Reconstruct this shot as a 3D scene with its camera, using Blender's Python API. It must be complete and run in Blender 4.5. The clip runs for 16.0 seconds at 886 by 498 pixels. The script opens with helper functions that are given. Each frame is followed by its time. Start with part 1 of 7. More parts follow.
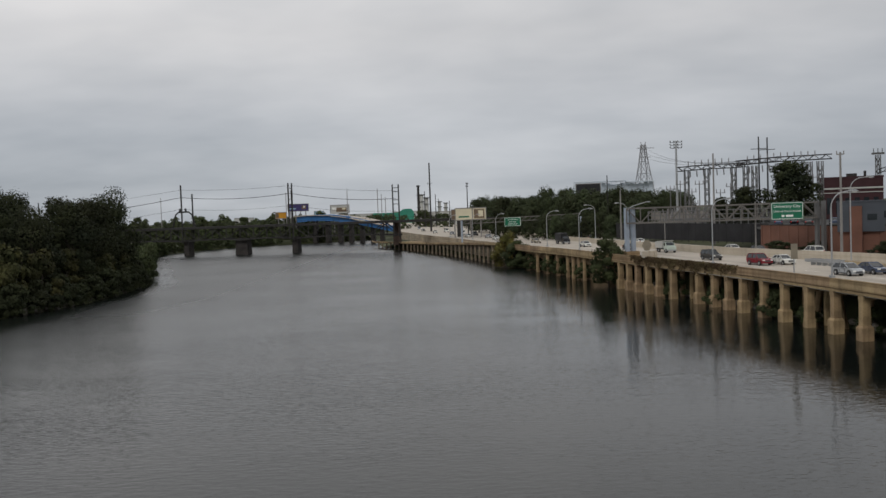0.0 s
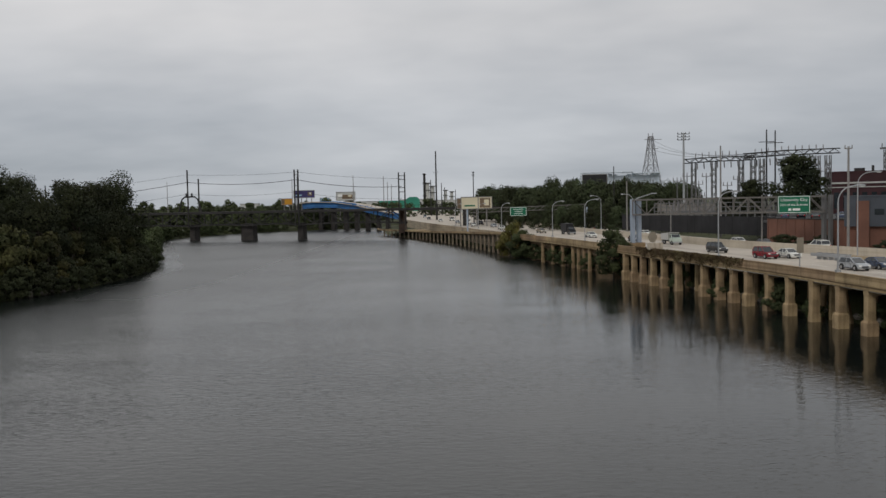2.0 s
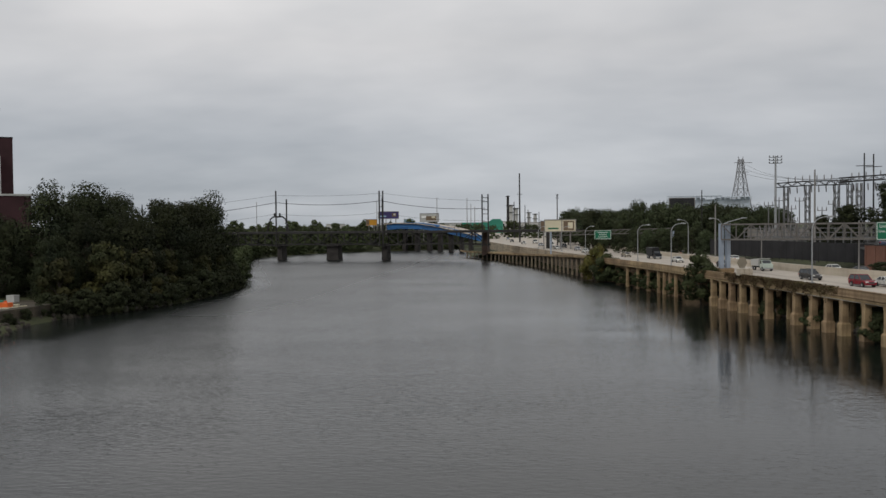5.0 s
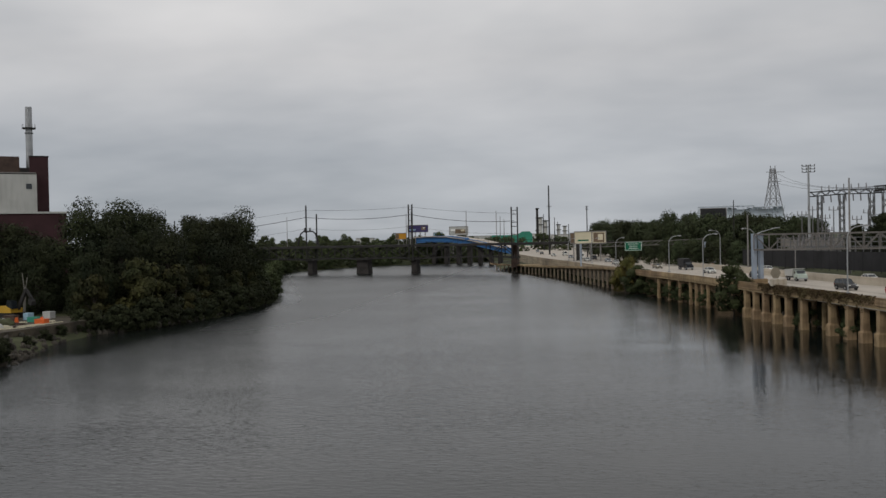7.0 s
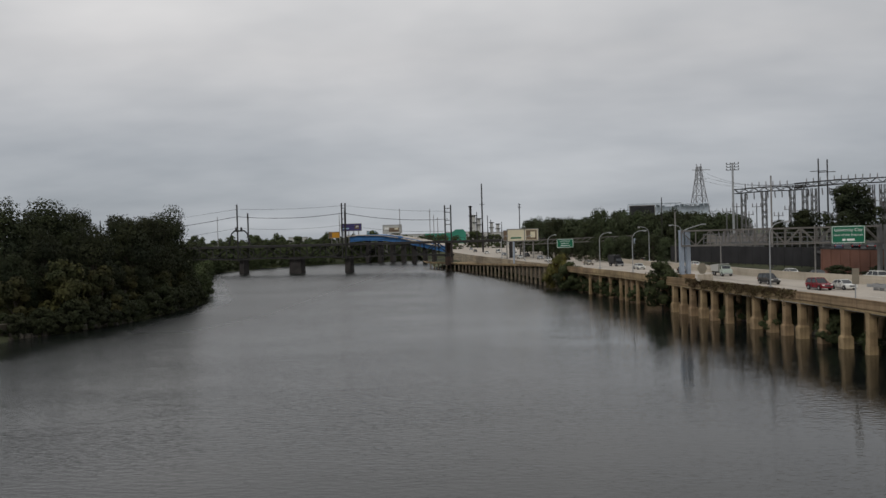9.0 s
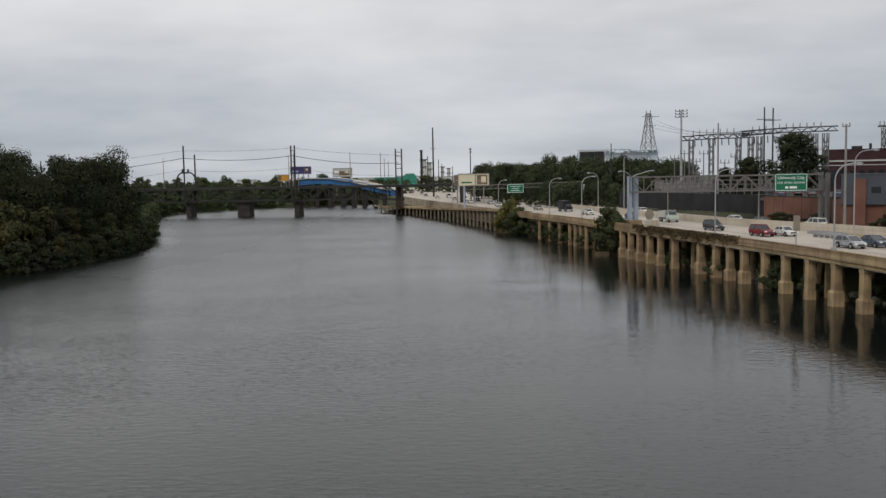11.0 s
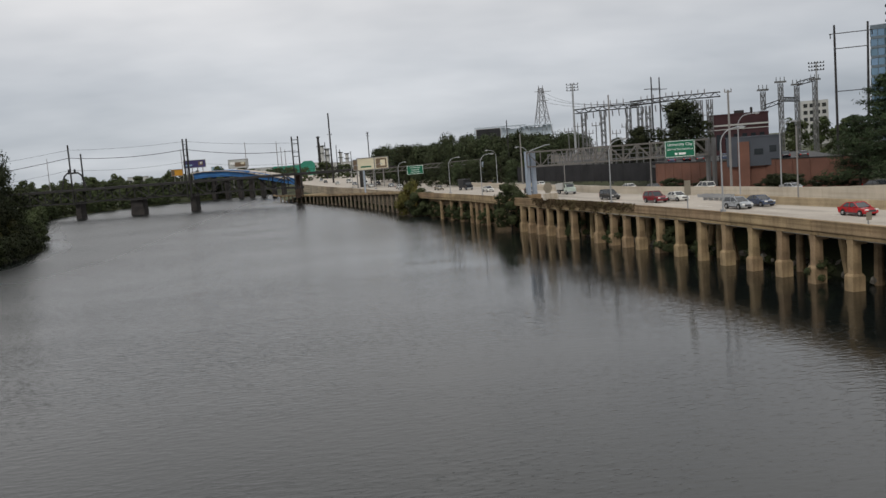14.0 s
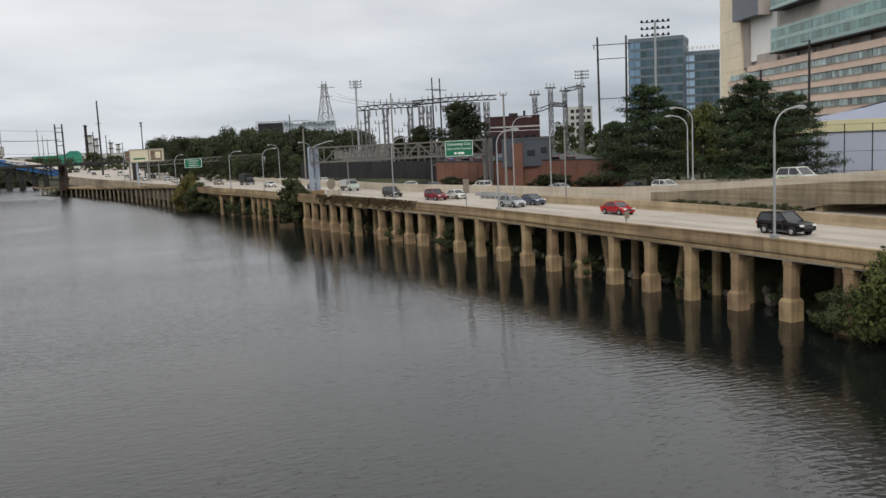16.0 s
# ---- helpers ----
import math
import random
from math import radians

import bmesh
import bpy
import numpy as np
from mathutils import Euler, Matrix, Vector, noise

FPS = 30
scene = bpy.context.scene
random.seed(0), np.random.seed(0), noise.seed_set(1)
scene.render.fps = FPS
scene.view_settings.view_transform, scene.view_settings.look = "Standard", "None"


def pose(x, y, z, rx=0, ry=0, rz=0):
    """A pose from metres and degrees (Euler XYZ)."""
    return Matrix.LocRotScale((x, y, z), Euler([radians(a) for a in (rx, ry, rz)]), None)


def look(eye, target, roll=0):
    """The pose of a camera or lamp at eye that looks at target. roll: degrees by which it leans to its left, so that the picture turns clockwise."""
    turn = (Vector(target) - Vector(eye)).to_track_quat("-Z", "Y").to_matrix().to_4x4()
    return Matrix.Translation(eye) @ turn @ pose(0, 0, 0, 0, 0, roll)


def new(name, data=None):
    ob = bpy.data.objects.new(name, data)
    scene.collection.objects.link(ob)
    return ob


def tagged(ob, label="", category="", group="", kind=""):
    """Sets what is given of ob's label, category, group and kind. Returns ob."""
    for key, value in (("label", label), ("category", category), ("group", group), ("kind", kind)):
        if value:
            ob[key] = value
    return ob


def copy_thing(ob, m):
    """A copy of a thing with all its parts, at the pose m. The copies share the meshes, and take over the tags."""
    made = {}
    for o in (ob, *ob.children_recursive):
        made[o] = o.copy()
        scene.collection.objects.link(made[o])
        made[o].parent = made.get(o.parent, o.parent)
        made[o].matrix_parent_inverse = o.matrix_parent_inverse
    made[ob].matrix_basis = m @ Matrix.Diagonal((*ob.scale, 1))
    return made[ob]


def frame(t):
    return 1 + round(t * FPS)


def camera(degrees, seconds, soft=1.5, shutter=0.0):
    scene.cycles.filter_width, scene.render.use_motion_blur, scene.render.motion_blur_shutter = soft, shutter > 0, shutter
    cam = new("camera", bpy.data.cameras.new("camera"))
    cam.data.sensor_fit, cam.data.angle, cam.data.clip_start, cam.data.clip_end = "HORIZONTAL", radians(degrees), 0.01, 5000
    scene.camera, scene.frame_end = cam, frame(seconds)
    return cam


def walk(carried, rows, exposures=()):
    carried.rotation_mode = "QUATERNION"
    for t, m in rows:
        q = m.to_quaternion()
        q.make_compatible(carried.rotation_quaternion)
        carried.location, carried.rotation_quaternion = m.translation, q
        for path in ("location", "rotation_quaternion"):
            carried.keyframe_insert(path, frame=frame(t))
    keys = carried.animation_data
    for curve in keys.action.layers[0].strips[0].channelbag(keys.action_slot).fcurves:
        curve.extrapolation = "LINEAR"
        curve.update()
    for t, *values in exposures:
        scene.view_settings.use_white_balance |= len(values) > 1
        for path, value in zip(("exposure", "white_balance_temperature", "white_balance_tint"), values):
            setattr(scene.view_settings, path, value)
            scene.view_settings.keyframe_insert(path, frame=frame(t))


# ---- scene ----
cam = camera(53.39, 16.0)
EYE = 13.0  # metres above the river
walk(cam, [
    (0.0, pose(0, 0, EYE, 87.65, 2.05, -0.11)),
    (0.5, pose(0, 0, EYE, 87.35, 1.84, -1.03)),
    (1.0, pose(0, 0, EYE, 87.07, 1.52, -0.75)),
    (1.5, pose(0, 0, EYE, 87.02, 1.22, -0.11)),
    (2.0, pose(0, 0, EYE, 86.92, 1.21, 0.27)),
    (2.5, pose(0, 0, EYE, 86.87, 0.95, 0.89)),
    (3.0, pose(0, 0, EYE, 87.06, 0.72, 1.87)),
    (3.5, pose(0, 0, EYE, 87.36, 0.64, 2.75)),
    (4.0, pose(0, 0, EYE, 87.79, 0.80, 3.69)),
    (4.5, pose(0, 0, EYE, 88.07, 0.68, 4.84)),
    (5.0, pose(0, 0, EYE, 88.43, 0.59, 5.67)),
    (7.3, pose(0, 0, EYE, 89.33, 1.20, 7.62)),
    (7.5, pose(0, 0, EYE, 89.26, 1.26, 7.40)),
    (8.0, pose(0, 0, EYE, 89.36, 1.25, 7.13)),
    (8.5, pose(0, 0, EYE, 89.57, 1.63, 6.11)),
    (9.0, pose(0, 0, EYE, 89.10, 1.57, 3.27)),
    (9.5, pose(0, 0, EYE, 87.76, 1.28, 0.86)),
    (9.7, pose(0, 0, EYE, 87.36, 1.00, -0.33)),
    (11.8, pose(0, 0, EYE, 84.63, 1.04, 0.27)),
    (12.0, pose(0, 0, EYE, 84.48, 1.51, -0.81)),
    (12.5, pose(0, 0, EYE, 84.05, 2.26, -2.68)),
    (13.0, pose(0, 0, EYE, 83.65, 2.89, -3.86)),
    (13.5, pose(0, 0, EYE, 83.84, 3.57, -5.33)),
    (14.0, pose(0, 0, EYE, 83.99, 4.22, -6.47)),
    (14.5, pose(0, 0, EYE, 83.66, 4.00, -10.24)),
    (15.0, pose(0, 0, EYE, 83.24, 3.85, -12.73)),
    (15.5, pose(0, 0, EYE, 83.21, 3.58, -16.28)),
    (16.0, pose(0, 0, EYE, 82.91, 2.68, -20.42)),
], exposures=[(0.0, -0.03), (5.0, -0.04), (7.5, -0.19), (9.0, -0.16), (9.7, -0.06), (11.8, 0.26), (13.0, 0.27), (14.5, 0.22), (15.5, 0.30), (16.0, 0.45)])

# ---------------------------------------------------------------- world and light
world = bpy.data.worlds.new("overcast")
scene.world = world
world.use_nodes = True
wn, wl = world.node_tree.nodes, world.node_tree.links
wn.clear()
w_out = wn.new("ShaderNodeOutputWorld")
w_bg = wn.new("ShaderNodeBackground")
w_sky = wn.new("ShaderNodeTexSky")
w_sky.sky_type, w_sky.sun_disc = "NISHITA", False
w_sky.sun_elevation, w_sky.sun_rotation = radians(48), radians(140)
w_co = wn.new("ShaderNodeTexCoord")
w_sep = wn.new("ShaderNodeSeparateXYZ")
wl.new(w_co.outputs["Generated"], w_sep.inputs[0])


def w_math(op, a, b=None, c=None, clamp=False):
    n = wn.new("ShaderNodeMath")
    n.operation, n.use_clamp = op, clamp
    for i, v in enumerate((a, b, c)):
        if v is None:
            continue
        if isinstance(v, (int, float)):
            n.inputs[i].default_value = v
        else:
            wl.new(v, n.inputs[i])
    return n.outputs[0]


# the cloud deck is a flat layer: directions are laid out on it
up = w_math("ADD", w_math("MAXIMUM", w_sep.outputs["Z"], 0.0), 0.22)
cu = w_math("DIVIDE", w_sep.outputs["X"], up)
cv = w_math("DIVIDE", w_sep.outputs["Y"], up)
w_xy = wn.new("ShaderNodeCombineXYZ")
wl.new(cu, w_xy.inputs[0])
wl.new(cv, w_xy.inputs[1])


def cloud_noise(scale, sx, sy, seed, detail=5.0, rough=0.55):
    m = wn.new("ShaderNodeMapping")
    m.inputs["Scale"].default_value = (sx, sy, 1)
    m.inputs["Location"].default_value = (seed, seed * 0.7, 0)
    m.inputs["Rotation"].default_value = (0, 0, radians(8))
    wl.new(w_xy.outputs[0], m.inputs[0])
    n = wn.new("ShaderNodeTexNoise")
    n.inputs["Scale"].default_value = scale
    n.inputs["Detail"].default_value = detail
    n.inputs["Roughness"].default_value = rough
    wl.new(m.outputs[0], n.inputs[0])
    return n.outputs["Fac"]


broad = cloud_noise(0.55, 0.8, 1.0, 3.1)
fine = cloud_noise(1.6, 0.85, 1.1, 7.7, 5.0, 0.45)
mixed = w_math("ADD", w_math("MULTIPLY", broad, 0.72), w_math("MULTIPLY", fine, 0.28))
ramp = wn.new("ShaderNodeValToRGB")
ramp.color_ramp.elements[0].position, ramp.color_ramp.elements[1].position = 0.36, 0.65
ramp.color_ramp.elements[0].color = (0.407, 0.424, 0.446, 1)
ramp.color_ramp.elements[1].color = (0.752, 0.742, 0.737, 1)
wl.new(mixed, ramp.inputs[0])
# the deck is thicker, darker and bluer low down, brighter towards the zenith
low = wn.new("ShaderNodeValToRGB")
for e, (p, c) in zip([low.color_ramp.elements[0], low.color_ramp.elements[1]] + [low.color_ramp.elements.new(p) for p in (0.03, 0.10, 0.2, 0.3, 0.48)],
                     ((0.0, (0.80, 0.84, 0.89)), (1.0, (1.95, 1.92, 1.88)), (0.03, (0.715, 0.76, 0.82)), (0.10, (0.82, 0.85, 0.895)), (0.2, (1.06, 1.05, 1.05)), (0.3, (1.26, 1.25, 1.24)), (0.48, (1.7, 1.68, 1.65)))):
    e.position, e.color = p, (*c, 1)
wl.new(w_math("MAXIMUM", w_sep.outputs["Z"], 0.0), low.inputs[0])
w_mul = wn.new("ShaderNodeMix")
w_mul.data_type, w_mul.blend_type = "RGBA", "MULTIPLY"
w_mul.inputs["Factor"].default_value = 1.0
wl.new(ramp.outputs[0], w_mul.inputs["A"])
wl.new(low.outputs[0], w_mul.inputs["B"])
# a little of the blue sky shines through the cloud
w_dim = wn.new("ShaderNodeMix")
w_dim.data_type, w_dim.blend_type = "RGBA", "MULTIPLY"
w_dim.inputs["Factor"].default_value = 1.0
w_dim.inputs["B"].default_value = (0.1, 0.1, 0.1, 1)
wl.new(w_sky.outputs[0], w_dim.inputs["A"])
w_mix = wn.new("ShaderNodeMix")
w_mix.data_type = "RGBA"
w_mix.inputs["Factor"].default_value = 0.95
wl.new(w_dim.outputs["Result"], w_mix.inputs["A"])
wl.new(w_mul.outputs["Result"], w_mix.inputs["B"])
wl.new(w_mix.outputs["Result"], w_bg.inputs[0])
w_bg.inputs[1].default_value = 1.0
wl.new(w_bg.outputs[0], w_out.inputs[0])

sun = new("sun", bpy.data.lights.new("sun", "SUN"))
sun.data.energy, sun.data.angle, sun.data.color = 0.9, radians(25), (1.0, 0.96, 0.9)
sun.matrix_world = look((-60, -60, 100), (0, 40, 0))


# ---------------------------------------------------------------- materials
def mat(name, col, rough=0.8, var=0.25, scale=0.6, bump=0.15, metal=0.0, tint=None, streak=0.0, fine=14.0, island=0.0, each=0.0, spec=0.4, band=0.0):
    """A procedural surface: broad blotches, fine grain, streaks that run down, and small changes from piece to piece."""
    m = bpy.data.materials.new(name)
    m.use_nodes = True
    n, l = m.node_tree.nodes, m.node_tree.links
    b = n["Principled BSDF"]
    b.inputs["Roughness"].default_value, b.inputs["Metallic"].default_value = rough, metal
    b.inputs["Specular IOR Level"].default_value = spec
    co = n.new("ShaderNodeTexCoord")

    def noise_at(s, stretch=(1, 1, 1), detail=4.0):
        mp = n.new("ShaderNodeMapping")
        mp.inputs["Scale"].default_value = stretch
        l.new(co.outputs["Object"], mp.inputs[0])
        t = n.new("ShaderNodeTexNoise")
        t.inputs["Scale"].default_value, t.inputs["Detail"].default_value = s, detail
        l.new(mp.outputs[0], t.inputs[0])
        return t.outputs["Fac"]

    def mix(kind, fac, a, bb):
        x = n.new("ShaderNodeMix")
        x.data_type, x.blend_type = "RGBA", kind
        for key, v in (("Factor", fac), ("A", a), ("B", bb)):
            if isinstance(v, (int, float)):
                x.inputs[key].default_value = v
            elif isinstance(v, tuple):
                x.inputs[key].default_value = (*v, 1)
            else:
                l.new(v, x.inputs[key])
        return x.outputs["Result"]

    def span(fac, lo, hi, a=0.3, z=0.7):
        r = n.new("ShaderNodeMapRange")
        r.inputs["From Min"].default_value, r.inputs["From Max"].default_value = a, z
        r.inputs["To Min"].default_value, r.inputs["To Max"].default_value = lo, hi
        l.new(fac, r.inputs["Value"])
        return r.outputs[0]

    broad_n, fine_n = noise_at(scale), noise_at(fine)
    dark = tuple(c * (1 - var) for c in col)
    light = tuple(min(1, c * (1 + var)) for c in (tint or col))
    out = mix("MIX", span(broad_n, 0, 1), dark, light)
    out = mix("MULTIPLY", span(fine_n, 0.0, var * 1.2), out, tuple([0.45] * 3))
    if streak:
        out = mix("MULTIPLY", span(noise_at(1.6, (1, 1, 0.12)), 0, streak, 0.45, 0.7), out, (0.30, 0.26, 0.21))
    if band:
        out = mix("MULTIPLY", span(noise_at(1.0, (0.06, 0.06, 4.0)), 0, band, 0.42, 0.68), out, (0.34, 0.27, 0.19))
    if island:
        g = n.new("ShaderNodeNewGeometry")
        h = n.new("ShaderNodeHueSaturation")
        l.new(span(g.outputs["Random Per Island"], 1 - island, 1 + island, 0, 1), h.inputs["Value"])
        l.new(span(g.outputs["Random Per Island"], 0.5 - island * 0.04, 0.5 + island * 0.05, 0, 1), h.inputs["Hue"])
        l.new(out, h.inputs["Color"])
        out = h.outputs[0]
    if each:
        o = n.new("ShaderNodeObjectInfo")
        h = n.new("ShaderNodeHueSaturation")
        l.new(span(o.outputs["Random"], 1 - each, 1 + each, 0, 1), h.inputs["Value"])
        l.new(span(o.outputs["Random"], 0.5 - each * 0.05, 0.5 + each * 0.05, 0, 1), h.inputs["Hue"])
        l.new(out, h.inputs["Color"])
        out = h.outputs[0]
    l.new(out, b.inputs["Base Color"])
    if bump:
        bp = n.new("ShaderNodeBump")
        bp.inputs["Strength"].default_value, bp.inputs["Distance"].default_value = bump, 0.05
        l.new(fine_n, bp.inputs["Height"])
        l.new(bp.outputs[0], b.inputs["Normal"])
    return m


def water_material():
    m = bpy.data.materials.new("river_water")
    m.use_nodes = True
    n, l = m.node_tree.nodes, m.node_tree.links
    b = n["Principled BSDF"]
    b.inputs["Base Color"].default_value = (0.0062, 0.0082, 0.0076, 1)
    b.inputs["Roughness"].default_value, b.inputs["IOR"].default_value = 0.05, 1.37
    co = n.new("ShaderNodeTexCoord")

    def waves(scale, stretch, detail, rot=0.0):
        mp = n.new("ShaderNodeMapping")
        mp.inputs["Scale"].default_value, mp.inputs["Rotation"].default_value = stretch, (0, 0, radians(rot))
        l.new(co.outputs["Object"], mp.inputs[0])
        t = n.new("ShaderNodeTexNoise")
        t.inputs["Scale"].default_value, t.inputs["Detail"].default_value = scale, detail
        t.inputs["Roughness"].default_value = 0.5
        l.new(mp.outputs[0], t.inputs[0])
        return t.outputs["Fac"]

    def m2(op, a, bb):
        x = n.new("ShaderNodeMath")
        x.operation = op
        for i, v in enumerate((a, bb)):
            if isinstance(v, (int, float)):
                x.inputs[i].default_value = v
            else:
                l.new(v, x.inputs[i])
        return x.outputs[0]

    ripples = waves(1.5, (0.8, 1.7, 1), 3.5, 12)
    chop = waves(0.5, (0.55, 1.2, 1), 2.0, -15)
    peak = n.new("ShaderNodeMapRange")  # single steeper wavelets
    peak.interpolation_type = "SMOOTHSTEP"
    peak.inputs["From Min"].default_value, peak.inputs["From Max"].default_value = 0.56, 0.72
    peak.inputs["To Min"].default_value, peak.inputs["To Max"].default_value = 0.0, 0.009
    l.new(waves(2.6, (0.6, 1.9, 1), 2.0, 7), peak.inputs["Value"])
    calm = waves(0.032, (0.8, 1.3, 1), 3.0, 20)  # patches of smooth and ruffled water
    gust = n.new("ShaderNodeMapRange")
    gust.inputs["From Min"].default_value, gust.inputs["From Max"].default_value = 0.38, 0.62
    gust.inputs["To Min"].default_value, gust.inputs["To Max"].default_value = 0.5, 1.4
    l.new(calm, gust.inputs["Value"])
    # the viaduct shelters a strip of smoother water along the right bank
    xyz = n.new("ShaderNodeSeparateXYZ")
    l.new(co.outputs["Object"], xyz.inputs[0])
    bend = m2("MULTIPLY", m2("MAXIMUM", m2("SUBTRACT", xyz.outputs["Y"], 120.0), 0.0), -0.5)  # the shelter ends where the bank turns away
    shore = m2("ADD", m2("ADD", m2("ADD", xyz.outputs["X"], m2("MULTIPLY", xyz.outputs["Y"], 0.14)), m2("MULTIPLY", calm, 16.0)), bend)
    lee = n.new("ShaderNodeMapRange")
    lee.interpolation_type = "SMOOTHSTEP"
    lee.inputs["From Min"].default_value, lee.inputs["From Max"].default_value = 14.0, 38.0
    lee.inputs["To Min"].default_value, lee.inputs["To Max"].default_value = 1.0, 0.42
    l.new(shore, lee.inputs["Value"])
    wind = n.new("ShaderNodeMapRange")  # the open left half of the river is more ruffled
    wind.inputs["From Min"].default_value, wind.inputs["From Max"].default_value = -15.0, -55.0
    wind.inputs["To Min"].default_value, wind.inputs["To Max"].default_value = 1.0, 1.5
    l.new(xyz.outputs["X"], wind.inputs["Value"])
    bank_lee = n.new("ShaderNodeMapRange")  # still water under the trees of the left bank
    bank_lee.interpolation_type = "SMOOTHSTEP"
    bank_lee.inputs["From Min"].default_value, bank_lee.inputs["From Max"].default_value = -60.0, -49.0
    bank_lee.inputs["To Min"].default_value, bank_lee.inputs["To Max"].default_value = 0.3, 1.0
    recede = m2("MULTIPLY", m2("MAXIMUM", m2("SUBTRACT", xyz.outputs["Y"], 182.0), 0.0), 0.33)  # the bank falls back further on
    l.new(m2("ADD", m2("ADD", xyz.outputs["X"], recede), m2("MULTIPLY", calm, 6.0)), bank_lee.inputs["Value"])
    reach = n.new("ShaderNodeMapRange")  # ripples, tilt and blur grow with distance from the camera
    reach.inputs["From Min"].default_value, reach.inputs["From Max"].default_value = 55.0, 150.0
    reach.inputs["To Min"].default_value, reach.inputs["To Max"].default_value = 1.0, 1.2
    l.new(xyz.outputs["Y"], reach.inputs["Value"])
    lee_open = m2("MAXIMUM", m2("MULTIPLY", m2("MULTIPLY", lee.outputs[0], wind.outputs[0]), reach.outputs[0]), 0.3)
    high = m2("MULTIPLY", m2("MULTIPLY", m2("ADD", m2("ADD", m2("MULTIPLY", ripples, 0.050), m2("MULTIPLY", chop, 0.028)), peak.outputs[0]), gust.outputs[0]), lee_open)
    bp = n.new("ShaderNodeBump")
    bp.inputs["Strength"].default_value, bp.inputs["Distance"].default_value = 1.0, 1.0
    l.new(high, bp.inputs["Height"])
    # tilts normals to the camera side (-y), so water mirrors higher, brighter sky
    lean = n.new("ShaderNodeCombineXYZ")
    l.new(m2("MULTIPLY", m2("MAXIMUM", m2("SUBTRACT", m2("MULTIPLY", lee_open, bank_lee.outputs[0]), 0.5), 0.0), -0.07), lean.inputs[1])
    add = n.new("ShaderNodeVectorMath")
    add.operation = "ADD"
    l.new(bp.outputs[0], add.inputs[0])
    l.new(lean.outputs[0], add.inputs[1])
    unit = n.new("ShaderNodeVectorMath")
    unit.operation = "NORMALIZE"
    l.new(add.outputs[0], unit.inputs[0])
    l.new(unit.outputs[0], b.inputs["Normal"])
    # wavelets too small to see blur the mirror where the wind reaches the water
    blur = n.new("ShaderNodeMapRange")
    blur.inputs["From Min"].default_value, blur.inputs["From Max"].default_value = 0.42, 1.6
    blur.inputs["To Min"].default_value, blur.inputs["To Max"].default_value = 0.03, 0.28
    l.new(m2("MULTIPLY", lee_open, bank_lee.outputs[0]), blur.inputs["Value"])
    close = n.new("ShaderNodeMapRange")  # reflection blur lowered near the camera, where the bumps themselves resolve
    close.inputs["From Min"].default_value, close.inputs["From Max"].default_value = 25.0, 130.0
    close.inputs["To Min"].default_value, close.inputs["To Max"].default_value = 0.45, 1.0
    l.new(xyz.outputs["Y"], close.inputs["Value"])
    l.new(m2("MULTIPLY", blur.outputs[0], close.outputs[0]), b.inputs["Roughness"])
    return m


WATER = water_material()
EARTH = mat("bank_earth", (0.085, 0.075, 0.045), 0.95, 0.4, 0.15, 0.5, tint=(0.07, 0.09, 0.035), fine=3)
GRASS = mat("rough_grass", (0.034, 0.042, 0.016), 0.95, 0.4, 0.05, 0.6, tint=(0.055, 0.06, 0.022), fine=5)
ROAD = mat("worn_concrete_road", (0.41, 0.365, 0.31), 0.85, 0.14, 0.12, 0.1, fine=2.0)
CONCRETE = mat("stained_concrete", (0.36, 0.262, 0.152), 0.9, 0.3, 0.35, 0.3, streak=0.4, band=0.6, fine=6, each=0.12)
BARRIER = mat("barrier_concrete", (0.385, 0.305, 0.195), 0.9, 0.24, 0.4, 0.2, streak=0.2, band=0.35, fine=6)
PALEWALL = mat("pale_concrete", (0.48, 0.425, 0.345), 0.9, 0.12, 0.3, 0.2, streak=0.15, band=0.25, fine=6)
COLUMN = mat("column_concrete", (0.33, 0.233, 0.132), 0.9, 0.28, 0.7, 0.3, streak=0.5, fine=7, each=0.14)
DARKCOLUMN = mat("dark_column_concrete", (0.27, 0.215, 0.15), 0.85, 0.25, 0.7, 0.3, streak=0.5, fine=7, each=0.2)
STONE = mat("pier_stone", (0.035, 0.031, 0.029), 0.95, 0.35, 0.5, 0.6, fine=2.5)
DARKSTEEL = mat("sooty_steel", (0.022, 0.020, 0.019), 0.7, 0.35, 0.4, 0.1, fine=5)
RUST = mat("rusty_steel", (0.07, 0.045, 0.035), 0.85, 0.35, 0.5, 0.2, fine=5)
GALV = mat("galvanised_steel", (0.36, 0.37, 0.38), 0.5, 0.12, 0.6, 0.05, metal=0.5)
GANTRY = mat("grey_painted_steel", (0.30, 0.35, 0.42), 0.55, 0.12, 0.6, 0.05)
TRUSS = mat("truss_aluminium", (0.14, 0.13, 0.12), 0.6, 0.15, 0.6, 0.05, metal=0.2)
BLUE = mat("blue_bridge_paint", (0.025, 0.125, 0.32), 0.5, 0.15, 0.2, 0.05)
GREEN = mat("sign_green", (0.0, 0.12, 0.06), 0.45, 0.06, 0.5, 0.0)
WHITE = mat("white_paint", (0.75, 0.75, 0.73), 0.6, 0.08, 0.5, 0.05)
TANK = mat("green_tank_paint", (0.03, 0.22, 0.15), 0.6, 0.12, 0.1, 0.0)
BRICK = mat("maroon_brick", (0.045, 0.018, 0.021), 0.9, 0.2, 0.3, 0.3, fine=9)
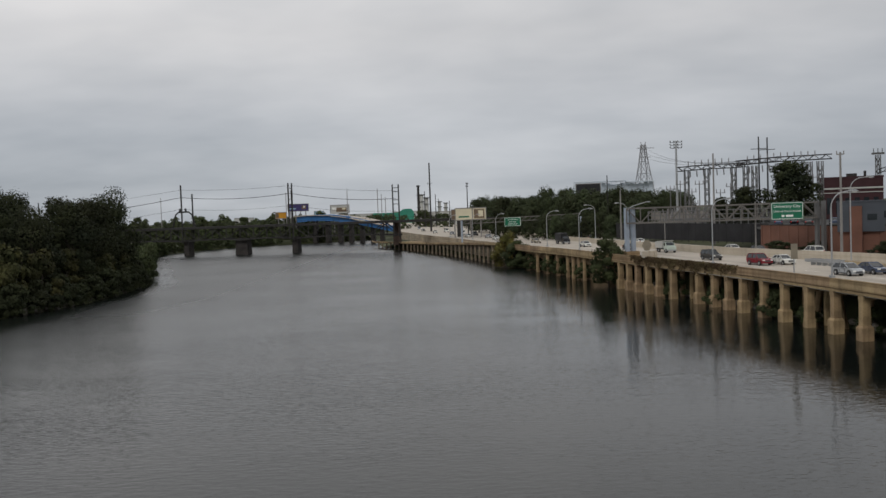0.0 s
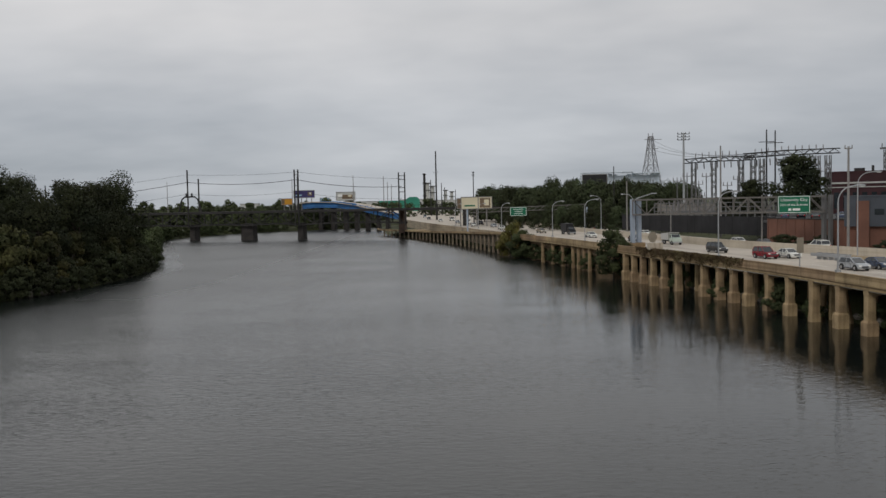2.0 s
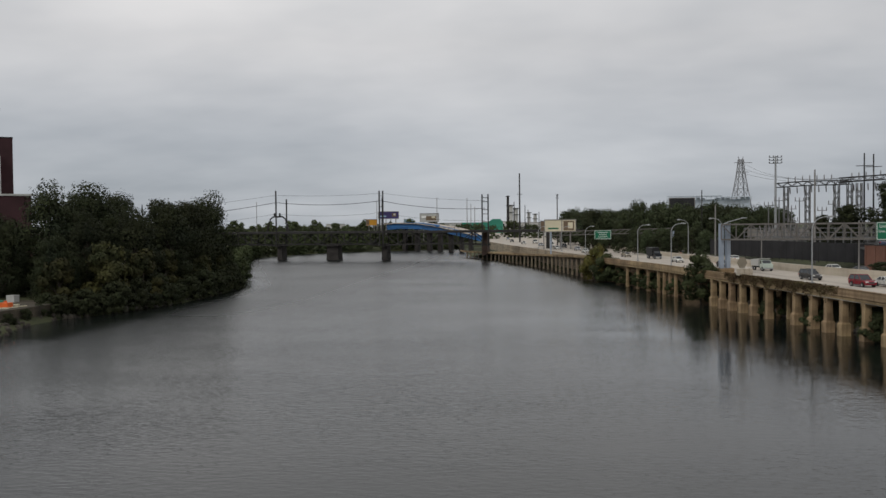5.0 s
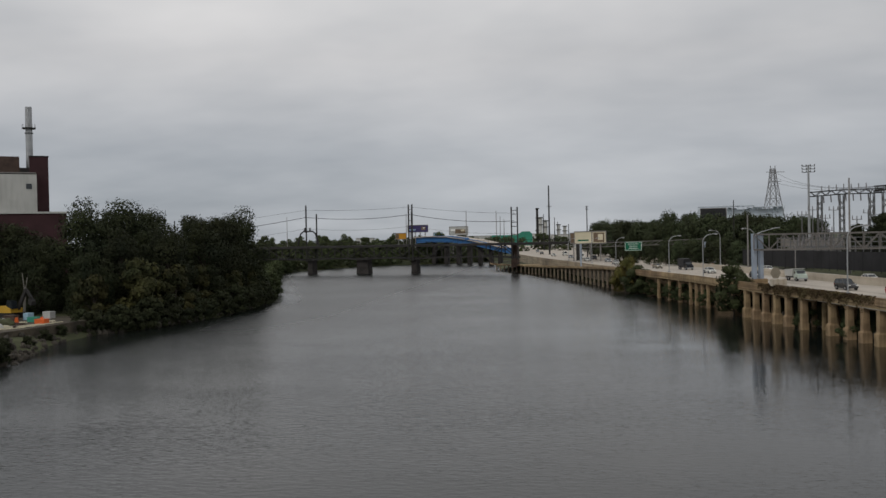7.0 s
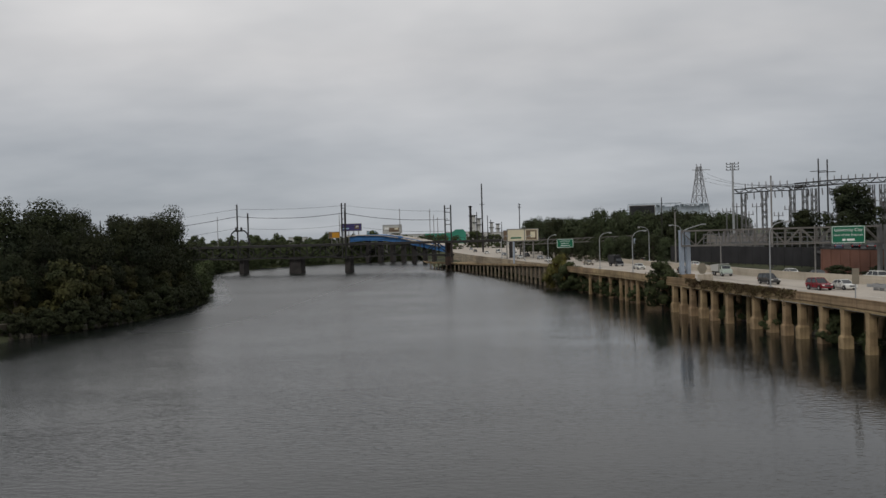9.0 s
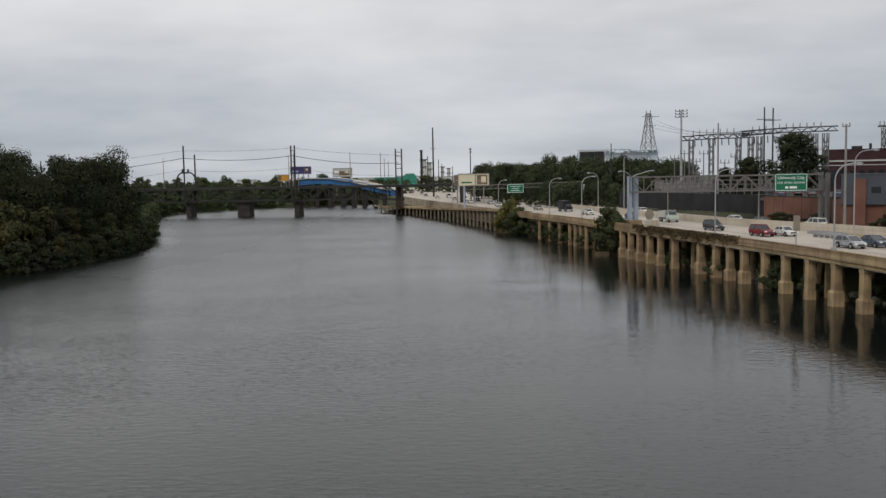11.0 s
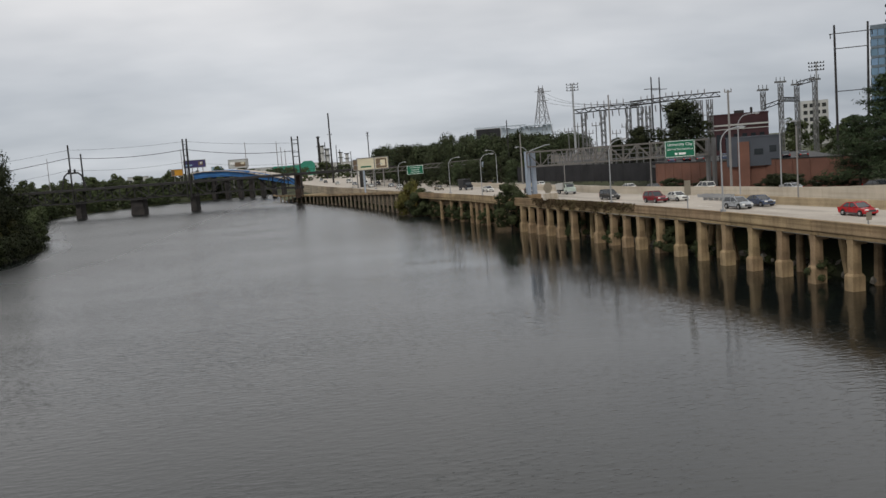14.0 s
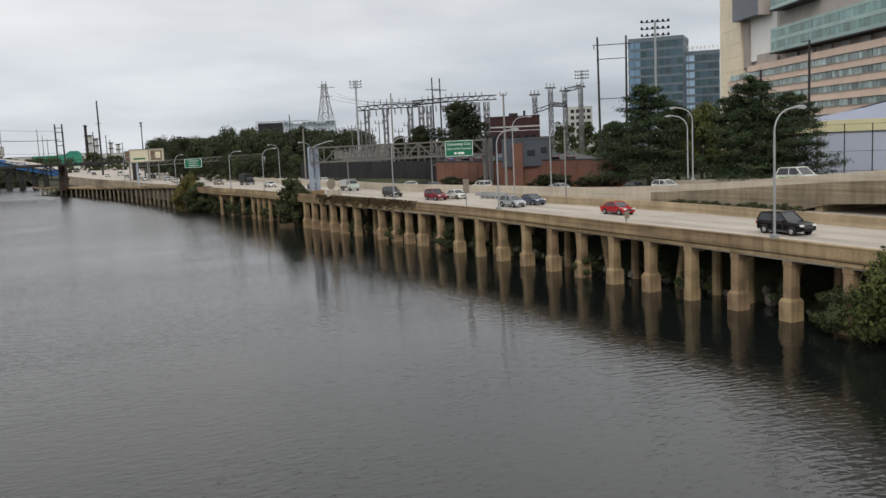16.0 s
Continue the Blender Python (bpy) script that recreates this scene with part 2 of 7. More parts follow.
REDBRICK = mat("orange_brick", (0.148, 0.070, 0.049), 0.9, 0.16, 0.4, 0.3, fine=9)
CLAD = mat("blue_grey_cladding", (0.05, 0.058, 0.072), 0.6, 0.14, 0.4, 0.05)
PALEPANEL = mat("pale_panel", (0.45, 0.45, 0.43), 0.7, 0.1, 0.2, 0.05, streak=0.15)
BLACK = mat("black_board", (0.012, 0.012, 0.014), 0.5, 0.2, 0.5, 0.0)
PALEBARK = mat("pale_bark", (0.20, 0.19, 0.165), 0.9, 0.3, 1.5, 0.3, fine=6)
BARK = mat("bark", (0.055, 0.045, 0.035), 0.95, 0.3, 1.2, 0.5, fine=8)
LEAF = mat("leaf_green", (0.017, 0.025, 0.011), 0.8, 0.35, 0.15, 0.0, tint=(0.033, 0.037, 0.014), island=0.22, each=0.18, spec=0.2)
# distance haze is mixed into this paler leaf colour; near bushes share it
LEAFFAR = mat("leaf_pale_haze_green", (0.042, 0.058, 0.025), 0.8, 0.35, 0.08, 0.0, tint=(0.065, 0.078, 0.030), island=0.25, each=0.2, spec=0.2)
# leaf colour of the rise, with the haze of its distance put in
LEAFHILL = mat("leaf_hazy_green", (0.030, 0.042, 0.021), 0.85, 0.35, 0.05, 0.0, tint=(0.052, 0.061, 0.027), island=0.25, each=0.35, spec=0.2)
LEAFGOLD = mat("leaf_yellow_green", (0.105, 0.108, 0.028), 0.75, 0.3, 0.2, 0.0, tint=(0.15, 0.12, 0.032), island=0.25, each=0.1, spec=0.2)
LEAFMOSS = mat("leaf_moss_green", (0.060, 0.076, 0.022), 0.8, 0.3, 0.2, 0.0, tint=(0.085, 0.092, 0.026), island=0.25, each=0.1, spec=0.2)
LEAFY = mat("leaf_turning", (0.032, 0.038, 0.013), 0.8, 0.3, 0.2, 0.0, tint=(0.053, 0.047, 0.015), island=0.25, each=0.15, spec=0.2)
NEEDLE = mat("pine_needles", (0.024, 0.040, 0.018), 0.85, 0.35, 0.25, 0.0, tint=(0.04, 0.056, 0.024), island=0.25, each=0.1, spec=0.2)
VINE = mat("dry_creeper", (0.12, 0.075, 0.045), 0.85, 0.3, 0.3, 0.0, tint=(0.10, 0.078, 0.04), island=0.4, spec=0.2)
GLASS = mat("dark_glass", (0.02, 0.025, 0.03), 0.06, 0.2, 0.3, 0.0, spec=0.6)
TYRE = mat("tyre_rubber", (0.018, 0.018, 0.018), 0.9, 0.15, 2, 0.05)


# ---------------------------------------------------------------- mesh helpers
def ob_from(name, bm, material, parent=None, label=""):
    me = bpy.data.meshes.new(name)
    bm.to_mesh(me)
    bm.free()
    me.materials.append(material)
    ob = new(name, me)
    if parent is not None:
        ob.parent = parent
    if label:
        ob["label"] = label
    return ob


def part(name, bm, material, parent, label=""):
    return ob_from(name, bm, material, parent, label)


def thing(name, x=0, y=0, z=0, rz=0, label="", category="", group="", kind=""):
    e = new(name)
    e.matrix_basis = pose(x, y, z, 0, 0, rz)
    return tagged(e, label, category, group, kind)


def box(bm, c, s, rz=0.0, taper=1.0):
    """A box round the centre c of size s; its top is taper times as wide."""
    v = []
    ca, sa = math.cos(radians(rz)), math.sin(radians(rz))
    for k in (-0.5, 0.5):
        f = taper if k > 0 else 1.0
        for i, j in ((-0.5, -0.5), (0.5, -0.5), (0.5, 0.5), (-0.5, 0.5)):
            x, y = i * s[0] * f, j * s[1] * f
            v.append(bm.verts.new((c[0] + x * ca - y * sa, c[1] + x * sa + y * ca, c[2] + k * s[2])))
    for q in ((3, 2, 1, 0), (4, 5, 6, 7), (0, 1, 5, 4), (1, 2, 6, 5), (2, 3, 7, 6), (3, 0, 4, 7)):
        bm.faces.new([v[i] for i in q])
    return bm


def rod(bm, a, b, r0, r1=None, seg=6):
    """A round bar from a to b."""
    a, b = Vector(a), Vector(b)
    r1 = r0 if r1 is None else r1
    d = (b - a).normalized()
    s = d.orthogonal().normalized()
    t = d.cross(s)
    rings = []
    for p, r in ((a, r0), (b, r1)):
        rings.append([bm.verts.new(p + (s * math.cos(2 * math.pi * i / seg) + t * math.sin(2 * math.pi * i / seg)) * r) for i in range(seg)])
    for i in range(seg):
        j = (i + 1) % seg
        bm.faces.new((rings[0][i], rings[0][j], rings[1][j], rings[1][i]))
    bm.faces.new(rings[0][::-1])
    bm.faces.new(rings[1])
    return bm


def beam(bm, a, b, w, h=None):
    """A bar of rectangular section from a to b."""
    h = h or w
    a, b = Vector(a), Vector(b)
    d = (b - a).normalized()
    side = d.cross(Vector((0, 0, 1)))
    side = side.normalized() if side.length > 1e-4 else Vector((1, 0, 0))
    top = side.cross(d).normalized()
    r = [[bm.verts.new(p + side * (i * w / 2) + top * (j * h / 2)) for i, j in ((-1, -1), (1, -1), (1, 1), (-1, 1))] for p in (a, b)]
    for i in range(4):
        j = (i + 1) % 4
        bm.faces.new((r[0][i], r[0][j], r[1][j], r[1][i]))
    bm.faces.new(r[0][::-1])
    bm.faces.new(r[1])
    return bm


def pipe(bm, pts, r, seg=6):
    """One bent tube through the points."""
    pts = [Vector(p) for p in pts]
    rings = []
    for i, p in enumerate(pts):
        d = (pts[min(i + 1, len(pts) - 1)] - pts[max(i - 1, 0)]).normalized()
        s = d.cross(Vector((0, 1, 0)) if abs(d.y) < 0.8 else Vector((1, 0, 0))).normalized()
        t = d.cross(s)
        rings.append([p + (s * math.cos(2 * math.pi * k / seg) + t * math.sin(2 * math.pi * k / seg)) * r for k in range(seg)])
    return loft(bm, rings, close=True)


def prism(bm, outline, y0, y1, inset=0.0):
    """The outline in x and z, drawn out from y0 to y1."""
    a = [bm.verts.new((x, y0, z)) for x, z in outline]
    b = [bm.verts.new((x, y1, z)) for x, z in outline]
    n = len(a)
    bm.faces.new(a)
    bm.faces.new(b[::-1])
    for i in range(n):
        bm.faces.new((a[(i + 1) % n], a[i], b[i], b[(i + 1) % n]))
    return bm


def loft(bm, rows, close=False):
    """A skin over rows of points."""
    v = [[bm.verts.new(p) for p in r] for r in rows]
    for r0, r1 in zip(v[:-1], v[1:]):
        m = len(r0)
        for i in range(m if close else m - 1):
            j = (i + 1) % m
            bm.faces.new((r0[i], r0[j], r1[j], r1[i]))
    if close:
        bm.faces.new(v[0][::-1])
        bm.faces.new(v[-1])
    return bm


def along(pts, soft=10.0):
    """A smooth line through (y, value) pairs, as a function of y."""
    ys, vs = [p[0] for p in pts], [p[1] for p in pts]
    k = np.linspace(-1, 1, 9)
    return lambda y: float(np.mean(np.interp(y + k * soft, ys, vs)))


def polar(bearing, reach, z=0.0):
    """A place by its compass bearing from the bridge (degrees, clockwise from straight downstream) and its distance."""
    return Vector((reach * math.sin(radians(bearing)), reach * math.cos(radians(bearing)), z))

# ---------------------------------------------------------------- plan of the river and the roads
# river edge of the viaduct, left bank, road edges and levels as functions of the distance downstream
edge = along([(-300, 60), (10, 42.3), (30, 41.5), (45.5, 40.7), (60, 39.4), (78.8, 37.7), (93, 36.2), (106, 34.2), (119, 31.5), (136, 28.1), (164, 23.5), (190, 17.5), (215, 11.8), (248, 5.5), (280, -2.5), (316, -12.9), (352, -27.8), (400, -33), (470, -40), (600, -45), (4500, -60)], 7)
bank = along([(-300, -58), (60, -58), (91, -61), (108, -67.5), (119, -69), (126, -64), (134, -61.5), (154, -60), (180, -61.5), (195, -66), (238, -80), (283, -97), (303, -100), (343, -112), (372, -110), (405, -102), (430, -86), (445, -60), (465, -42), (480, -36), (4500, 300)], 5)
road_in = along([(-300, 60.3), (30, 41.85), (60, 39.75), (93, 36.55), (119, 31.85), (136, 28.5), (164, 25.0), (193, 21.5), (228, 13), (248, 9), (294, 1), (351, -9), (434, -23), (560, -30), (700, -30), (1000, -20), (2000, 60)], 8)
road_out = along([(-300, 76), (30, 58), (54, 57.6), (76, 57), (90, 56.2), (105, 55.5), (117, 53), (129, 49), (150, 43.5), (190, 38), (240, 33), (291, 28), (324, 23), (391, 14), (531, 0), (700, -12), (1000, 0), (2000, 80)], 8)
top_z = along([(-300, 5.5), (150, 5.45), (211, 5.42), (238, 4.7), (267, 4.0), (300, 3.2), (327, 2.87), (352, 2.65), (4500, 2.5)], 8)  # top of the river parapet
road_z = along([(-300, 4.65), (150, 4.6), (228, 4.4), (350, 4.2), (450, 4.4), (560, 5.2), (700, 6.2), (1000, 8), (2000, 9)], 12)


thick_z = along([(-300, 1.28), (196, 1.28), (210, 0.62), (4500, 0.62)], 5)  # depth of the edge beam


def stretch(a, b, step):
    return list(np.linspace(a, b, max(2, int(round((b - a) / step)) + 1)))


# water
bm = bmesh.new()
box(bm, (0, 1500, -0.5), (7000, 7000, 1.0))
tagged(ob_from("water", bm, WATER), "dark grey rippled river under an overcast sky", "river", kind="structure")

# ground: both banks in one sheet that reaches the horizon
bm = bmesh.new()
ys = stretch(-300, 100, 40) + stretch(110, 480, 10) + [520, 600, 800, 1200, 2000, 4500]
rows_l, rows_r = [], []
for y in ys:
    b, e = bank(y), edge(y)
    j = noise.noise((y * 0.11, 3, 0)) * 1.2
    rows_l.append([(b + 1.5 + j, y, -0.8), (b - 0.3 + j, y, 0.35), (b - 3 + j, y, 1.3), (b - 9, y, 2.0), (b - 40, y, 2.6), (b - 120, y, 3.0), (b - 600, y, 3.5), (-4000, y, 4)])
    if y < 465:
        rows_r.append([(e + 3.2 + j, y, -0.8), (e + 4.6 + j, y, 0.4), (e + 8 + j, y, min(2.2, top_z(y) - 1.6)), (e + 14, y, road_z(y) - 1.0 if y < 195 else top_z(y) - 1.2), (road_out(y) + 14, y, 3.6), (road_out(y) + 26, y, 5.0), (e + 300, y, 5.4), (4000, y, 6)])
    else:
        rows_r.append([(b, y, 3.0), (b + 1, y, 3.0), (b + 2, y, 3.0), (b + 3, y, 3.2), (max(b + 4, road_out(y) + 14), y, 3.6), (max(b + 5, road_out(y) + 26), y, 5.0), (b + 300, y, 5.4), (4000, y, 6)])
loft(bm, [r[::-1] for r in rows_l])
loft(bm, rows_r)
tagged(ob_from("ground", bm, GRASS), "rough grass and earth on both river banks", "ground", kind="structure")

# ---------------------------------------------------------------- expressway
road = thing("road", label="worn pale concrete expressway curving along the river", category="road", kind="structure")
bm = bmesh.new()
loft(bm, [[(road_in(y) - 0.02, y, road_z(y) - 0.55), (road_in(y), y, road_z(y)), (road_out(y) + 13.0, y, road_z(y) + 0.02), (road_out(y) + 13.05, y, road_z(y) - 0.55)] for y in stretch(-60, 480, 6) + stretch(500, 2000, 50)])
part("carriageway", bm, ROAD, road)
LANE = mat("lane_paint", (0.62, 0.60, 0.55), 0.7, 0.2, 1.0, 0.0)
DARKLANE = mat("rubber_darkened_concrete", (0.375, 0.335, 0.285), 0.85, 0.2, 0.1, 0.1, fine=1.2)


def lane_at(k, y):
    """x of the k-th lane line; k runs from 0 at the river parapet."""
    return road_in(y) + 1.2 + 3.65 * k


bm = bmesh.new()
for k in (0, 1, 2):
    for y0 in stretch(-20, 320, 4):
        x = lane_at(k + 0.5, y0)
        beam(bm, (x, y0, road_z(y0) + 0.006), (lane_at(k + 0.5, y0 + 4.05), y0 + 4.05, road_z(y0 + 4.05) + 0.006), 1.5, 0.008)
tagged(part("tyre_track", bm, DARKLANE, road, "lanes darkened by tyres"), kind="stuff")
bm = bmesh.new()
for k in (1, 2):
    for y0 in stretch(-20, 320, 12.2):
        beam(bm, (lane_at(k, y0), y0, road_z(y0) + 0.012), (lane_at(k, y0 + 3), y0 + 3, road_z(y0 + 3) + 0.012), 0.15, 0.012)
tagged(part("lane_line", bm, LANE, road, "worn white lane lines"), kind="stuff")

# viaduct: edge beam and parapet panels, columns with plinths, inner piles
viaduct = thing("viaduct", label="stained concrete viaduct edge on square columns over the water", category="viaduct", kind="structure")
bm = bmesh.new()
loft(bm, [[(edge(y) + 0.05, y, top_z(y) - thick_z(y)), (edge(y) + 0.05, y, top_z(y) - thick_z(y) * 0.75), (edge(y) + 6.5, y, min(top_z(y) - thick_z(y) * 0.7, road_z(y) - 0.4)), (edge(y) + 6.5, y, top_z(y) - thick_z(y))] for y in stretch(-60, 352, 4)], close=True)
part("edge_slab", bm, CONCRETE, viaduct)
y = -40.0
while y < 350:
    far = y > 200
    y2 = y + (7.32 if not far else 14.6)
    bm = bmesh.new()
    sec = []
    for t in np.linspace(y + 0.02, y2 - 0.02, 4):
        e, z, k = edge(t), top_z(t), thick_z(t) / 1.28
        sec.append([(e, t, z - 1.0 * k), (e - 0.06, t, z - 0.92 * k), (e - 0.06, t, z - 0.12), (e - 0.1, t, z - 0.10), (e - 0.1, t, z), (e + 0.32, t, z), (e + 0.32, t, z - 0.9 * k), (e + 0.3, t, z - 1.0 * k)])
    loft(bm, sec, close=True)
    part("parapet_panel", bm, CONCRETE, viaduct)
    y = y2


def column_meshes(height, w, plinth, material=COLUMN):
    bm = bmesh.new()
    box(bm, (0, 0, height / 2 - 0.4), (w, w * 0.9, height + 0.8), taper=0.94)
    box(bm, (0.25, 0, height - 0.22), (w + 0.5, w * 1.0, 0.5))
    bmesh.ops.bevel(bm, geom=bm.edges[:], offset=0.03, segments=1, affect="EDGES")
    me = bpy.data.meshes.new("column")
    bm.to_mesh(me)
    bm.free()
    me.materials.append(material)
    bm = bmesh.new()
    if plinth > 0:
        box(bm, (0, 0, plinth / 2 - 0.75), (w * 1.36, w * 1.3, plinth + 1.5))
        box(bm, (0, 0, plinth + 0.10), (w * 1.32, w * 1.26, 0.2), taper=0.8)
    else:
        box(bm, (0, 0, -0.2), (w * 1.05, w * 0.97, 2.2))
    pm = bpy.data.meshes.new("plinth")
    bm.to_mesh(pm)
    bm.free()
    pm.materials.append(material)
    return me, pm


kinds = [column_meshes(4.22, 0.82, 1.35), column_meshes(4.22, 0.82, 1.2), column_meshes(4.22, 0.86, 0), column_meshes(4.22, 0.44, 0, DARKCOLUMN), column_meshes(4.22, 0.5, 0)]
# even bays beside the ramp, uneven ones past the creeper, close-set posts along the wharf
rows_y = [45.95 + 4.82 * k for k in range(-9, 11)]
rows_y += [98.5, 103.2, 106.6, 110.0, 114.0, 121.1, 125.5, 129.0, 132.6, 136.0, 139.4, 157.0, 160.0, 163.0, 166.0, 171.5, 177.0, 183.0]
while rows_y[-1] < 346:
    y = max(rows_y[-1], 202.0)
    rows_y.append(y + 4.7 / math.hypot(1, (edge(y + 2) - edge(y - 2)) / 4))
for i, y in enumerate(rows_y):
    z = top_z(y) - thick_z(y)
    me, pm = kinds[3 if y > 200 else 4 if y > 147 else 2 if i % 7 == 4 else (1 if i % 3 == 1 else 0)]
    c = new("column", me)
    c.parent = viaduct
    turn = math.degrees(math.atan2(edge(y + 2) - edge(y - 2), 4))
    c.matrix_basis = pose(edge(y) + 0.55, y, 0, 0, 0, -turn) @ Matrix.Diagonal((1, 1, z / 4.22, 1))
    p = new("plinth", pm)
    p.parent = c
bm = bmesh.new()
rod(bm, (0, 0, -0.6), (0, 0, 4.3), 0.42, 0.36, 8)
pile = bpy.data.meshes.new("pile")
bm.to_mesh(pile)
bm.free()
pile.materials.append(COLUMN)
y = 20.0
while y < 140:
    o = new("pile", pile)
    o.parent = viaduct
    lean = random.choice((0, 0, 8, -10))
    o.matrix_basis = pose(edge(y) + 3.3 + random.uniform(-0.4, 0.5), y, 0, 0, lean, 0)
    y += random.uniform(2.4, 4.2)
# where the deck lies on the bank, a wall of earth and a low sheet wall carry it
bm = bmesh.new()
loft(bm, [[(edge(y) + 2.4, y, -0.8), (edge(y) + 2.0, y, top_z(y) - 1.3), (edge(y) + 5.0, y, top_z(y) - 1.3), (edge(y) + 5.0, y, -0.8)] for y in stretch(150, 205, 4)], close=True)
part("bank_wall", bm, CONCRETE, viaduct)

# wall between the low wharf and the road further on
bm = bmesh.new()
loft(bm, [[(road_in(y) - 0.25, y, 1.0), (road_in(y) - 0.25, y, road_z(y) + 0.6), (road_in(y) + 0.15, y, road_z(y) + 0.6), (road_in(y) + 0.15, y, 1.0)] for y in stretch(200, 470, 6)], close=True)
tagged(ob_from("retaining_wall", bm, mat("weathered_wall", (0.34, 0.29, 0.215), 0.9, 0.3, 0.2, 0.3, streak=0.4, band=0.6, fine=5)), "weathered brown-grey concrete wall beside the expressway", "wall", kind="structure")
bm = bmesh.new()
loft(bm, [[(edge(y) + 6.4, y, top_z(y) - 1.0), (edge(y) + 6.4, y, top_z(y) - 0.6), (road_in(y) - 0.1, y, top_z(y) - 0.6), (road_in(y) - 0.1, y, top_z(y) - 1.0)] for y in stretch(206, 352, 6)], close=True)
tagged(ob_from("wharf", bm, CONCRETE), "low concrete wharf along the river", "wharf", kind="structure")


# ---------------------------------------------------------------- barriers and the upper road
def wall_run(name, line, z0, z1, y0, y1, material, thick=0.3, step=5.0, foot=0.0):
    bm = bmesh.new()
    sec = []
    for y in stretch(y0, y1, step):
        x = line(y)
        sec.append([(x - thick / 2 - foot, y, z0(y)), (x - thick / 2 - foot * 0.25, y, z0(y) + (z1(y) - z0(y)) * 0.35), (x - thick / 2, y, z1(y)), (x + thick / 2, y, z1(y)), (x + thick / 2 + foot, y, z0(y))])
    loft(bm, sec, close=True)
    return ob_from(name, bm, material)


median = along([(-100, 57), (30, 55.2), (51, 54.6), (60, 54.1), (72, 53.7), (84, 52), (93, 50.3), (107, 48.6)], 4)
tagged(wall_run("median_barrier", median, lambda y: road_z(y) - 0.1, lambda y: road_z(y) + 0.9, -40, 106.5, BARRIER, 0.25, 5, 0.12), "sloped yellowish concrete median barrier", "barrier", kind="structure")
upper_line = along([(-100, 66), (30, 62.5), (58, 62), (69, 61.5), (76, 60.3), (85, 58.8), (100, 57.2), (106, 56.2), (117, 53.6), (129, 49.6), (150, 44.1), (190, 38.6), (240, 33.5), (291, 28.5), (324, 23.5), (391, 14.5), (531, 0)], 5)
upper_top = along([(-100, 11), (30, 9.5), (58, 8.5), (69, 7.8), (76, 7.2), (85, 6.6), (100, 5.95), (106, 5.9), (190, 5.7), (240, 5.4), (531, 5.4)], 5)
FASCIA = mat("weathered_fascia", (0.27, 0.225, 0.16), 0.9, 0.28, 0.25, 0.2, streak=0.35, band=0.5, fine=6)
tagged(wall_run("ramp_fascia", upper_line, lambda y: (road_z(y) - 0.1 if y > 65 else upper_top(y) - 2.75), lambda y: upper_top(y) - 0.72, -40, 88, FASCIA, 0.42, 4), "brown-stained concrete fascia of the rising ramp", "wall", kind="structure")
tagged(wall_run("ramp_parapet", upper_line, lambda y: upper_top(y) - 0.72, upper_top, -40, 88, PALEWALL, 0.3, 4), "pale concrete parapet on the rising ramp", "wall", kind="structure")
tagged(wall_run("dividing_wall", upper_line, lambda y: road_z(y) - 0.1, upper_top, 88.02, 330, PALEWALL, 0.32, 4), "long pale concrete wall between the carriageways", "wall", kind="structure")
bm = bmesh.new()
loft(bm, [[(upper_line(y) + 0.1, y, upper_top(y) - 1.9), (upper_line(y) + 0.1, y, upper_top(y) - 0.9), (upper_line(y) + 15, y, upper_top(y) - 0.8), (upper_line(y) + 15, y, upper_top(y) - 1.9)] for y in stretch(-40, 104, 6)], close=True)
tagged(ob_from("ramp_deck", bm, ROAD), "concrete ramp road rising above the expressway", "road", kind="structure")
bm = bmesh.new()
box(bm, (68.5, 65.4, 5.0), (13.5, 0.9, 3.4))
tagged(ob_from("ramp_abutment", bm, BARRIER), "concrete abutment under the ramp", "abutment", kind="structure")
# added wall, not a known part: shuts light out under the ramp
tagged(wall_run("ramp_back_wall", lambda y: upper_line(y) + 14.4, lambda y: road_z(y) - 0.3, lambda y: upper_top(y) - 1.92, -40, 66, BARRIER, 0.3, 5), "added concrete wall that darkens the space under the ramp", "wall", kind="structure")
tagged(wall_run("ramp_far_parapet", lambda y: upper_line(y) + 15, lambda y: upper_top(y) - 1.0, lambda y: upper_top(y) + 0.05, -40, 104, PALEWALL, 0.3, 5), "pale concrete parapet on the far side of the ramp", "wall", kind="structure")


# ---------------------------------------------------------------- railway bridge
def rail_x(t):
    """A place on the railway line, t metres from its left pier."""
    return Vector((-96 + t * 0.9864, 334 - t * 0.1644, 0))


RAIL_Z = 11.0
bridge = thing("railway_bridge", label="sooty steel railway truss bridge on stone piers", category="railway bridge", kind="structure")
ang = math.degrees(math.atan2(-0.1644, 0.9864))
for t, w in ((0, 2.0), (21.8, 4.9), (42.6, 2.2)):
    bm = bmesh.new()
    p = rail_x(t)
    hz = 5.9
    box(bm, (p.x, p.y, hz / 2 - 0.5), (w, 4.6, hz + 1.0), ang, 0.9)
    box(bm, (p.x, p.y, hz + 0.15), (w * 0.98, 4.5, 0.4), ang)
    part("pier", bm, STONE, bridge, "dark stone pier")
bm = bmesh.new()
beam(bm, rail_x(-70) + Vector((0, 0, RAIL_Z - 0.45)), rail_x(150) + Vector((0, 0, RAIL_Z - 0.45)), 7.0, 0.9)
part("deck", bm, DARKSTEEL, bridge)
bm = bmesh.new()
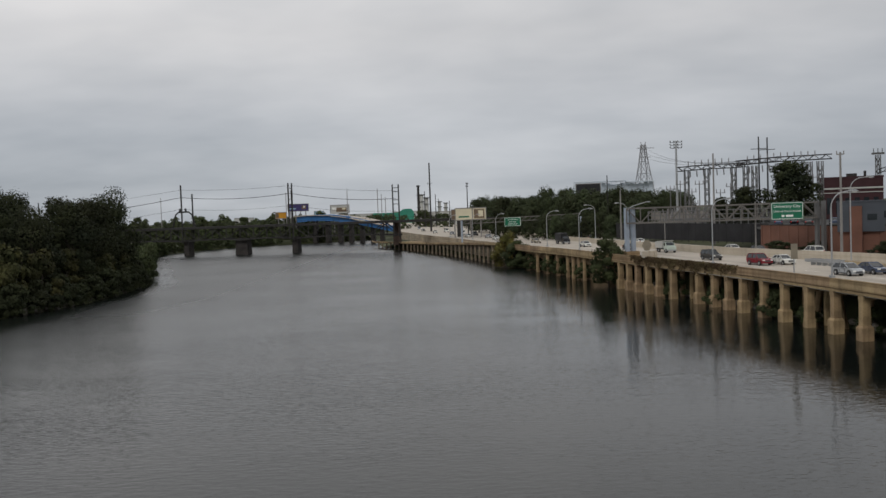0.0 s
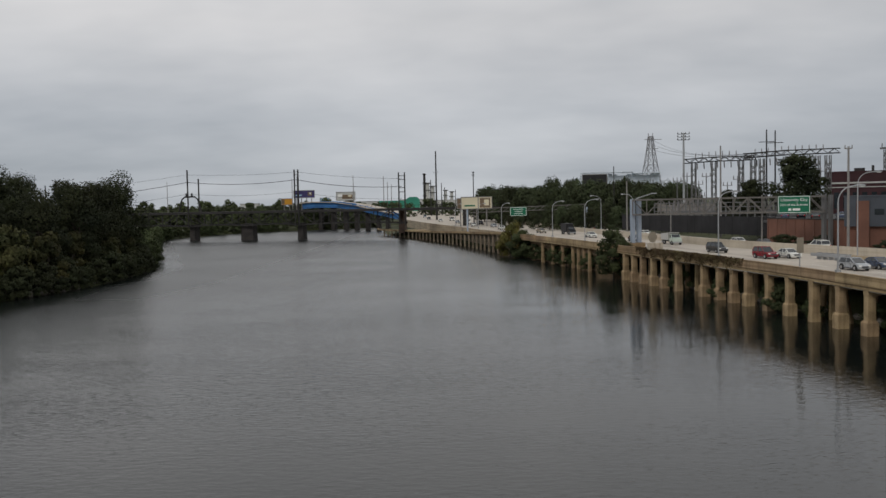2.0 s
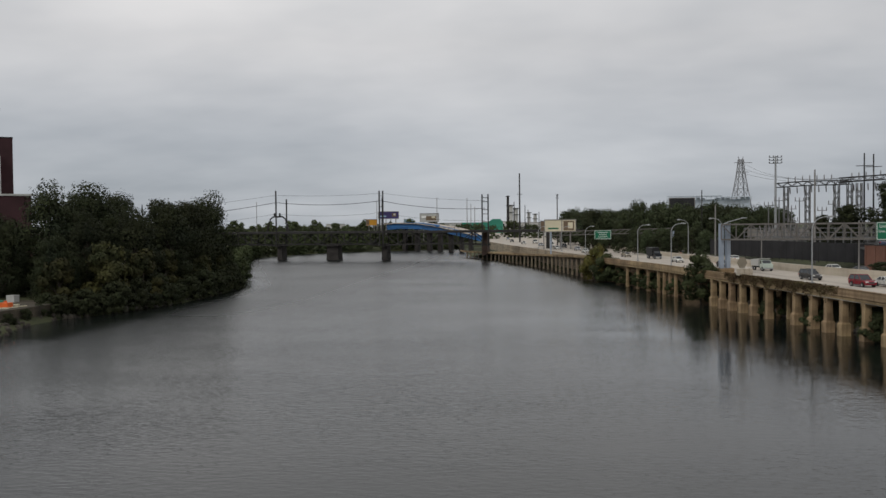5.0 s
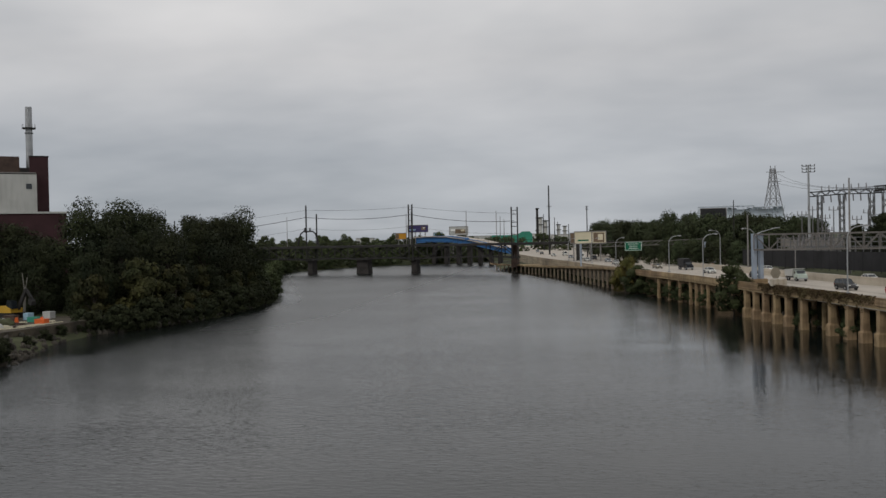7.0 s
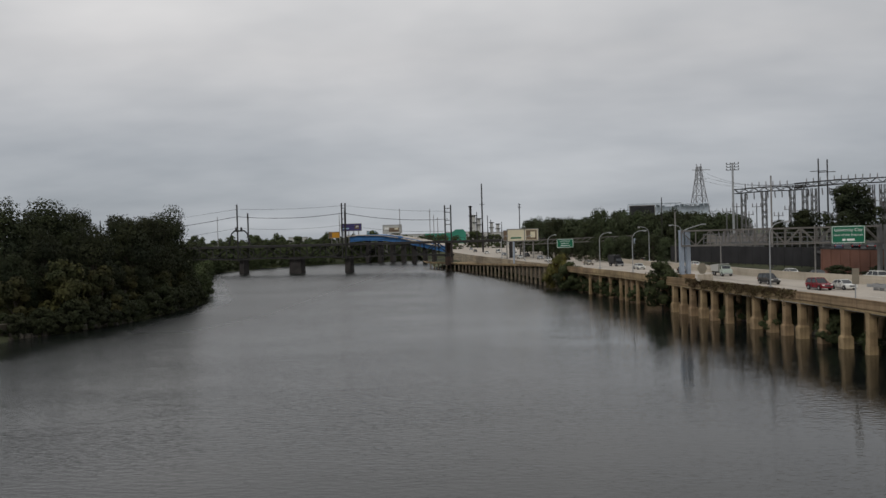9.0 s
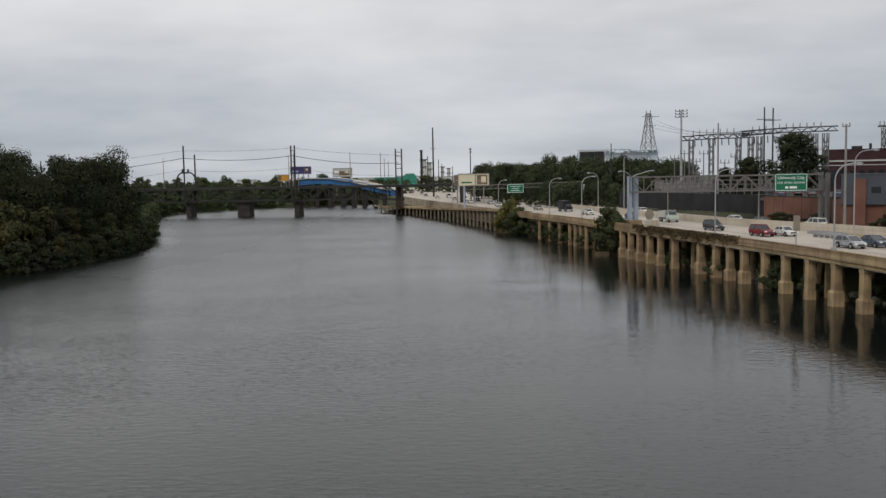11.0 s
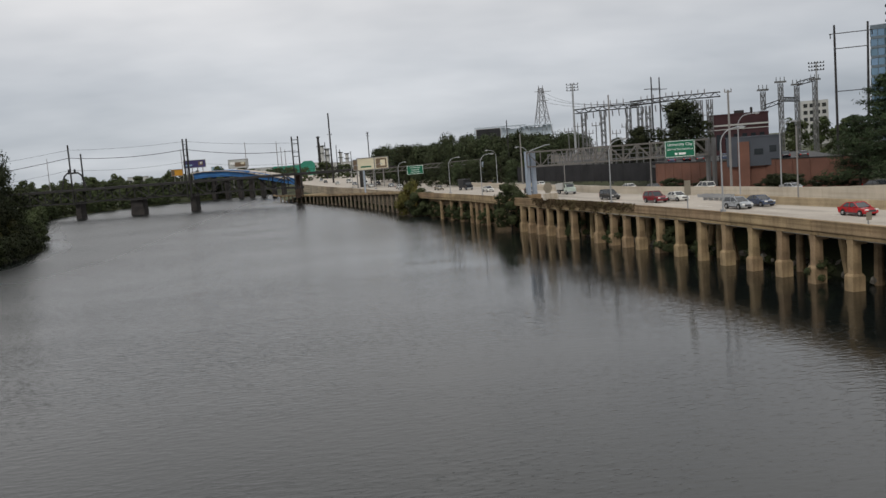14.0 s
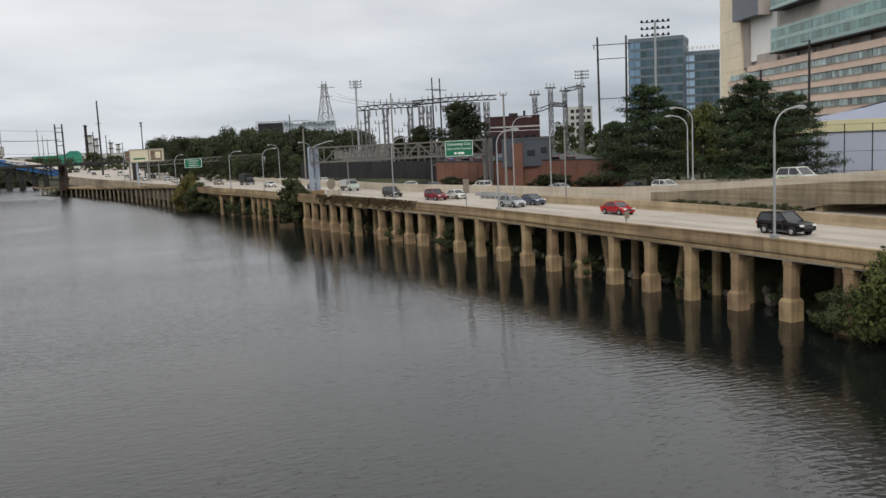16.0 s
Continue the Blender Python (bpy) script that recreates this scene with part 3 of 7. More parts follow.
for side in (-3.4, 3.4):
    off = Vector((0.1644, 0.9864, 0)) * side
    beam(bm, rail_x(-70) + off + Vector((0, 0, RAIL_Z + 1.0)), rail_x(150) + off + Vector((0, 0, RAIL_Z + 1.0)), 0.08, 0.08)
    for t in stretch(-70, 150, 4):
        beam(bm, rail_x(t) + off + Vector((0, 0, RAIL_Z)), rail_x(t) + off + Vector((0, 0, RAIL_Z + 1.0)), 0.1, 0.1)
part("railing", bm, DARKSTEEL, bridge)
for a, b in ((-40, 0), (0, 21.8), (21.8, 42.6), (42.6, 82)):
    n = max(4, int((b - a) / 5.2))
    for side in (-3.0, 3.0):
        bm = bmesh.new()
        off = Vector((0.1644, 0.9864, 0)) * side
        ts = np.linspace(a, b, n + 1)

        def chord(t):
            u = (t - a) / (b - a)
            return RAIL_Z - 0.9 - (4.0 + 0.5 * (2 * u - 1) ** 2)

        for k in range(n):
            t0, t1 = ts[k], ts[k + 1]
            p0, p1 = rail_x(t0) + off, rail_x(t1) + off
            beam(bm, p0 + Vector((0, 0, chord(t0))), p1 + Vector((0, 0, chord(t1))), 0.5, 0.45)
            beam(bm, p0 + Vector((0, 0, chord(t0))), p0 + Vector((0, 0, RAIL_Z - 0.9)), 0.35, 0.35)
            if k % 2:
                beam(bm, p0 + Vector((0, 0, chord(t0))), p1 + Vector((0, 0, RAIL_Z - 0.9)), 0.3, 0.3)
            else:
                beam(bm, p1 + Vector((0, 0, chord(t1))), p0 + Vector((0, 0, RAIL_Z - 0.9)), 0.3, 0.3)
        part("truss", bm, DARKSTEEL, bridge)
bm = bmesh.new()
p = rail_x(81.5)
box(bm, (p.x - 0.9, p.y + 4.2, 6.0), (2.1, 4.6, 8.2), ang, 0.94)
part("tower_pier", bm, RUST, bridge, "rust-brown end pier")
for t in (104, 128, 146):
    bm = bmesh.new()
    p = rail_x(t)
    box(bm, (p.x, p.y, 6.5), (1.2, 6.5, 8.0), ang)
    part("bent", bm, DARKSTEEL, bridge)


# ---------------------------------------------------------------- trees
def leaf_mesh(name, pts, size, material, rng, flat=0.0, out=None, slim=0.6):
    """Many small bent leaf clumps at the given points, joined into one mesh; out turns their faces outwards."""
    n = len(pts)
    d = rng.normal(size=(n, 3))
    d[:, 2] *= 1.0 - flat
    h = rng.normal(size=(n, 3))
    if out is not None:
        h = out + h * 0.36
        d = np.cross(d, h)
    d /= np.linalg.norm(d, axis=1)[:, None]
    s = np.cross(d, h)
    s /= np.linalg.norm(s, axis=1)[:, None]
    k = (size * rng.uniform(0.55, 1.35, n))[:, None]
    up = np.cross(s, d)
    bend = up * k * rng.uniform(-0.35, 0.35, n)[:, None]
    v = np.empty((n, 4, 3))
    v[:, 0] = pts - d * k
    v[:, 1] = pts - s * k * slim + bend
    v[:, 2] = pts + d * k
    v[:, 3] = pts + s * k * slim + bend
    me = bpy.data.meshes.new(name)
    f = np.arange(n * 4).reshape(n, 4)
    me.from_pydata(v.reshape(-1, 3).tolist(), [], f.tolist())
    me.materials.append(material)
    return me


def bare_trunks(x, y, n):
    """Thin pale trunks at the edge of the grove."""
    rt = random.Random(15)
    for k in range(n):
        bm = bmesh.new()
        h = rt.uniform(6.5, 9.5)
        px_, py_ = x + rt.uniform(-6, 6), y + rt.uniform(-2, 2)
        mid = (px_ + rt.uniform(-0.3, 0.3), py_, 1.8 + h * 0.5)
        rod(bm, (px_, py_, 1.6), mid, 0.13, 0.10, 7)
        rod(bm, mid, (px_ + rt.uniform(-0.7, 0.7), py_ + 0.2, 1.8 + h), 0.10, 0.05, 6)
        tagged(ob_from("tree_trunk", bm, PALEBARK), "thin pale bare tree trunk at the edge of the grove", "tree trunk", "pale trunks")


def make_tree(name, seed, height, spread, low, material, leaves, size, label, category="tree", lobes=16, trunk_r=0.28):
    """A broadleaf tree or bush: forked trunk, limbs that end in lobes of leaves, an uneven crown with gaps."""
    rng = np.random.default_rng(seed)
    e = thing(name, label=label, category=category)
    bm = bmesh.new()
    p = Vector((0, 0, -0.6))
    spine = [p]
    for k in range(5):
        p = p + Vector((rng.normal() * 0.05 * height * 0.3, rng.normal() * 0.05 * height * 0.3, height * 0.16))
        spine.append(p)
    for k in range(5):
        rod(bm, spine[k], spine[k + 1], trunk_r * (1 - k * 0.17), trunk_r * (1 - (k + 1) * 0.17), 7)
    cent = []
    for k in range(lobes):
        u = (k + 0.5) / lobes
        z = low * height + (0.93 - low) * height * u + rng.normal() * 0.03 * height
        r = spread * (0.80 * math.sin(math.pi * min(0.93, 0.25 + 0.68 * u))) * rng.uniform(0.45, 1.05)
        a = k * 2.4 + rng.uniform(-0.5, 0.5)
        c = Vector((r * math.cos(a), r * math.sin(a), z))
        cent.append((c, spread * rng.uniform(0.25, 0.40)))
        s0 = spine[min(5, max(1, int(u * 5)))]
        mid = (s0 + c) / 2 + Vector((0, 0, 0.06 * height))
        rod(bm, s0, mid, trunk_r * 0.38, trunk_r * 0.25, 5)
        rod(bm, mid, c, trunk_r * 0.25, trunk_r * 0.10, 5)
    part("trunk", bm, BARK, e)
    pts, outs = [], []
    for c, r in cent:
        m = leaves // lobes
        q = rng.normal(size=(m, 3))
        q /= np.linalg.norm(q, axis=1)[:, None]
        away = np.array(c) - np.array((0, 0, height * 0.45))
        outs.append(q + away / (np.linalg.norm(away) + 0.1) * 0.35)
        q *= (r * rng.uniform(0.35, 1.0, m) ** 0.45 * (1 + 0.22 * np.sin(q[:, 0] * 7 + seed) * np.cos(q[:, 1] * 6)))[:, None]
        q[:, 2] *= 0.78
        pts.append(q + np.array(c))
    pts, outs = np.concatenate(pts), np.concatenate(outs)
    keep = pts[:, 2] > 0.1
    crown = new("crown", leaf_mesh("crown", pts[keep], size, material, rng, out=outs[keep]))
    crown.parent = e
    return e


def make_pine(name, seed, height, spread, label):
    """A dark pine with tiers of level, ragged branches."""
    rng = np.random.default_rng(seed)
    e = thing(name, label=label, category="tree")
    bm = bmesh.new()
    rod(bm, (0, 0, -0.5), (0.2, 0, height * 0.55), 0.32, 0.2, 8)
    rod(bm, (0.2, 0, height * 0.55), (0, 0.2, height * 0.97), 0.2, 0.04, 6)
    pts, outs = [], []
    tiers = 15
    for k in range(tiers * 5):
        u = (k + rng.uniform(-2.5, 2.5)) / (tiers * 5)
        z = height * (0.05 + 0.89 * max(0.0, u))
        a = k * 2.51 + rng.uniform(-0.4, 0.4)
        L = spread * (1.02 - max(0.0, u)) ** 0.62 * rng.uniform(0.5, 1.12) + 0.5
        tip = np.array([L * math.cos(a), L * math.sin(a), z + L * rng.uniform(0.02, 0.24)])
        root = np.array([0.1, 0.1, z])
        rod(bm, root, tip, 0.09, 0.03, 4)
        side = np.array([-math.sin(a), math.cos(a), 0.0])
        for j in range(7):  # flat sprays of needles along the branch
            v = 0.30 + 0.11 * j + rng.uniform(-0.04, 0.04)
            c = root + v * (tip - root) + side * rng.normal() * 0.16 * L + np.array([0, 0, rng.uniform(-0.05, 0.25)])
            m = 44
            q = rng.normal(size=(m, 3)) * np.array([0.46, 0.46, 0.24]) * (0.55 + 0.08 * L)
            pts.append(c + q)
            outs.append(np.tile((0.25 * math.cos(a), 0.25 * math.sin(a), 0.9), (m, 1)) + q * 0.8)
    part("trunk", bm, BARK, e)
    crown = new("crown", leaf_mesh("crown", np.concatenate(pts), 0.21, NEEDLE, rng, 0.3, np.concatenate(outs), 0.34))
    crown.parent = e
    return e


def put(proto, x, y, z, scale=1.0, sz=None, rz=None, label=""):
    rz = random.uniform(0, 360) if rz is None else rz
    k = proto.scale
    o = copy_thing(proto, pose(x, y, z, 0, 0, rz) @ Matrix.Diagonal((scale / k[0], scale / k[1], (sz or scale) / k[2], 1)))
    if label:
        o["label"] = label
    return o


def first(proto, x, y, z, scale=1.0, sz=None, rz=0):
    proto.matrix_basis = pose(x, y, z, 0, 0, rz) @ Matrix.Diagonal((scale, scale, sz or scale, 1))
    return proto


T_BANK = "dense dark green broadleaf tree on the river bank"
big = [make_tree("bank_tree", 11 + k, 14.5, 6.0, 0.06, LEAF, 15000, 0.19, T_BANK, lobes=38) for k in range(4)]
gold = make_tree("bank_tree", 31, 9.0, 4.2, 0.04, LEAFY, 3600, 0.30, "smaller bank tree with yellowing leaves", lobes=14)
for o in big + [gold]:
    tagged(o, group="trees on the left bank")
spots = [  # x, y, scale: the wooded left bank
    (-68.0, 180, 1.18), (-68.5, 171, 1.13), (-67.5, 158, 1.08), (-68.5, 146, 0.98), (-71.5, 137, 0.92), (-73.5, 130, 0.72), (-83.5, 131, 0.84),
    (-68.5, 175.5, 1.05), (-72.5, 184, 1.12), (-77, 178, 1.2), (-79, 162, 1.24), (-78, 150, 1.32), (-81, 141, 1.24), (-90, 136, 1.06), (-91, 146, 0.92), (-87, 161, 1.22),
    (-94, 133, 1.08), (-100, 141, 1.05), (-105, 132, 1.08), (-98, 126, 0.98), (-111, 140, 1.1), (-85, 174, 1.12), (-118, 131, 1.06), (-113, 125, 0.95), (-126, 128, 1.05)]
for i, (x, y, s) in enumerate(spots):
    src = big[i % 4]
    if i < 4:
        first(src, x, y, 1.2, s, s * 1.05, 40 * i)
    else:
        put(src, x, y, 1.4, s * 0.95, s * 1.02)
first(gold, -65, 151.5, 0.9, 0.9)
for x, y, s in ((-66.5, 133, 1.1), (-62.5, 163, 0.75), (-64.5, 141, 0.95), (-71, 126.5, 0.85), (-64, 176, 0.7)):
    put(gold, x, y, 0.8, s)
bare_trunks(-87, 125.5, 7)
shrub = make_tree("bank_shrub", 41, 4.0, 2.9, 0.0, LEAF, 1700, 0.24, "dark green shrub hanging over the water", "shrub", 12, 0.10)
tagged(shrub, group="shrubs along the water")
first(shrub, -61.5, 166, 0.3)
for k in range(34):
    y = 121 + k * 2.0
    put(shrub, bank(y) + random.uniform(-1.5, 0.1), y, 0.1, random.uniform(0.55, 0.95))
for x, y, s in ((-61.6, 172, 1.0), (-61.0, 158, 1.2), (-60.8, 151, 1.0), (-62.5, 143, 1.2), (-63.0, 137, 1.1), (-64.3, 130, 1.1), (-66.5, 125, 0.9), (-63.5, 180, 1.1), (-66.5, 187, 1.3), (-71, 196, 1.3), (-61.6, 87.5, 0.9), (-66.8, 103, 0.34), (-68.2, 109, 0.4), (-69.0, 114, 0.42), (-69.3, 118.5, 0.5), (-66.0, 97, 0.45), (-70, 122, 0.8)):
    put(shrub, x, y, 0.4, s)

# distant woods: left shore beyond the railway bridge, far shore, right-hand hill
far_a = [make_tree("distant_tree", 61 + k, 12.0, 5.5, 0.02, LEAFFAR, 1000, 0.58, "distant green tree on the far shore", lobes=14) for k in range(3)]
rnd = random.Random(5)
n_far = 0


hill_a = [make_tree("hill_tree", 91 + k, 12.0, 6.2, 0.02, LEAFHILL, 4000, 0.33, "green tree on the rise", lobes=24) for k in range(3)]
n_hill = 0


def hill_tree(x, y, z, s, label):
    global n_hill
    src = hill_a[n_hill % 3]
    wide = s * rnd.uniform(0.62, 1.1)
    o = first(src, x, y, z, wide, s) if n_hill < 3 else put(src, x, y, z, wide, s * rnd.uniform(0.74, 1.05), rnd.uniform(0, 360))
    n_hill += 1
    tagged(o, label, "tree", "trees behind the expressway")


def far_tree(x, y, z, s, label="", group="distant trees"):
    global n_far
    src = far_a[n_far % 3]
    if n_far < 3:
        o = first(src, x, y, z, s)
    else:
        o = put(src, x, y, z, s, s * rnd.uniform(0.9, 1.1), rnd.uniform(0, 360))
    n_far += 1
    tagged(o, label, "tree", group)


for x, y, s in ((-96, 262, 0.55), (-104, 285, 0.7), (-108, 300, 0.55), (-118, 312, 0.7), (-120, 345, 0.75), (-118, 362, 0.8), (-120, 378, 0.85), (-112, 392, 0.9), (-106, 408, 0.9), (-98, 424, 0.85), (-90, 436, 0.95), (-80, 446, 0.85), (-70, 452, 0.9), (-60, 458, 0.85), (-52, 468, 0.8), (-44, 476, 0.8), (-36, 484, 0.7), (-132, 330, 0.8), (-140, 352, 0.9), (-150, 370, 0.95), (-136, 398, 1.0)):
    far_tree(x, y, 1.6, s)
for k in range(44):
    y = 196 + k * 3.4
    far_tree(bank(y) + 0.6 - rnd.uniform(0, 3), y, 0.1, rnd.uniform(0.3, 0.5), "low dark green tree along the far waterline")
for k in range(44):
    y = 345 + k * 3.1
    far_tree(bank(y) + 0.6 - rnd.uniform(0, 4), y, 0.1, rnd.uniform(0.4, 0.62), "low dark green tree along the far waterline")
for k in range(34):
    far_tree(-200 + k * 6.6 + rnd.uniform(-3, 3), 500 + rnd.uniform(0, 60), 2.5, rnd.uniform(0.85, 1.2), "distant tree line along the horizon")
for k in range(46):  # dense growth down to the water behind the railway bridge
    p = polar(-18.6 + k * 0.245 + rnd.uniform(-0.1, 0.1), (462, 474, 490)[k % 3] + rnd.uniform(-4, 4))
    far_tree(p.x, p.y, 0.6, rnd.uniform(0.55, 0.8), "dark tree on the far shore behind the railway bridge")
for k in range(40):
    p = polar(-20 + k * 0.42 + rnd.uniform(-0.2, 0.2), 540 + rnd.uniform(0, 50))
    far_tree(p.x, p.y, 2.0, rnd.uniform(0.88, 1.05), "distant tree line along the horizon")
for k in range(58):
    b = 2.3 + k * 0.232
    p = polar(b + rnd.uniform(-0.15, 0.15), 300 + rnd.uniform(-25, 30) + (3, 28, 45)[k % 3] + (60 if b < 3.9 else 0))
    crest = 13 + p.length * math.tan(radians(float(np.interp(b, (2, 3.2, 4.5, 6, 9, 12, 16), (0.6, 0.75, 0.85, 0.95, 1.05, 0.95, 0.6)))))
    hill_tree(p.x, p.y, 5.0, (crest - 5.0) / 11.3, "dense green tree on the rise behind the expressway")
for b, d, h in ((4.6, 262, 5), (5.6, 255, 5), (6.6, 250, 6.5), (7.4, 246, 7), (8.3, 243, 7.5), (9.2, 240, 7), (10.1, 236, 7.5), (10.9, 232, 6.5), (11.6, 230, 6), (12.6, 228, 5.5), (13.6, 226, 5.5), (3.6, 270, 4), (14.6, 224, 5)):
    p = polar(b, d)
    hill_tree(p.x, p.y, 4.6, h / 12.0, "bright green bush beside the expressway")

# bushes that grow through the viaduct, and at its foot
T_VIA = "bush growing up beside the viaduct edge"
via = make_tree("viaduct_bush", 71, 7.0, 3.3, 0.02, LEAFFAR, 3600, 0.23, T_VIA, "bush", 14, 0.12)
first(via, edge(144) + 0.2, 144, 0.3, 1.15, 1.12)
via_gold = make_tree("viaduct_bush", 72, 7.0, 4.9, 0.02, LEAFGOLD, 4200, 0.30, "yellowing bush at the end of the low wharf", "bush", 14, 0.14)
first(via_gold, edge(201.5) - 0.2, 201.5, 0.2, 0.74, 1.06)
put(via, edge(196.5) + 0.3, 196.5, 0.2, 1.0, 0.92)
for y, s in ((160, 0.62), (167, 0.55), (172, 0.7), (178, 0.72), (185, 0.6), (190, 0.7), (196, 0.75)):
    put(via, edge(y) + 1.4, y, 0.2, s * 0.95, s * 0.7)
low_bush = make_tree("waterside_bush", 73, 2.6, 2.0, 0.0, LEAFFAR, 2600, 0.105, "leafy bush among the viaduct columns", "bush", 10, 0.06)
tagged(low_bush, group="bushes under the viaduct")
first(low_bush, edge(39.2) + 0.2, 40.2, 0.2, 1.2, 1.0)
spray = make_tree("waterside_tree", 74, 5.6, 2.7, 0.05, LEAFMOSS, 2600, 0.13, "young tree with long leafy sprays beside the viaduct", lobes=26, trunk_r=0.07)
first(spray, edge(37.4) - 0.6, 37.4, 0.1)
for y, dx, s in ((42.0, 0.5, 0.95), (33, 0, 1.5), (58, 2.6, 0.8), (70, 0.9, 0.7), (97, 1.2, 1.1), (99.5, 1.4, 1.0), (91, 1.2, 0.7), (111, 1.0, 0.9), (63, 3.5, 0.9), (49, 3.4, 0.8), (83, 3.4, 0.9), (124, 2.2, 1.0)):
    put(low_bush, edge(y) + dx, y, 0.25, s)
for k in range(12):
    y = 66.5 + k * 1.5
    put(low_bush, upper_line(y) - 1.2 + random.uniform(-0.4, 0.3), y, road_z(y) - 0.1, random.uniform(0.35, 0.6), random.uniform(0.2, 0.34), label="low weeds along the foot of the ramp wall")
# dry creeper hanging over the parapet
rng = np.random.default_rng(9)
n = 5200
cy = 103 + rng.beta(1.6, 1.6, n) * 31
cz = np.array([top_z(v) for v in cy]) + 0.12 - np.abs(rng.normal(size=n)) * 0.62 * (0.55 + 0.6 * np.sin(cy * 0.9) ** 2)
cx = np.array([edge(v) for v in cy]) - 0.12 + rng.normal(size=n) * 0.12
o = new("creeper", leaf_mesh("creeper", np.stack([cx, cy, cz], 1), 0.15, VINE, rng))
tagged(o, "dry brown creeper hanging over the viaduct parapet", "creeper", kind="stuff")

# rubble and washed-up stones behind the columns
rb = random.Random(77)
bm = bmesh.new()
for k in range(190):
    y = rb.uniform(30, 150)
    q = rb.uniform(0.25, 0.7)
    bmesh.ops.create_icosphere(bm, subdivisions=1, radius=1.0, matrix=Matrix.LocRotScale((edge(y) + rb.uniform(3.0, 6.2), y, rb.uniform(0.0, 0.9)), Euler((rb.random() * 3, rb.random() * 3, rb.random() * 3)), (q, q * 0.8, q * 0.6)))
tagged(ob_from("viaduct_rubble", bm, mat("grey_rubble", (0.16, 0.14, 0.12), 0.95, 0.35, 0.8, 0.5, fine=4, island=0.35)), "grey stone rubble on the shore under the viaduct", "rocks", kind="stuff")

# pines and shrubs beyond the ramp
pine_a = make_pine("pine_tree", 81, 14.6, 7.4, "dark spreading pine beside the ramp")
p = polar(33.4, 126)
first(pine_a, p.x, p.y, 5.2)
tagged(pine_a, group="pines beside the ramp")
pine_b = make_pine("pine_tree", 82, 14.2, 6.2, "dark spreading pine beside the ramp")
tagged(pine_b, group="pines beside the ramp")
p = polar(39.6, 118)
first(pine_b, p.x, p.y, 5.2)
for b, d, s in ((35.2, 139, 0.8), (41.9, 116, 0.82), (31.6, 131, 0.66), (38.4, 133, 0.86)):
    p = polar(b, d)
    put(pine_a, p.x, p.y, 5.2, s)
tall = make_tree("deciduous_tree", 84, 12.0, 4.6, 0.1, LEAFMOSS, 6000, 0.20, "yellow-green broadleaf tree between the pines", lobes=22)
first(tall, *polar(36.7, 129)[:2], 5.2, 0.85, 0.98)
solo = make_tree("solitary_tree", 91, 13.0, 5.4, 0.16, LEAF, 9000, 0.26, "round dark tree in front of the substation", lobes=26)
p = polar(21.7, 205)
first(solo, p.x, p.y, 8.0, 1.3, 1.03)
put(solo, *polar(19.0, 208)[:2], 5.2, 0.85, 0.86, label="light green tree in front of the substation")
put(solo, *polar(17.6, 214)[:2], 5.2, 0.6, 0.7)
for b, d, s in ((21.0, 150, 1.15), (27.2, 139, 1.3), (27.9, 137, 1.2), (26.7, 140, 1.0), (23.0, 152, 1.0), (29.5, 136, 0.9), (30.6, 134, 0.9)):
    p = polar(b, d)
    put(shrub, p.x, p.y, 4.9, s * 0.85, s * 0.38, label="low green shrub against the brick wall")
for b, d, s in ((34.8, 260, 1.1), (30.9, 300, 1.0), (29.6, 300, 0.9), (28.2, 310, 1.0), (40.5, 190, 0.9), (42.5, 180, 0.8), (36.5, 210, 1.0)):
    p = polar(b, d)
    far_tree(p.x, p.y, 5.4, s, "distant tree beyond the car park", "trees beyond the car park")


# ---------------------------------------------------------------- buildings on the right bank
PEACH = mat("peach_panel", (0.76, 0.58, 0.47), 0.8, 0.08, 0.2, 0.05, streak=0.12, each=0.04)
CREAMP = mat("cream_panel", (0.84, 0.73, 0.55), 0.8, 0.06, 0.2, 0.05, streak=0.1, each=0.05)
WHITEP = mat("white_panel", (0.85, 0.83, 0.80), 0.75, 0.05, 0.2, 0.03)
TAUPE = mat("taupe_wall", (0.42, 0.37, 0.34), 0.8, 0.1, 0.2, 0.05, streak=0.15)
TEAL = mat("teal_glass", (0.17, 0.30, 0.275), 0.15, 0.25, 0.35, 0.0, spec=0.6, each=0.35)
TEALPALE = mat("teal_spandrel", (0.30, 0.42, 0.39), 0.3, 0.15, 0.35, 0.0, spec=0.5, each=0.1)
WINGLASS = mat("window_glass", (0.32, 0.40, 0.37), 0.15, 0.3, 0.5, 0.0, spec=0.6, each=0.6)
SLATE = mat("slate_cladding", (0.13, 0.145, 0.17), 0.5, 0.1, 0.2, 0.0)


def plate(parent, name, x0, x1, z0, z1, y0, y1, material, label=""):
    bm = bmesh.new()
    box(bm, ((x0 + x1) / 2, (y0 + y1) / 2, (z0 + z1) / 2), (x1 - x0, y1 - y0, z1 - z0))
    return part(name, bm, material, parent, label)


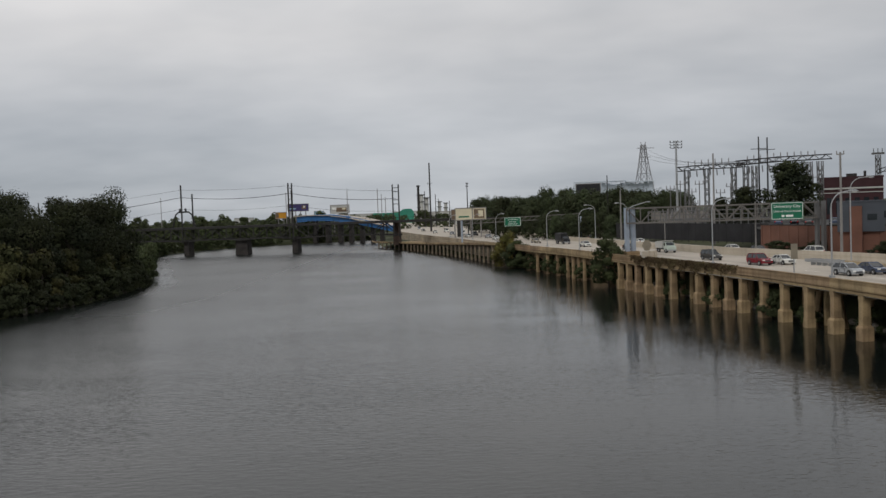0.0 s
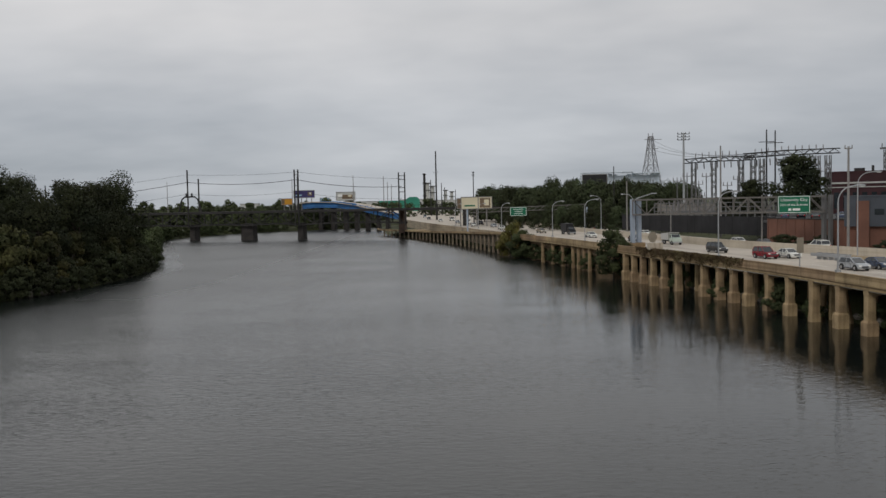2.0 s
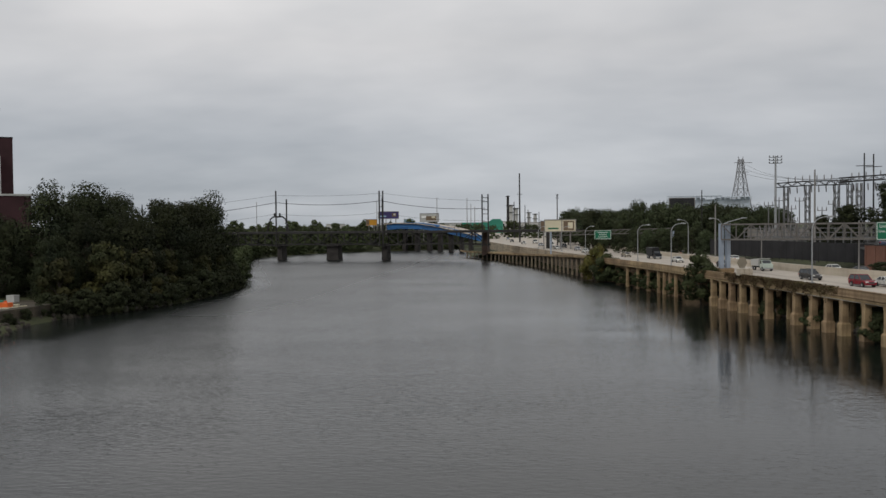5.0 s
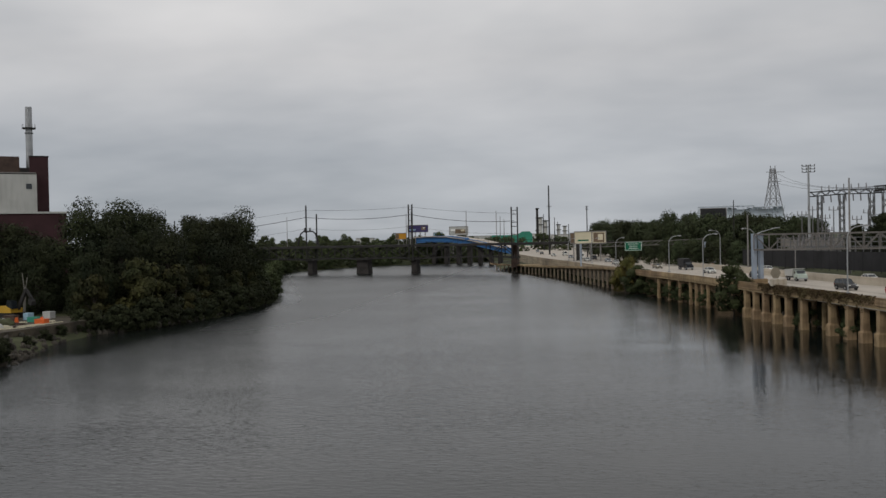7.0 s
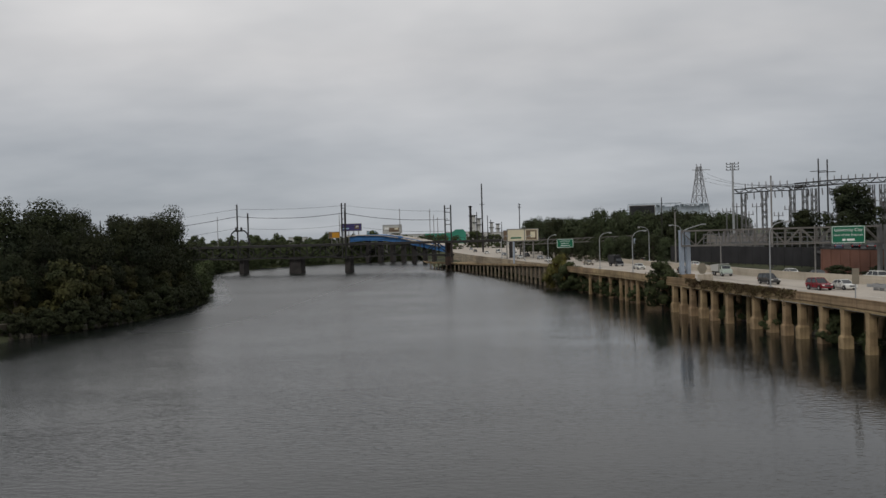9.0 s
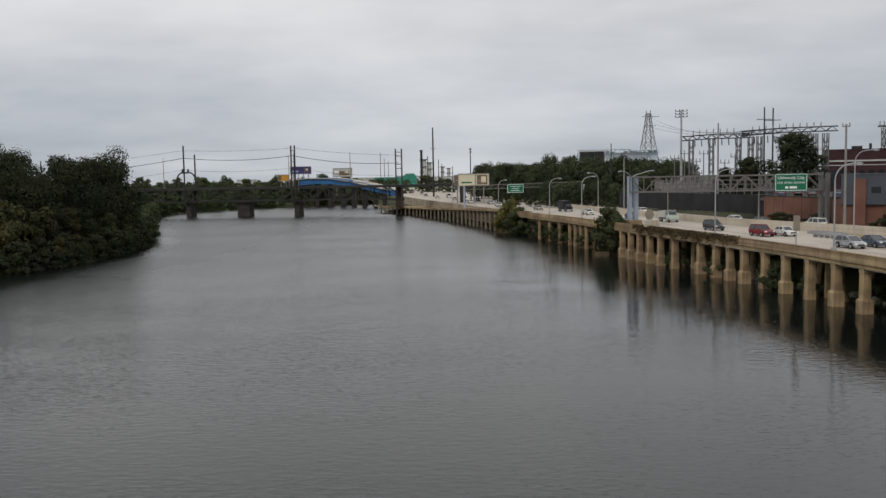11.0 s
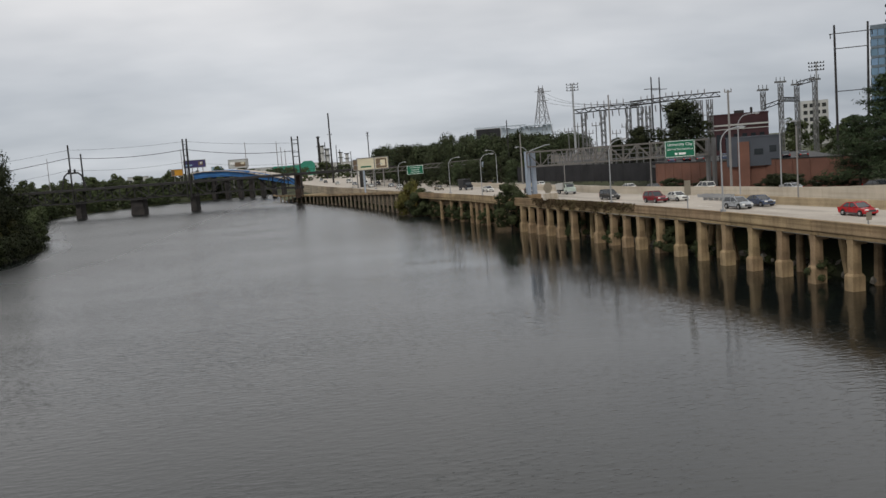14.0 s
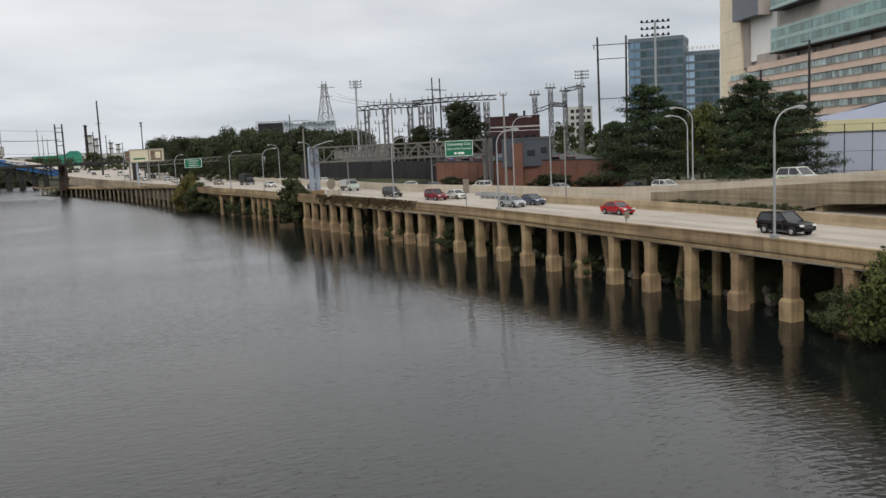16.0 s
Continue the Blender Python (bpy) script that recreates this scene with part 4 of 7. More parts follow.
hosp = thing("medical_building", 183.8, 237.1, 0, -107.3, "large cream and peach medical building with teal glass bays", "building")
plate(hosp, "core_wall", 1, 132, 4, 74, 2.5, 42, TAUPE)
k = 0
for row in range(17):  # cream corner tower, panel by panel
    z0 = 5 + row * 4.1
    for x0, x1 in ((0, 8.4), (8.45, 16.9)):
        plate(hosp, "cream_panel", x0, x1, z0, z0 + 4.04, 0.0, 2.6, CREAMP)
plate(hosp, "corner_return", 0.02, 1.0, 5, 74, 2.6, 40, CREAMP)
plate(hosp, "pilaster", 16.95, 20.4, 30, 74, 0.8, 2.6, TAUPE)
plate(hosp, "bay", 16.0, 35.4, 43.6, 60, -2.2, 0.79, SLATE, "slate-grey projecting bay")
plate(hosp, "bay_side_fin", 35.4, 36.0, 43.2, 60, -2.5, 0.79, TAUPE)
plate(hosp, "white_wall", 20.4, 38.7, 31.4, 72, 1.6, 2.6, WHITEP)
plate(hosp, "service_wall", 25.0, 38.7, 29.9, 33.0, 1.5, 2.6, TAUPE)
for z0, z1 in ((43.6, 50.5), (32.2, 38.6)):  # projecting teal glass bays
    x_end = 62 if z0 > 40 else 131
    plate(hosp, "bay_floor", 41.0, x_end, z0 - 0.35, z0, -1.6, 2.5, DARKSTEEL)
    zm = (z0 + z1) / 2
    for za, zb in ((z0, z0 + 0.9), (zm - 0.4, zm + 0.5), (z1 - 0.7, z1)):
        plate(hosp, "spandrel", 41.2, x_end, za, zb, -1.45, 2.5, TEALPALE)
    x = 41.2
    while x < x_end - 1:
        for za, zb in ((z0 + 0.9, zm - 0.4), (zm + 0.5, z1 - 0.7)):
            plate(hosp, "pane", x + 0.06, min(x + 2.2, x_end) - 0.06, za + 0.02, zb - 0.02, -1.38, 2.4, TEAL)
        x += 2.2
    x = 41.2
for za, zb, wa in ((28.3, 30.0, 0), (24.9, 26.5, 0), (21.5, 23.2, 0), (18.1, 19.9, 0), (14.7, 16.5, 0), (5.0, 13.0, 0)):
    plate(hosp, "peach_band", 8.0 if za < 28 else 23, 132, za, zb, -0.6, 2.5, PEACH)
for za, zb in ((26.5, 28.3), (23.2, 24.9), (19.9, 21.5), (16.5, 18.1), (13.0, 14.7)):
    plate(hosp, "window_recess", 8.0, 132, za + 0.01, zb - 0.01, 0.0, 2.5, TEALPALE)
    plate(hosp, "sill", 8.0, 132, za - 0.14, za, -0.75, 0.0, TAUPE)
    x = 8.6
    while x < 131:
        w = 1.5 if int(x * 7) % 5 else 2.4
        plate(hosp, "pane", x, min(x + w, 131.5), za + 0.12, zb - 0.12, -0.12, 0.2, WINGLASS)
        x += w + 0.22
# mid zone behind the bays
for x in range(46, 130, 9):
    plate(hosp, "wall_panel", x, x + 4.2, 30.2, 31.7, 1.9, 2.5, PALEPANEL)

# glass towers
GT_A = mat("tower_glass", (0.035, 0.075, 0.095), 0.12, 0.25, 0.12, 0.0, spec=0.6, each=0.45)
GT_B = mat("tower_glass_pale", (0.13, 0.22, 0.32), 0.12, 0.15, 0.12, 0.0, spec=0.6, each=0.15)
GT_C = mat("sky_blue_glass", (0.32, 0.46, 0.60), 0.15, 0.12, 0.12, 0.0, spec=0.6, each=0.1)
GT_F = mat("tower_mullion", (0.11, 0.14, 0.165), 0.5, 0.1, 0.3, 0.0)


def glass_tower(b, d, w, depth, z1, rz, label, floors, cols, crown=False, pale=(), pale_mat=None):
    p = polar(b, d)
    e = thing("glass_tower", p.x, p.y, 4, rz, label, "tower")
    plate(e, "core", -w / 2, w / 2, 0, z1 - 4, 0.35, depth, GT_F)
    fh, cw = (z1 - 6) / floors, w / cols
    for f in range(floors):
        plate(e, "floor_band", -w / 2 - 0.05, w / 2 + 0.05, f * fh, f * fh + fh * 0.28, -0.05, 0.36, GT_F)
        for c in range(cols):
            if f * fh + 4 < 13:
                continue
            bm = bmesh.new()
            box(bm, (-w / 2 + (c + 0.5) * cw, 0.2, f * fh + fh * 0.64), (cw - 0.3, 0.3, fh * 0.70))
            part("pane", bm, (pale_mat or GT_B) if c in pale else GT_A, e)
        bm = bmesh.new()
        box(bm, (-w / 2 - 0.15, depth / 2, f * fh + fh * 0.64), (0.3, depth - 1, fh * 0.70))
        part("side_pane", bm, GT_A, e)
    plate(e, "parapet", -w / 2 - 0.2, w / 2 + 0.2, z1 - 6, z1 - 4, -0.1, depth, GT_F)
    if crown:
        for k in range(9):
            bm = bmesh.new()
            rod(bm, (-w / 2 + 1 + k * (w - 2) / 8, 2, z1 - 4), (-w / 2 + 1 + k * (w - 2) / 8, 2, z1 - 2.2), 0.18, 0.18, 6)
            box(bm, (-w / 2 + 1 + k * (w - 2) / 8, 2, z1 - 1.9), (1.2, 0.8, 0.9))
            part("roof_unit", bm, WHITEP, e)
    return e


glass_tower(33.95, 450, 26.0, 24, 57.5, -42, "tall grey-blue glass tower with window bands", 12, 9, pale=(0, 1))
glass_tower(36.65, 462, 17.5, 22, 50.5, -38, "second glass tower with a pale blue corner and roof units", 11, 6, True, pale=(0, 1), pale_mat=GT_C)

# brown brick hall behind the trees
p = polar(25.0, 250)
e = thing("brick_hall", p.x, p.y, 5, -20, "dark maroon brick hall with a pale cornice", "building")
plate(e, "wall", -7.3, 7.3, 0, 13.2, 0, 12, BRICK)
plate(e, "cornice", -7.5, 7.5, 10.4, 10.8, -0.25, 12.2, PALEPANEL)
plate(e, "cornice", -7.45, 7.45, 9.4, 9.6, -0.15, 12.1, PALEPANEL)
plate(e, "coping", -7.4, 7.4, 13.2, 13.6, -0.1, 12.1, BRICK)
plate(e, "roof_box", -1, 1.4, 13.6, 14.4, 2, 4, DARKSTEEL)
plate(e, "roof_box", 3, 3.6, 13.6, 15.0, 2, 2.6, DARKSTEEL)
for k in range(6):
    plate(e, "window", -6 + k * 2.2, -4.8 + k * 2.2, 4.0, 8.2, -0.05, 0.1, GLASS)

# orange brick retaining wall of the raised car park
wa, wb, wc = polar(20.0, 166), polar(24.3, 150), polar(32.0, 136)
lot = thing("car_park_wall", label="long orange brick retaining wall with dark coping", category="wall", kind="structure")
for a, b in ((wa, wb), (wb, wc)):
    n = 8
    for i in range(n):
        u, v = a.lerp(b, i / n), a.lerp(b, (i + 1) / n)
        bm = bmesh.new()
        beam(bm, u + Vector((0, 0, 6.6)), v + Vector((0, 0, 6.6)), 0.5, 4.4)
        part("wall_bay", bm, REDBRICK, lot)
        bm = bmesh.new()
        beam(bm, u + Vector((0, -0.02, 8.88)), v + Vector((0, -0.02, 8.88)), 0.6, 0.18)
        part("coping", bm, DARKSTEEL, lot)
        bm = bmesh.new()
        beam(bm, u + Vector((0, -0.1, 4.6)), u + Vector((0, -0.1, 8.8)), 0.55, 0.5)
        part("pilaster", bm, REDBRICK, lot)
bm = bmesh.new()
v = [bm.verts.new((*q[:2], 8.3)) for q in (wa + Vector((0.3, 0.3, 0)), wb + Vector((0, 0.3, 0)), wc + Vector((0, 0.3, 0)), wc + Vector((30, 70, 0)), wa + Vector((15, 70, 0)))]
f = bm.faces.new(v)
if f.normal.z < 0:
    f.normal_flip()
ext = bmesh.ops.extrude_face_region(bm, geom=[f])
bmesh.ops.translate(bm, vec=(0, 0, -0.4), verts=[g for g in ext["geom"] if isinstance(g, bmesh.types.BMVert)])
tagged(ob_from("car_park_deck", bm, mat("asphalt", (0.06, 0.06, 0.06), 0.9, 0.2, 0.3, 0.2)), "dark asphalt deck of a raised car park", "car park", kind="structure")

# small grey clad building with orange brick piers
p = polar(25.75, 146)
e = thing("gatehouse", p.x, p.y, 4.8, -30, "blue-grey clad gatehouse with orange brick piers", "building")
plate(e, "clad_wall", -3.9, 4.0, 3.2, 7.6, -1.2, 4, CLAD)
plate(e, "lower_wall", -3.8, 3.8, 0, 3.2, -0.6, 4, REDBRICK)
plate(e, "brick_pier", -2.2, -0.5, 0, 7.0, -1.5, -0.9, REDBRICK)
plate(e, "window", 0.2, 1.5, 4.9, 5.8, -1.26, -1.1, GLASS)
plate(e, "window", 2.4, 3.4, 5.2, 6.2, -1.26, -1.1, GLASS)
plate(e, "coping", -4.0, 4.1, 7.6, 7.8, -1.3, 4.1, CLAD)

# pale fabric hall behind a tall net fence
FABRIC = mat("pale_blue_fabric", (0.44, 0.47, 0.56), 0.6, 0.05, 0.1, 0.0)
YBAND = mat("pale_yellow_band", (0.60, 0.55, 0.34), 0.7, 0.06, 0.3, 0.0)
p = polar(43.2, 128)
e = thing("fabric_hall", p.x, p.y, 5.2, -58, "pale blue fabric-roofed sports hall with a yellow band", "hall")
plate(e, "wall", -2.5, 34, 0, 6.4, 0, 26, FABRIC)
plate(e, "eave_band", -2.8, 34.3, 6.4, 7.9, -0.3, 26.3, YBAND)
bm = bmesh.new()
loft(bm, [[(x, -0.3, 7.9), (x, 13, 7.9 + h), (x, 26.3, 7.9)] for x, h in ((-2.8, 0.3), (3, 1.6), (10, 3.2), (18, 4.6), (34.3, 5.2))])
part("roof", bm, mat("grey_blue_fabric", (0.27, 0.30, 0.38), 0.7, 0.08, 0.1, 0.0), e, "grey-blue stretched roof fabric")
bm = bmesh.new()
pipe(bm, [(x, 12.9, 7.95 + h) for x, h in ((-2.8, 0.3), (3, 1.6), (10, 3.2), (18, 4.6), (34.3, 5.2))], 0.12, 5)
part("ridge_cable", bm, DARKSTEEL, e)
for k in range(11):
    bm = bmesh.new()
    rod(bm, (-2.5 + k * 3.3, -2.5, -0.2), (-2.5 + k * 3.3, -2.5, 7.4), 0.09, 0.07, 6)
    part("net_post", bm, DARKSTEEL, e)
for z in (1.4, 3.9, 7.3):
    bm = bmesh.new()
    rod(bm, (-2.5, -2.5, z), (30.5, -2.5, z), 0.03, 0.03, 4)
    part("net_rail", bm, DARKSTEEL, e)


# ---------------------------------------------------------------- substation
SUBSTEEL = mat("substation_steel", (0.13, 0.13, 0.13), 0.7, 0.2, 0.4, 0.05)
INSUL = mat("porcelain", (0.20, 0.19, 0.19), 0.4, 0.1, 0.5, 0.0)


def lattice_column(e, x, y, h, w=1.1, step=1.6, material=None):
    bm = bmesh.new()
    c = ((-w / 2, -w / 2), (w / 2, -w / 2), (w / 2, w / 2), (-w / 2, w / 2))
    for i, j in c:
        beam(bm, (x + i, y + j, 0), (x + i, y + j, h), 0.19)
    z, k = 0.0, 0
    while z < h - step:
        for q in range(4):
            a, b = c[q], c[(q + 1) % 4]
            if k % 2:
                a, b = b, a
            beam(bm, (x + a[0], y + a[1], z), (x + b[0], y + b[1], z + step), 0.12)
        z += step
        k += 1
    return part("lattice_column", bm, material or SUBSTEEL, e)


def lattice_beam(e, a, b, w=1.3, name="lattice_beam", material=None, r=0.2):
    bm = bmesh.new()
    a, b = Vector(a), Vector(b)
    d = (b - a).normalized()
    s = Vector((-d.y, d.x, 0)).normalized() * (w / 2)
    up_ = Vector((0, 0, w * 0.8))
    n = max(3, int((b - a).length / 1.2))
    for o in (s, -s, s + up_, up_ - s):
        beam(bm, a + o, b + o, r)
    for i in range(n):
        p0, p1 = a.lerp(b, i / n), a.lerp(b, (i + 1) / n)
        for o in (s, -s):
            lo, hi = (p0, p1) if i % 2 else (p1, p0)
            beam(bm, lo + o, hi + o + up_, r * 0.6)
        beam(bm, p0 + s, p1 - s, r * 0.6)
    return part(name, bm, material or DARKSTEEL, e)


sub = thing("substation_frame", label="grey lattice steel substation frame with insulators", category="substation")
col = [(15.6, 240, 21.6), (16.8, 238, 21.9), (18.4, 236, 21.8), (19.1, 228, 21.6), (19.6, 226, 21.7), (21.0, 224, 21.9), (22.7, 222, 21.8), (23.3, 222, 21.8)]
tops = []
for b, d, z in col:
    p = polar(b, d)
    lattice_column(sub, p.x, p.y, z, 1.0)
    tops.append(Vector((p.x, p.y, z)))
lattice_beam(sub, tops[0] - Vector((2.2, 0, 0)), tops[1])
lattice_beam(sub, tops[1], tops[2])
lattice_beam(sub, tops[2], tops[3])
lattice_beam(sub, tops[3] - Vector((2.2, 0, -0.4)), tops[5] + Vector((0, 0, 0.4)), 1.3)
lattice_beam(sub, tops[5] + Vector((0, 0, 0.4)), tops[7] + Vector((2.8, 0, 0.5)), 1.3)
for a, b, n in ((tops[0], tops[1], 3), (tops[1], tops[2], 4), (tops[3], tops[5], 5), (tops[5], tops[7], 6)):
    for i in range(n):
        q = a.lerp(b, (i + 0.3) / n)
        bm = bmesh.new()
        rod(bm, q + Vector((0, 0, 1.2)), q + Vector((0, 0, 2.5)), 0.13, 0.10, 6)
        part("insulator", bm, INSUL, sub)
        bm = bmesh.new()
        rod(bm, q + Vector((0.4, 0, -0.1)), q + Vector((0.5, 0, -1.7)), 0.14, 0.14, 6)
        part("insulator", bm, INSUL, sub)
sub2 = thing("substation_frame", label="smaller lattice substation frame beyond the brick hall", category="substation")
t2 = []
for b, d, z in ((26.4, 270, 24.6), (27.4, 270, 26.4), (28.3, 285, 26.0), (29.3, 285, 27.0)):
    p = polar(b, d)
    lattice_column(sub2, p.x, p.y, z, 0.95)
    t2.append(Vector((p.x, p.y, z)))
    bm = bmesh.new()
    box(bm, (p.x, p.y, z + 0.4), (3.0, 1.2, 0.5))
    for s in (-1.2, 0, 1.2):
        rod(bm, (p.x + s, p.y, z + 0.6), (p.x + s, p.y, z + 1.8), 0.12, 0.1, 6)
    part("cap", bm, SUBSTEEL, sub2)
lattice_beam(sub2, t2[0] - Vector((0, 0, 5)), t2[1] - Vector((0, 0, 5.5)))
lattice_beam(sub2, t2[1] - Vector((0, 0, 5)), t2[2] - Vector((0, 0, 4.5)))
lattice_beam(sub2, t2[2], t2[3])
# twin H-frame poles among the frames
for b0, d0, z1 in ((19.87, 232, 29.0), (20.36, 232, 28.7)):
    p = polar(b0, d0)
    e = thing("line_pole", p.x, p.y, 5, -20, "tall dark line pole above the substation", "pole", "line poles")
    bm = bmesh.new()
    rod(bm, (0, 0, 0), (0, 0, z1 - 5), 0.24, 0.15, 8)
    part("shaft", bm, DARKSTEEL, e)
    bm = bmesh.new()
    beam(bm, (-1.8, 0, z1 - 8), (1.8, 0, z1 - 8), 0.16)
    part("crossarm", bm, DARKSTEEL, e)
for b, d, h in ((16.35, 236, 13), (18.2, 232, 12), (15.9, 232, 11), (17.6, 230, 10.5), (16.0, 224, 8), (20.6, 226, 10), (22.2, 218, 12), (22.9, 216, 13), (14.6, 235, 12), (15.2, 228, 13)):
    p = polar(b, d)
    e = thing("busbar_post", p.x, p.y, 5, 0, "slim grey busbar post in the substation", "post", "busbar posts")
    bm = bmesh.new()
    rod(bm, (0, 0, 0), (0, 0, h), 0.16, 0.12, 6)
    part("shaft", bm, SUBSTEEL, e)
    bm = bmesh.new()
    beam(bm, (-1.2, 0, h), (1.2, 0, h), 0.14)
    for s in (-1, 0, 1):
        rod(bm, (s, 0, h), (s, 0, h + 0.9), 0.12, 0.09, 6)
    part("insulator_arm", bm, INSUL, e)
for k in range(9):
    p = polar(14.4 + k * 0.72, 222 - k * 1.5)
    e = thing("transformer", p.x, p.y, 5, -18, "grey transformer with slanted porcelain bushings", "transformer", "transformers")
    bm = bmesh.new()
    box(bm, (0, 0, 2.3), (2.3, 2.0, 4.6))
    rounded_edges = [ed for ed in bm.edges]
    bmesh.ops.bevel(bm, geom=rounded_edges, offset=0.08, segments=1, affect="EDGES")
    part("tank", bm, SUBSTEEL, e)
    for s in (-0.7, 0, 0.7):
        bm = bmesh.new()
        rod(bm, (s, 0, 4.6), (s * 1.7, -0.3, 7.0 + (k % 3) * 0.3), 0.2, 0.12, 8)
        part("bushing", bm, INSUL, e)
    bm = bmesh.new()
    for s in range(5):
        box(bm, (-0.9 + s * 0.45, -1.15, 2.2), (0.12, 0.3, 3.2))
    part("radiator", bm, SUBSTEEL, e)
# pipe racks that close the view into the yard
rack = thing("pipe_rack", label="grey steel pipe rack in the substation yard", category="pipe rack")
ra, rb = polar(13.2, 215, 5), polar(20.5, 196, 5)
for i in range(18):
    a, b = ra.lerp(rb, i / 18), ra.lerp(rb, (i + 1) / 18)
    bm = bmesh.new()
    beam(bm, a, a + Vector((0, 0, 6.6)), 0.22)
    part("rack_post", bm, SUBSTEEL, rack)
    for z in (4.6, 5.6, 6.5):
        bm = bmesh.new()
        beam(bm, a + Vector((0, 0, z)), b + Vector((0, 0, z)), 0.18)
        part("rack_pipe", bm, SUBSTEEL, rack)

yard = thing("yard_wall", label="dull grey-beige concrete wall across the substation yard", category="wall", kind="structure")
YARDWALL = mat("yard_concrete", (0.21, 0.195, 0.175), 0.9, 0.25, 0.2, 0.2, streak=0.3, fine=5)
ya, yb = polar(13.4, 232, 8.0), polar(19.0, 216, 8.0)
for i in range(12):
    bm = bmesh.new()
    beam(bm, ya.lerp(yb, (i + 0.01) / 12), ya.lerp(yb, (i + 0.99) / 12), 0.3, 6.4 - 0.5 * (i % 3))
    part("wall_panel", bm, YARDWALL, yard)

# transmission tower
# tower steel lightened so its colour carries the distance haze
PYLONGREY = mat("hazed_tower_steel", (0.24, 0.24, 0.25), 0.6, 0.15, 0.4, 0.0)
p = polar(13.0, 450)
py = thing("transmission_tower", p.x, p.y, 5, 10, "grey lattice transmission tower", "tower")
bm = bmesh.new()
lev = [(0, 11.5), (9, 9.2), (17, 7.0), (24, 5.0), (30, 3.4), (35, 2.3), (38, 1.9)]
for (z0, w0), (z1, w1) in zip(lev[:-1], lev[1:]):
    c0 = [(-w0, -w0), (w0, -w0), (w0, w0), (-w0, w0)]
    c1 = [(-w1, -w1), (w1, -w1), (w1, w1), (-w1, w1)]
    for q in range(4):
        a0, b0, a1, b1 = c0[q], c0[(q + 1) % 4], c1[q], c1[(q + 1) % 4]
        beam(bm, (a0[0] / 2, a0[1] / 2, z0), (a1[0] / 2, a1[1] / 2, z1), 0.32)
        beam(bm, (a0[0] / 2, a0[1] / 2, z0), (b1[0] / 2, b1[1] / 2, z1), 0.17)
        beam(bm, (b0[0] / 2, b0[1] / 2, z0), (a1[0] / 2, a1[1] / 2, z1), 0.17)
        beam(bm, (a1[0] / 2, a1[1] / 2, z1), (b1[0] / 2, b1[1] / 2, z1), 0.17)
part("lattice", bm, PYLONGREY, py)
bm = bmesh.new()
for z, w in ((36.5, 8.5), (32.0, 5.0)):
    beam(bm, (-w / 2 + 1, 0, z), (w / 2 + 1.5, 0, z), 0.28)
beam(bm, (-0.7, 0, 37), (-1.2, 0, 39.5), 0.3)
beam(bm, (0.7, 0, 37), (1.2, 0, 39.5), 0.3)
part("crossarm", bm, PYLONGREY, py)


def floodlight(b, d, z1, w, rows, n, label, rz=0):
    p = polar(b, d)
    e = thing("floodlight_mast", p.x, p.y, 5, -b + rz, label, "floodlight")
    bm = bmesh.new()
    rod(bm, (0, 0, -0.2), (0, 0, z1 - 5), 0.42, 0.26, 10)
    part("pole", bm, GALV, e)
    for r in range(rows):
        z = z1 - 5 - 0.4 - r * w * 0.26
        bm = bmesh.new()
        beam(bm, (-w / 2, 0, z), (w / 2, 0, z), 0.16)
        part("crossbar", bm, DARKSTEEL, e)
        for i in range(n):
            bm = bmesh.new()
            x = -w / 2 + w * i / (n - 1)
            rod(bm, (x, -0.25, z + 0.15), (x, 0.35, z + 0.5), w * 0.055, w * 0.038, 8)
            part("lamp", bm, BLACK if n > 4 else SUBSTEEL, e)
    return e


floodlight(15.0, 280, 32.4, 3.4, 3, 4, "floodlight mast with three rows of lamps")
floodlight(33.95, 230, 39.8, 6.4, 3, 6, "tall floodlight mast with rows of round lamps")
floodlight(29.4, 330, 35.4, 4.6, 3, 6, "distant floodlight mast beside the towers")
# catenary portal of the railway yard
e = thing("catenary_portal", *polar(31.3, 172)[:2], 5, -31.3, "tall dark catenary portal with crossbars", "portal")
for x, lean in ((-2.65, 0.2), (2.65, -0.25)):
    bm = bmesh.new()
    rod(bm, (x + lean, 0, 0), (x, 0, 25.7), 0.24, 0.17, 8)
    part("post", bm, DARKSTEEL, e)
for z, w in ((24.2, 6.6), (21.6, 5.3), (14.2, 5.3)):
    bm = bmesh.new()
    beam(bm, (-w / 2 - 0.2, 0, z), (w / 2, 0, z), 0.14)
    for s in (-0.5, 0.5):
        rod(bm, (s * w, 0, z - 0.8), (s * w, 0, z), 0.09, 0.09, 5)
    part("crossbar", bm, DARKSTEEL, e)
for b0, d0, z1 in ((42.8, 150, 25.5), (40.1, 150, 21.5), (38.6, 152, 17.4)):
    p = polar(b0, d0)
    e = thing("catenary_post", p.x, p.y, 5, 0, "dark catenary post in front of the medical building", "post", "catenary posts")
    bm = bmesh.new()
    rod(bm, (0, 0, 0), (0, 0, z1 - 5), 0.22, 0.17, 8)
    part("shaft", bm, DARKSTEEL, e)
    bm = bmesh.new()
    beam(bm, (-1.6, 0, z1 - 5.3), (0, 0, z1 - 5.0), 0.1)
    part("arm", bm, DARKSTEEL, e)
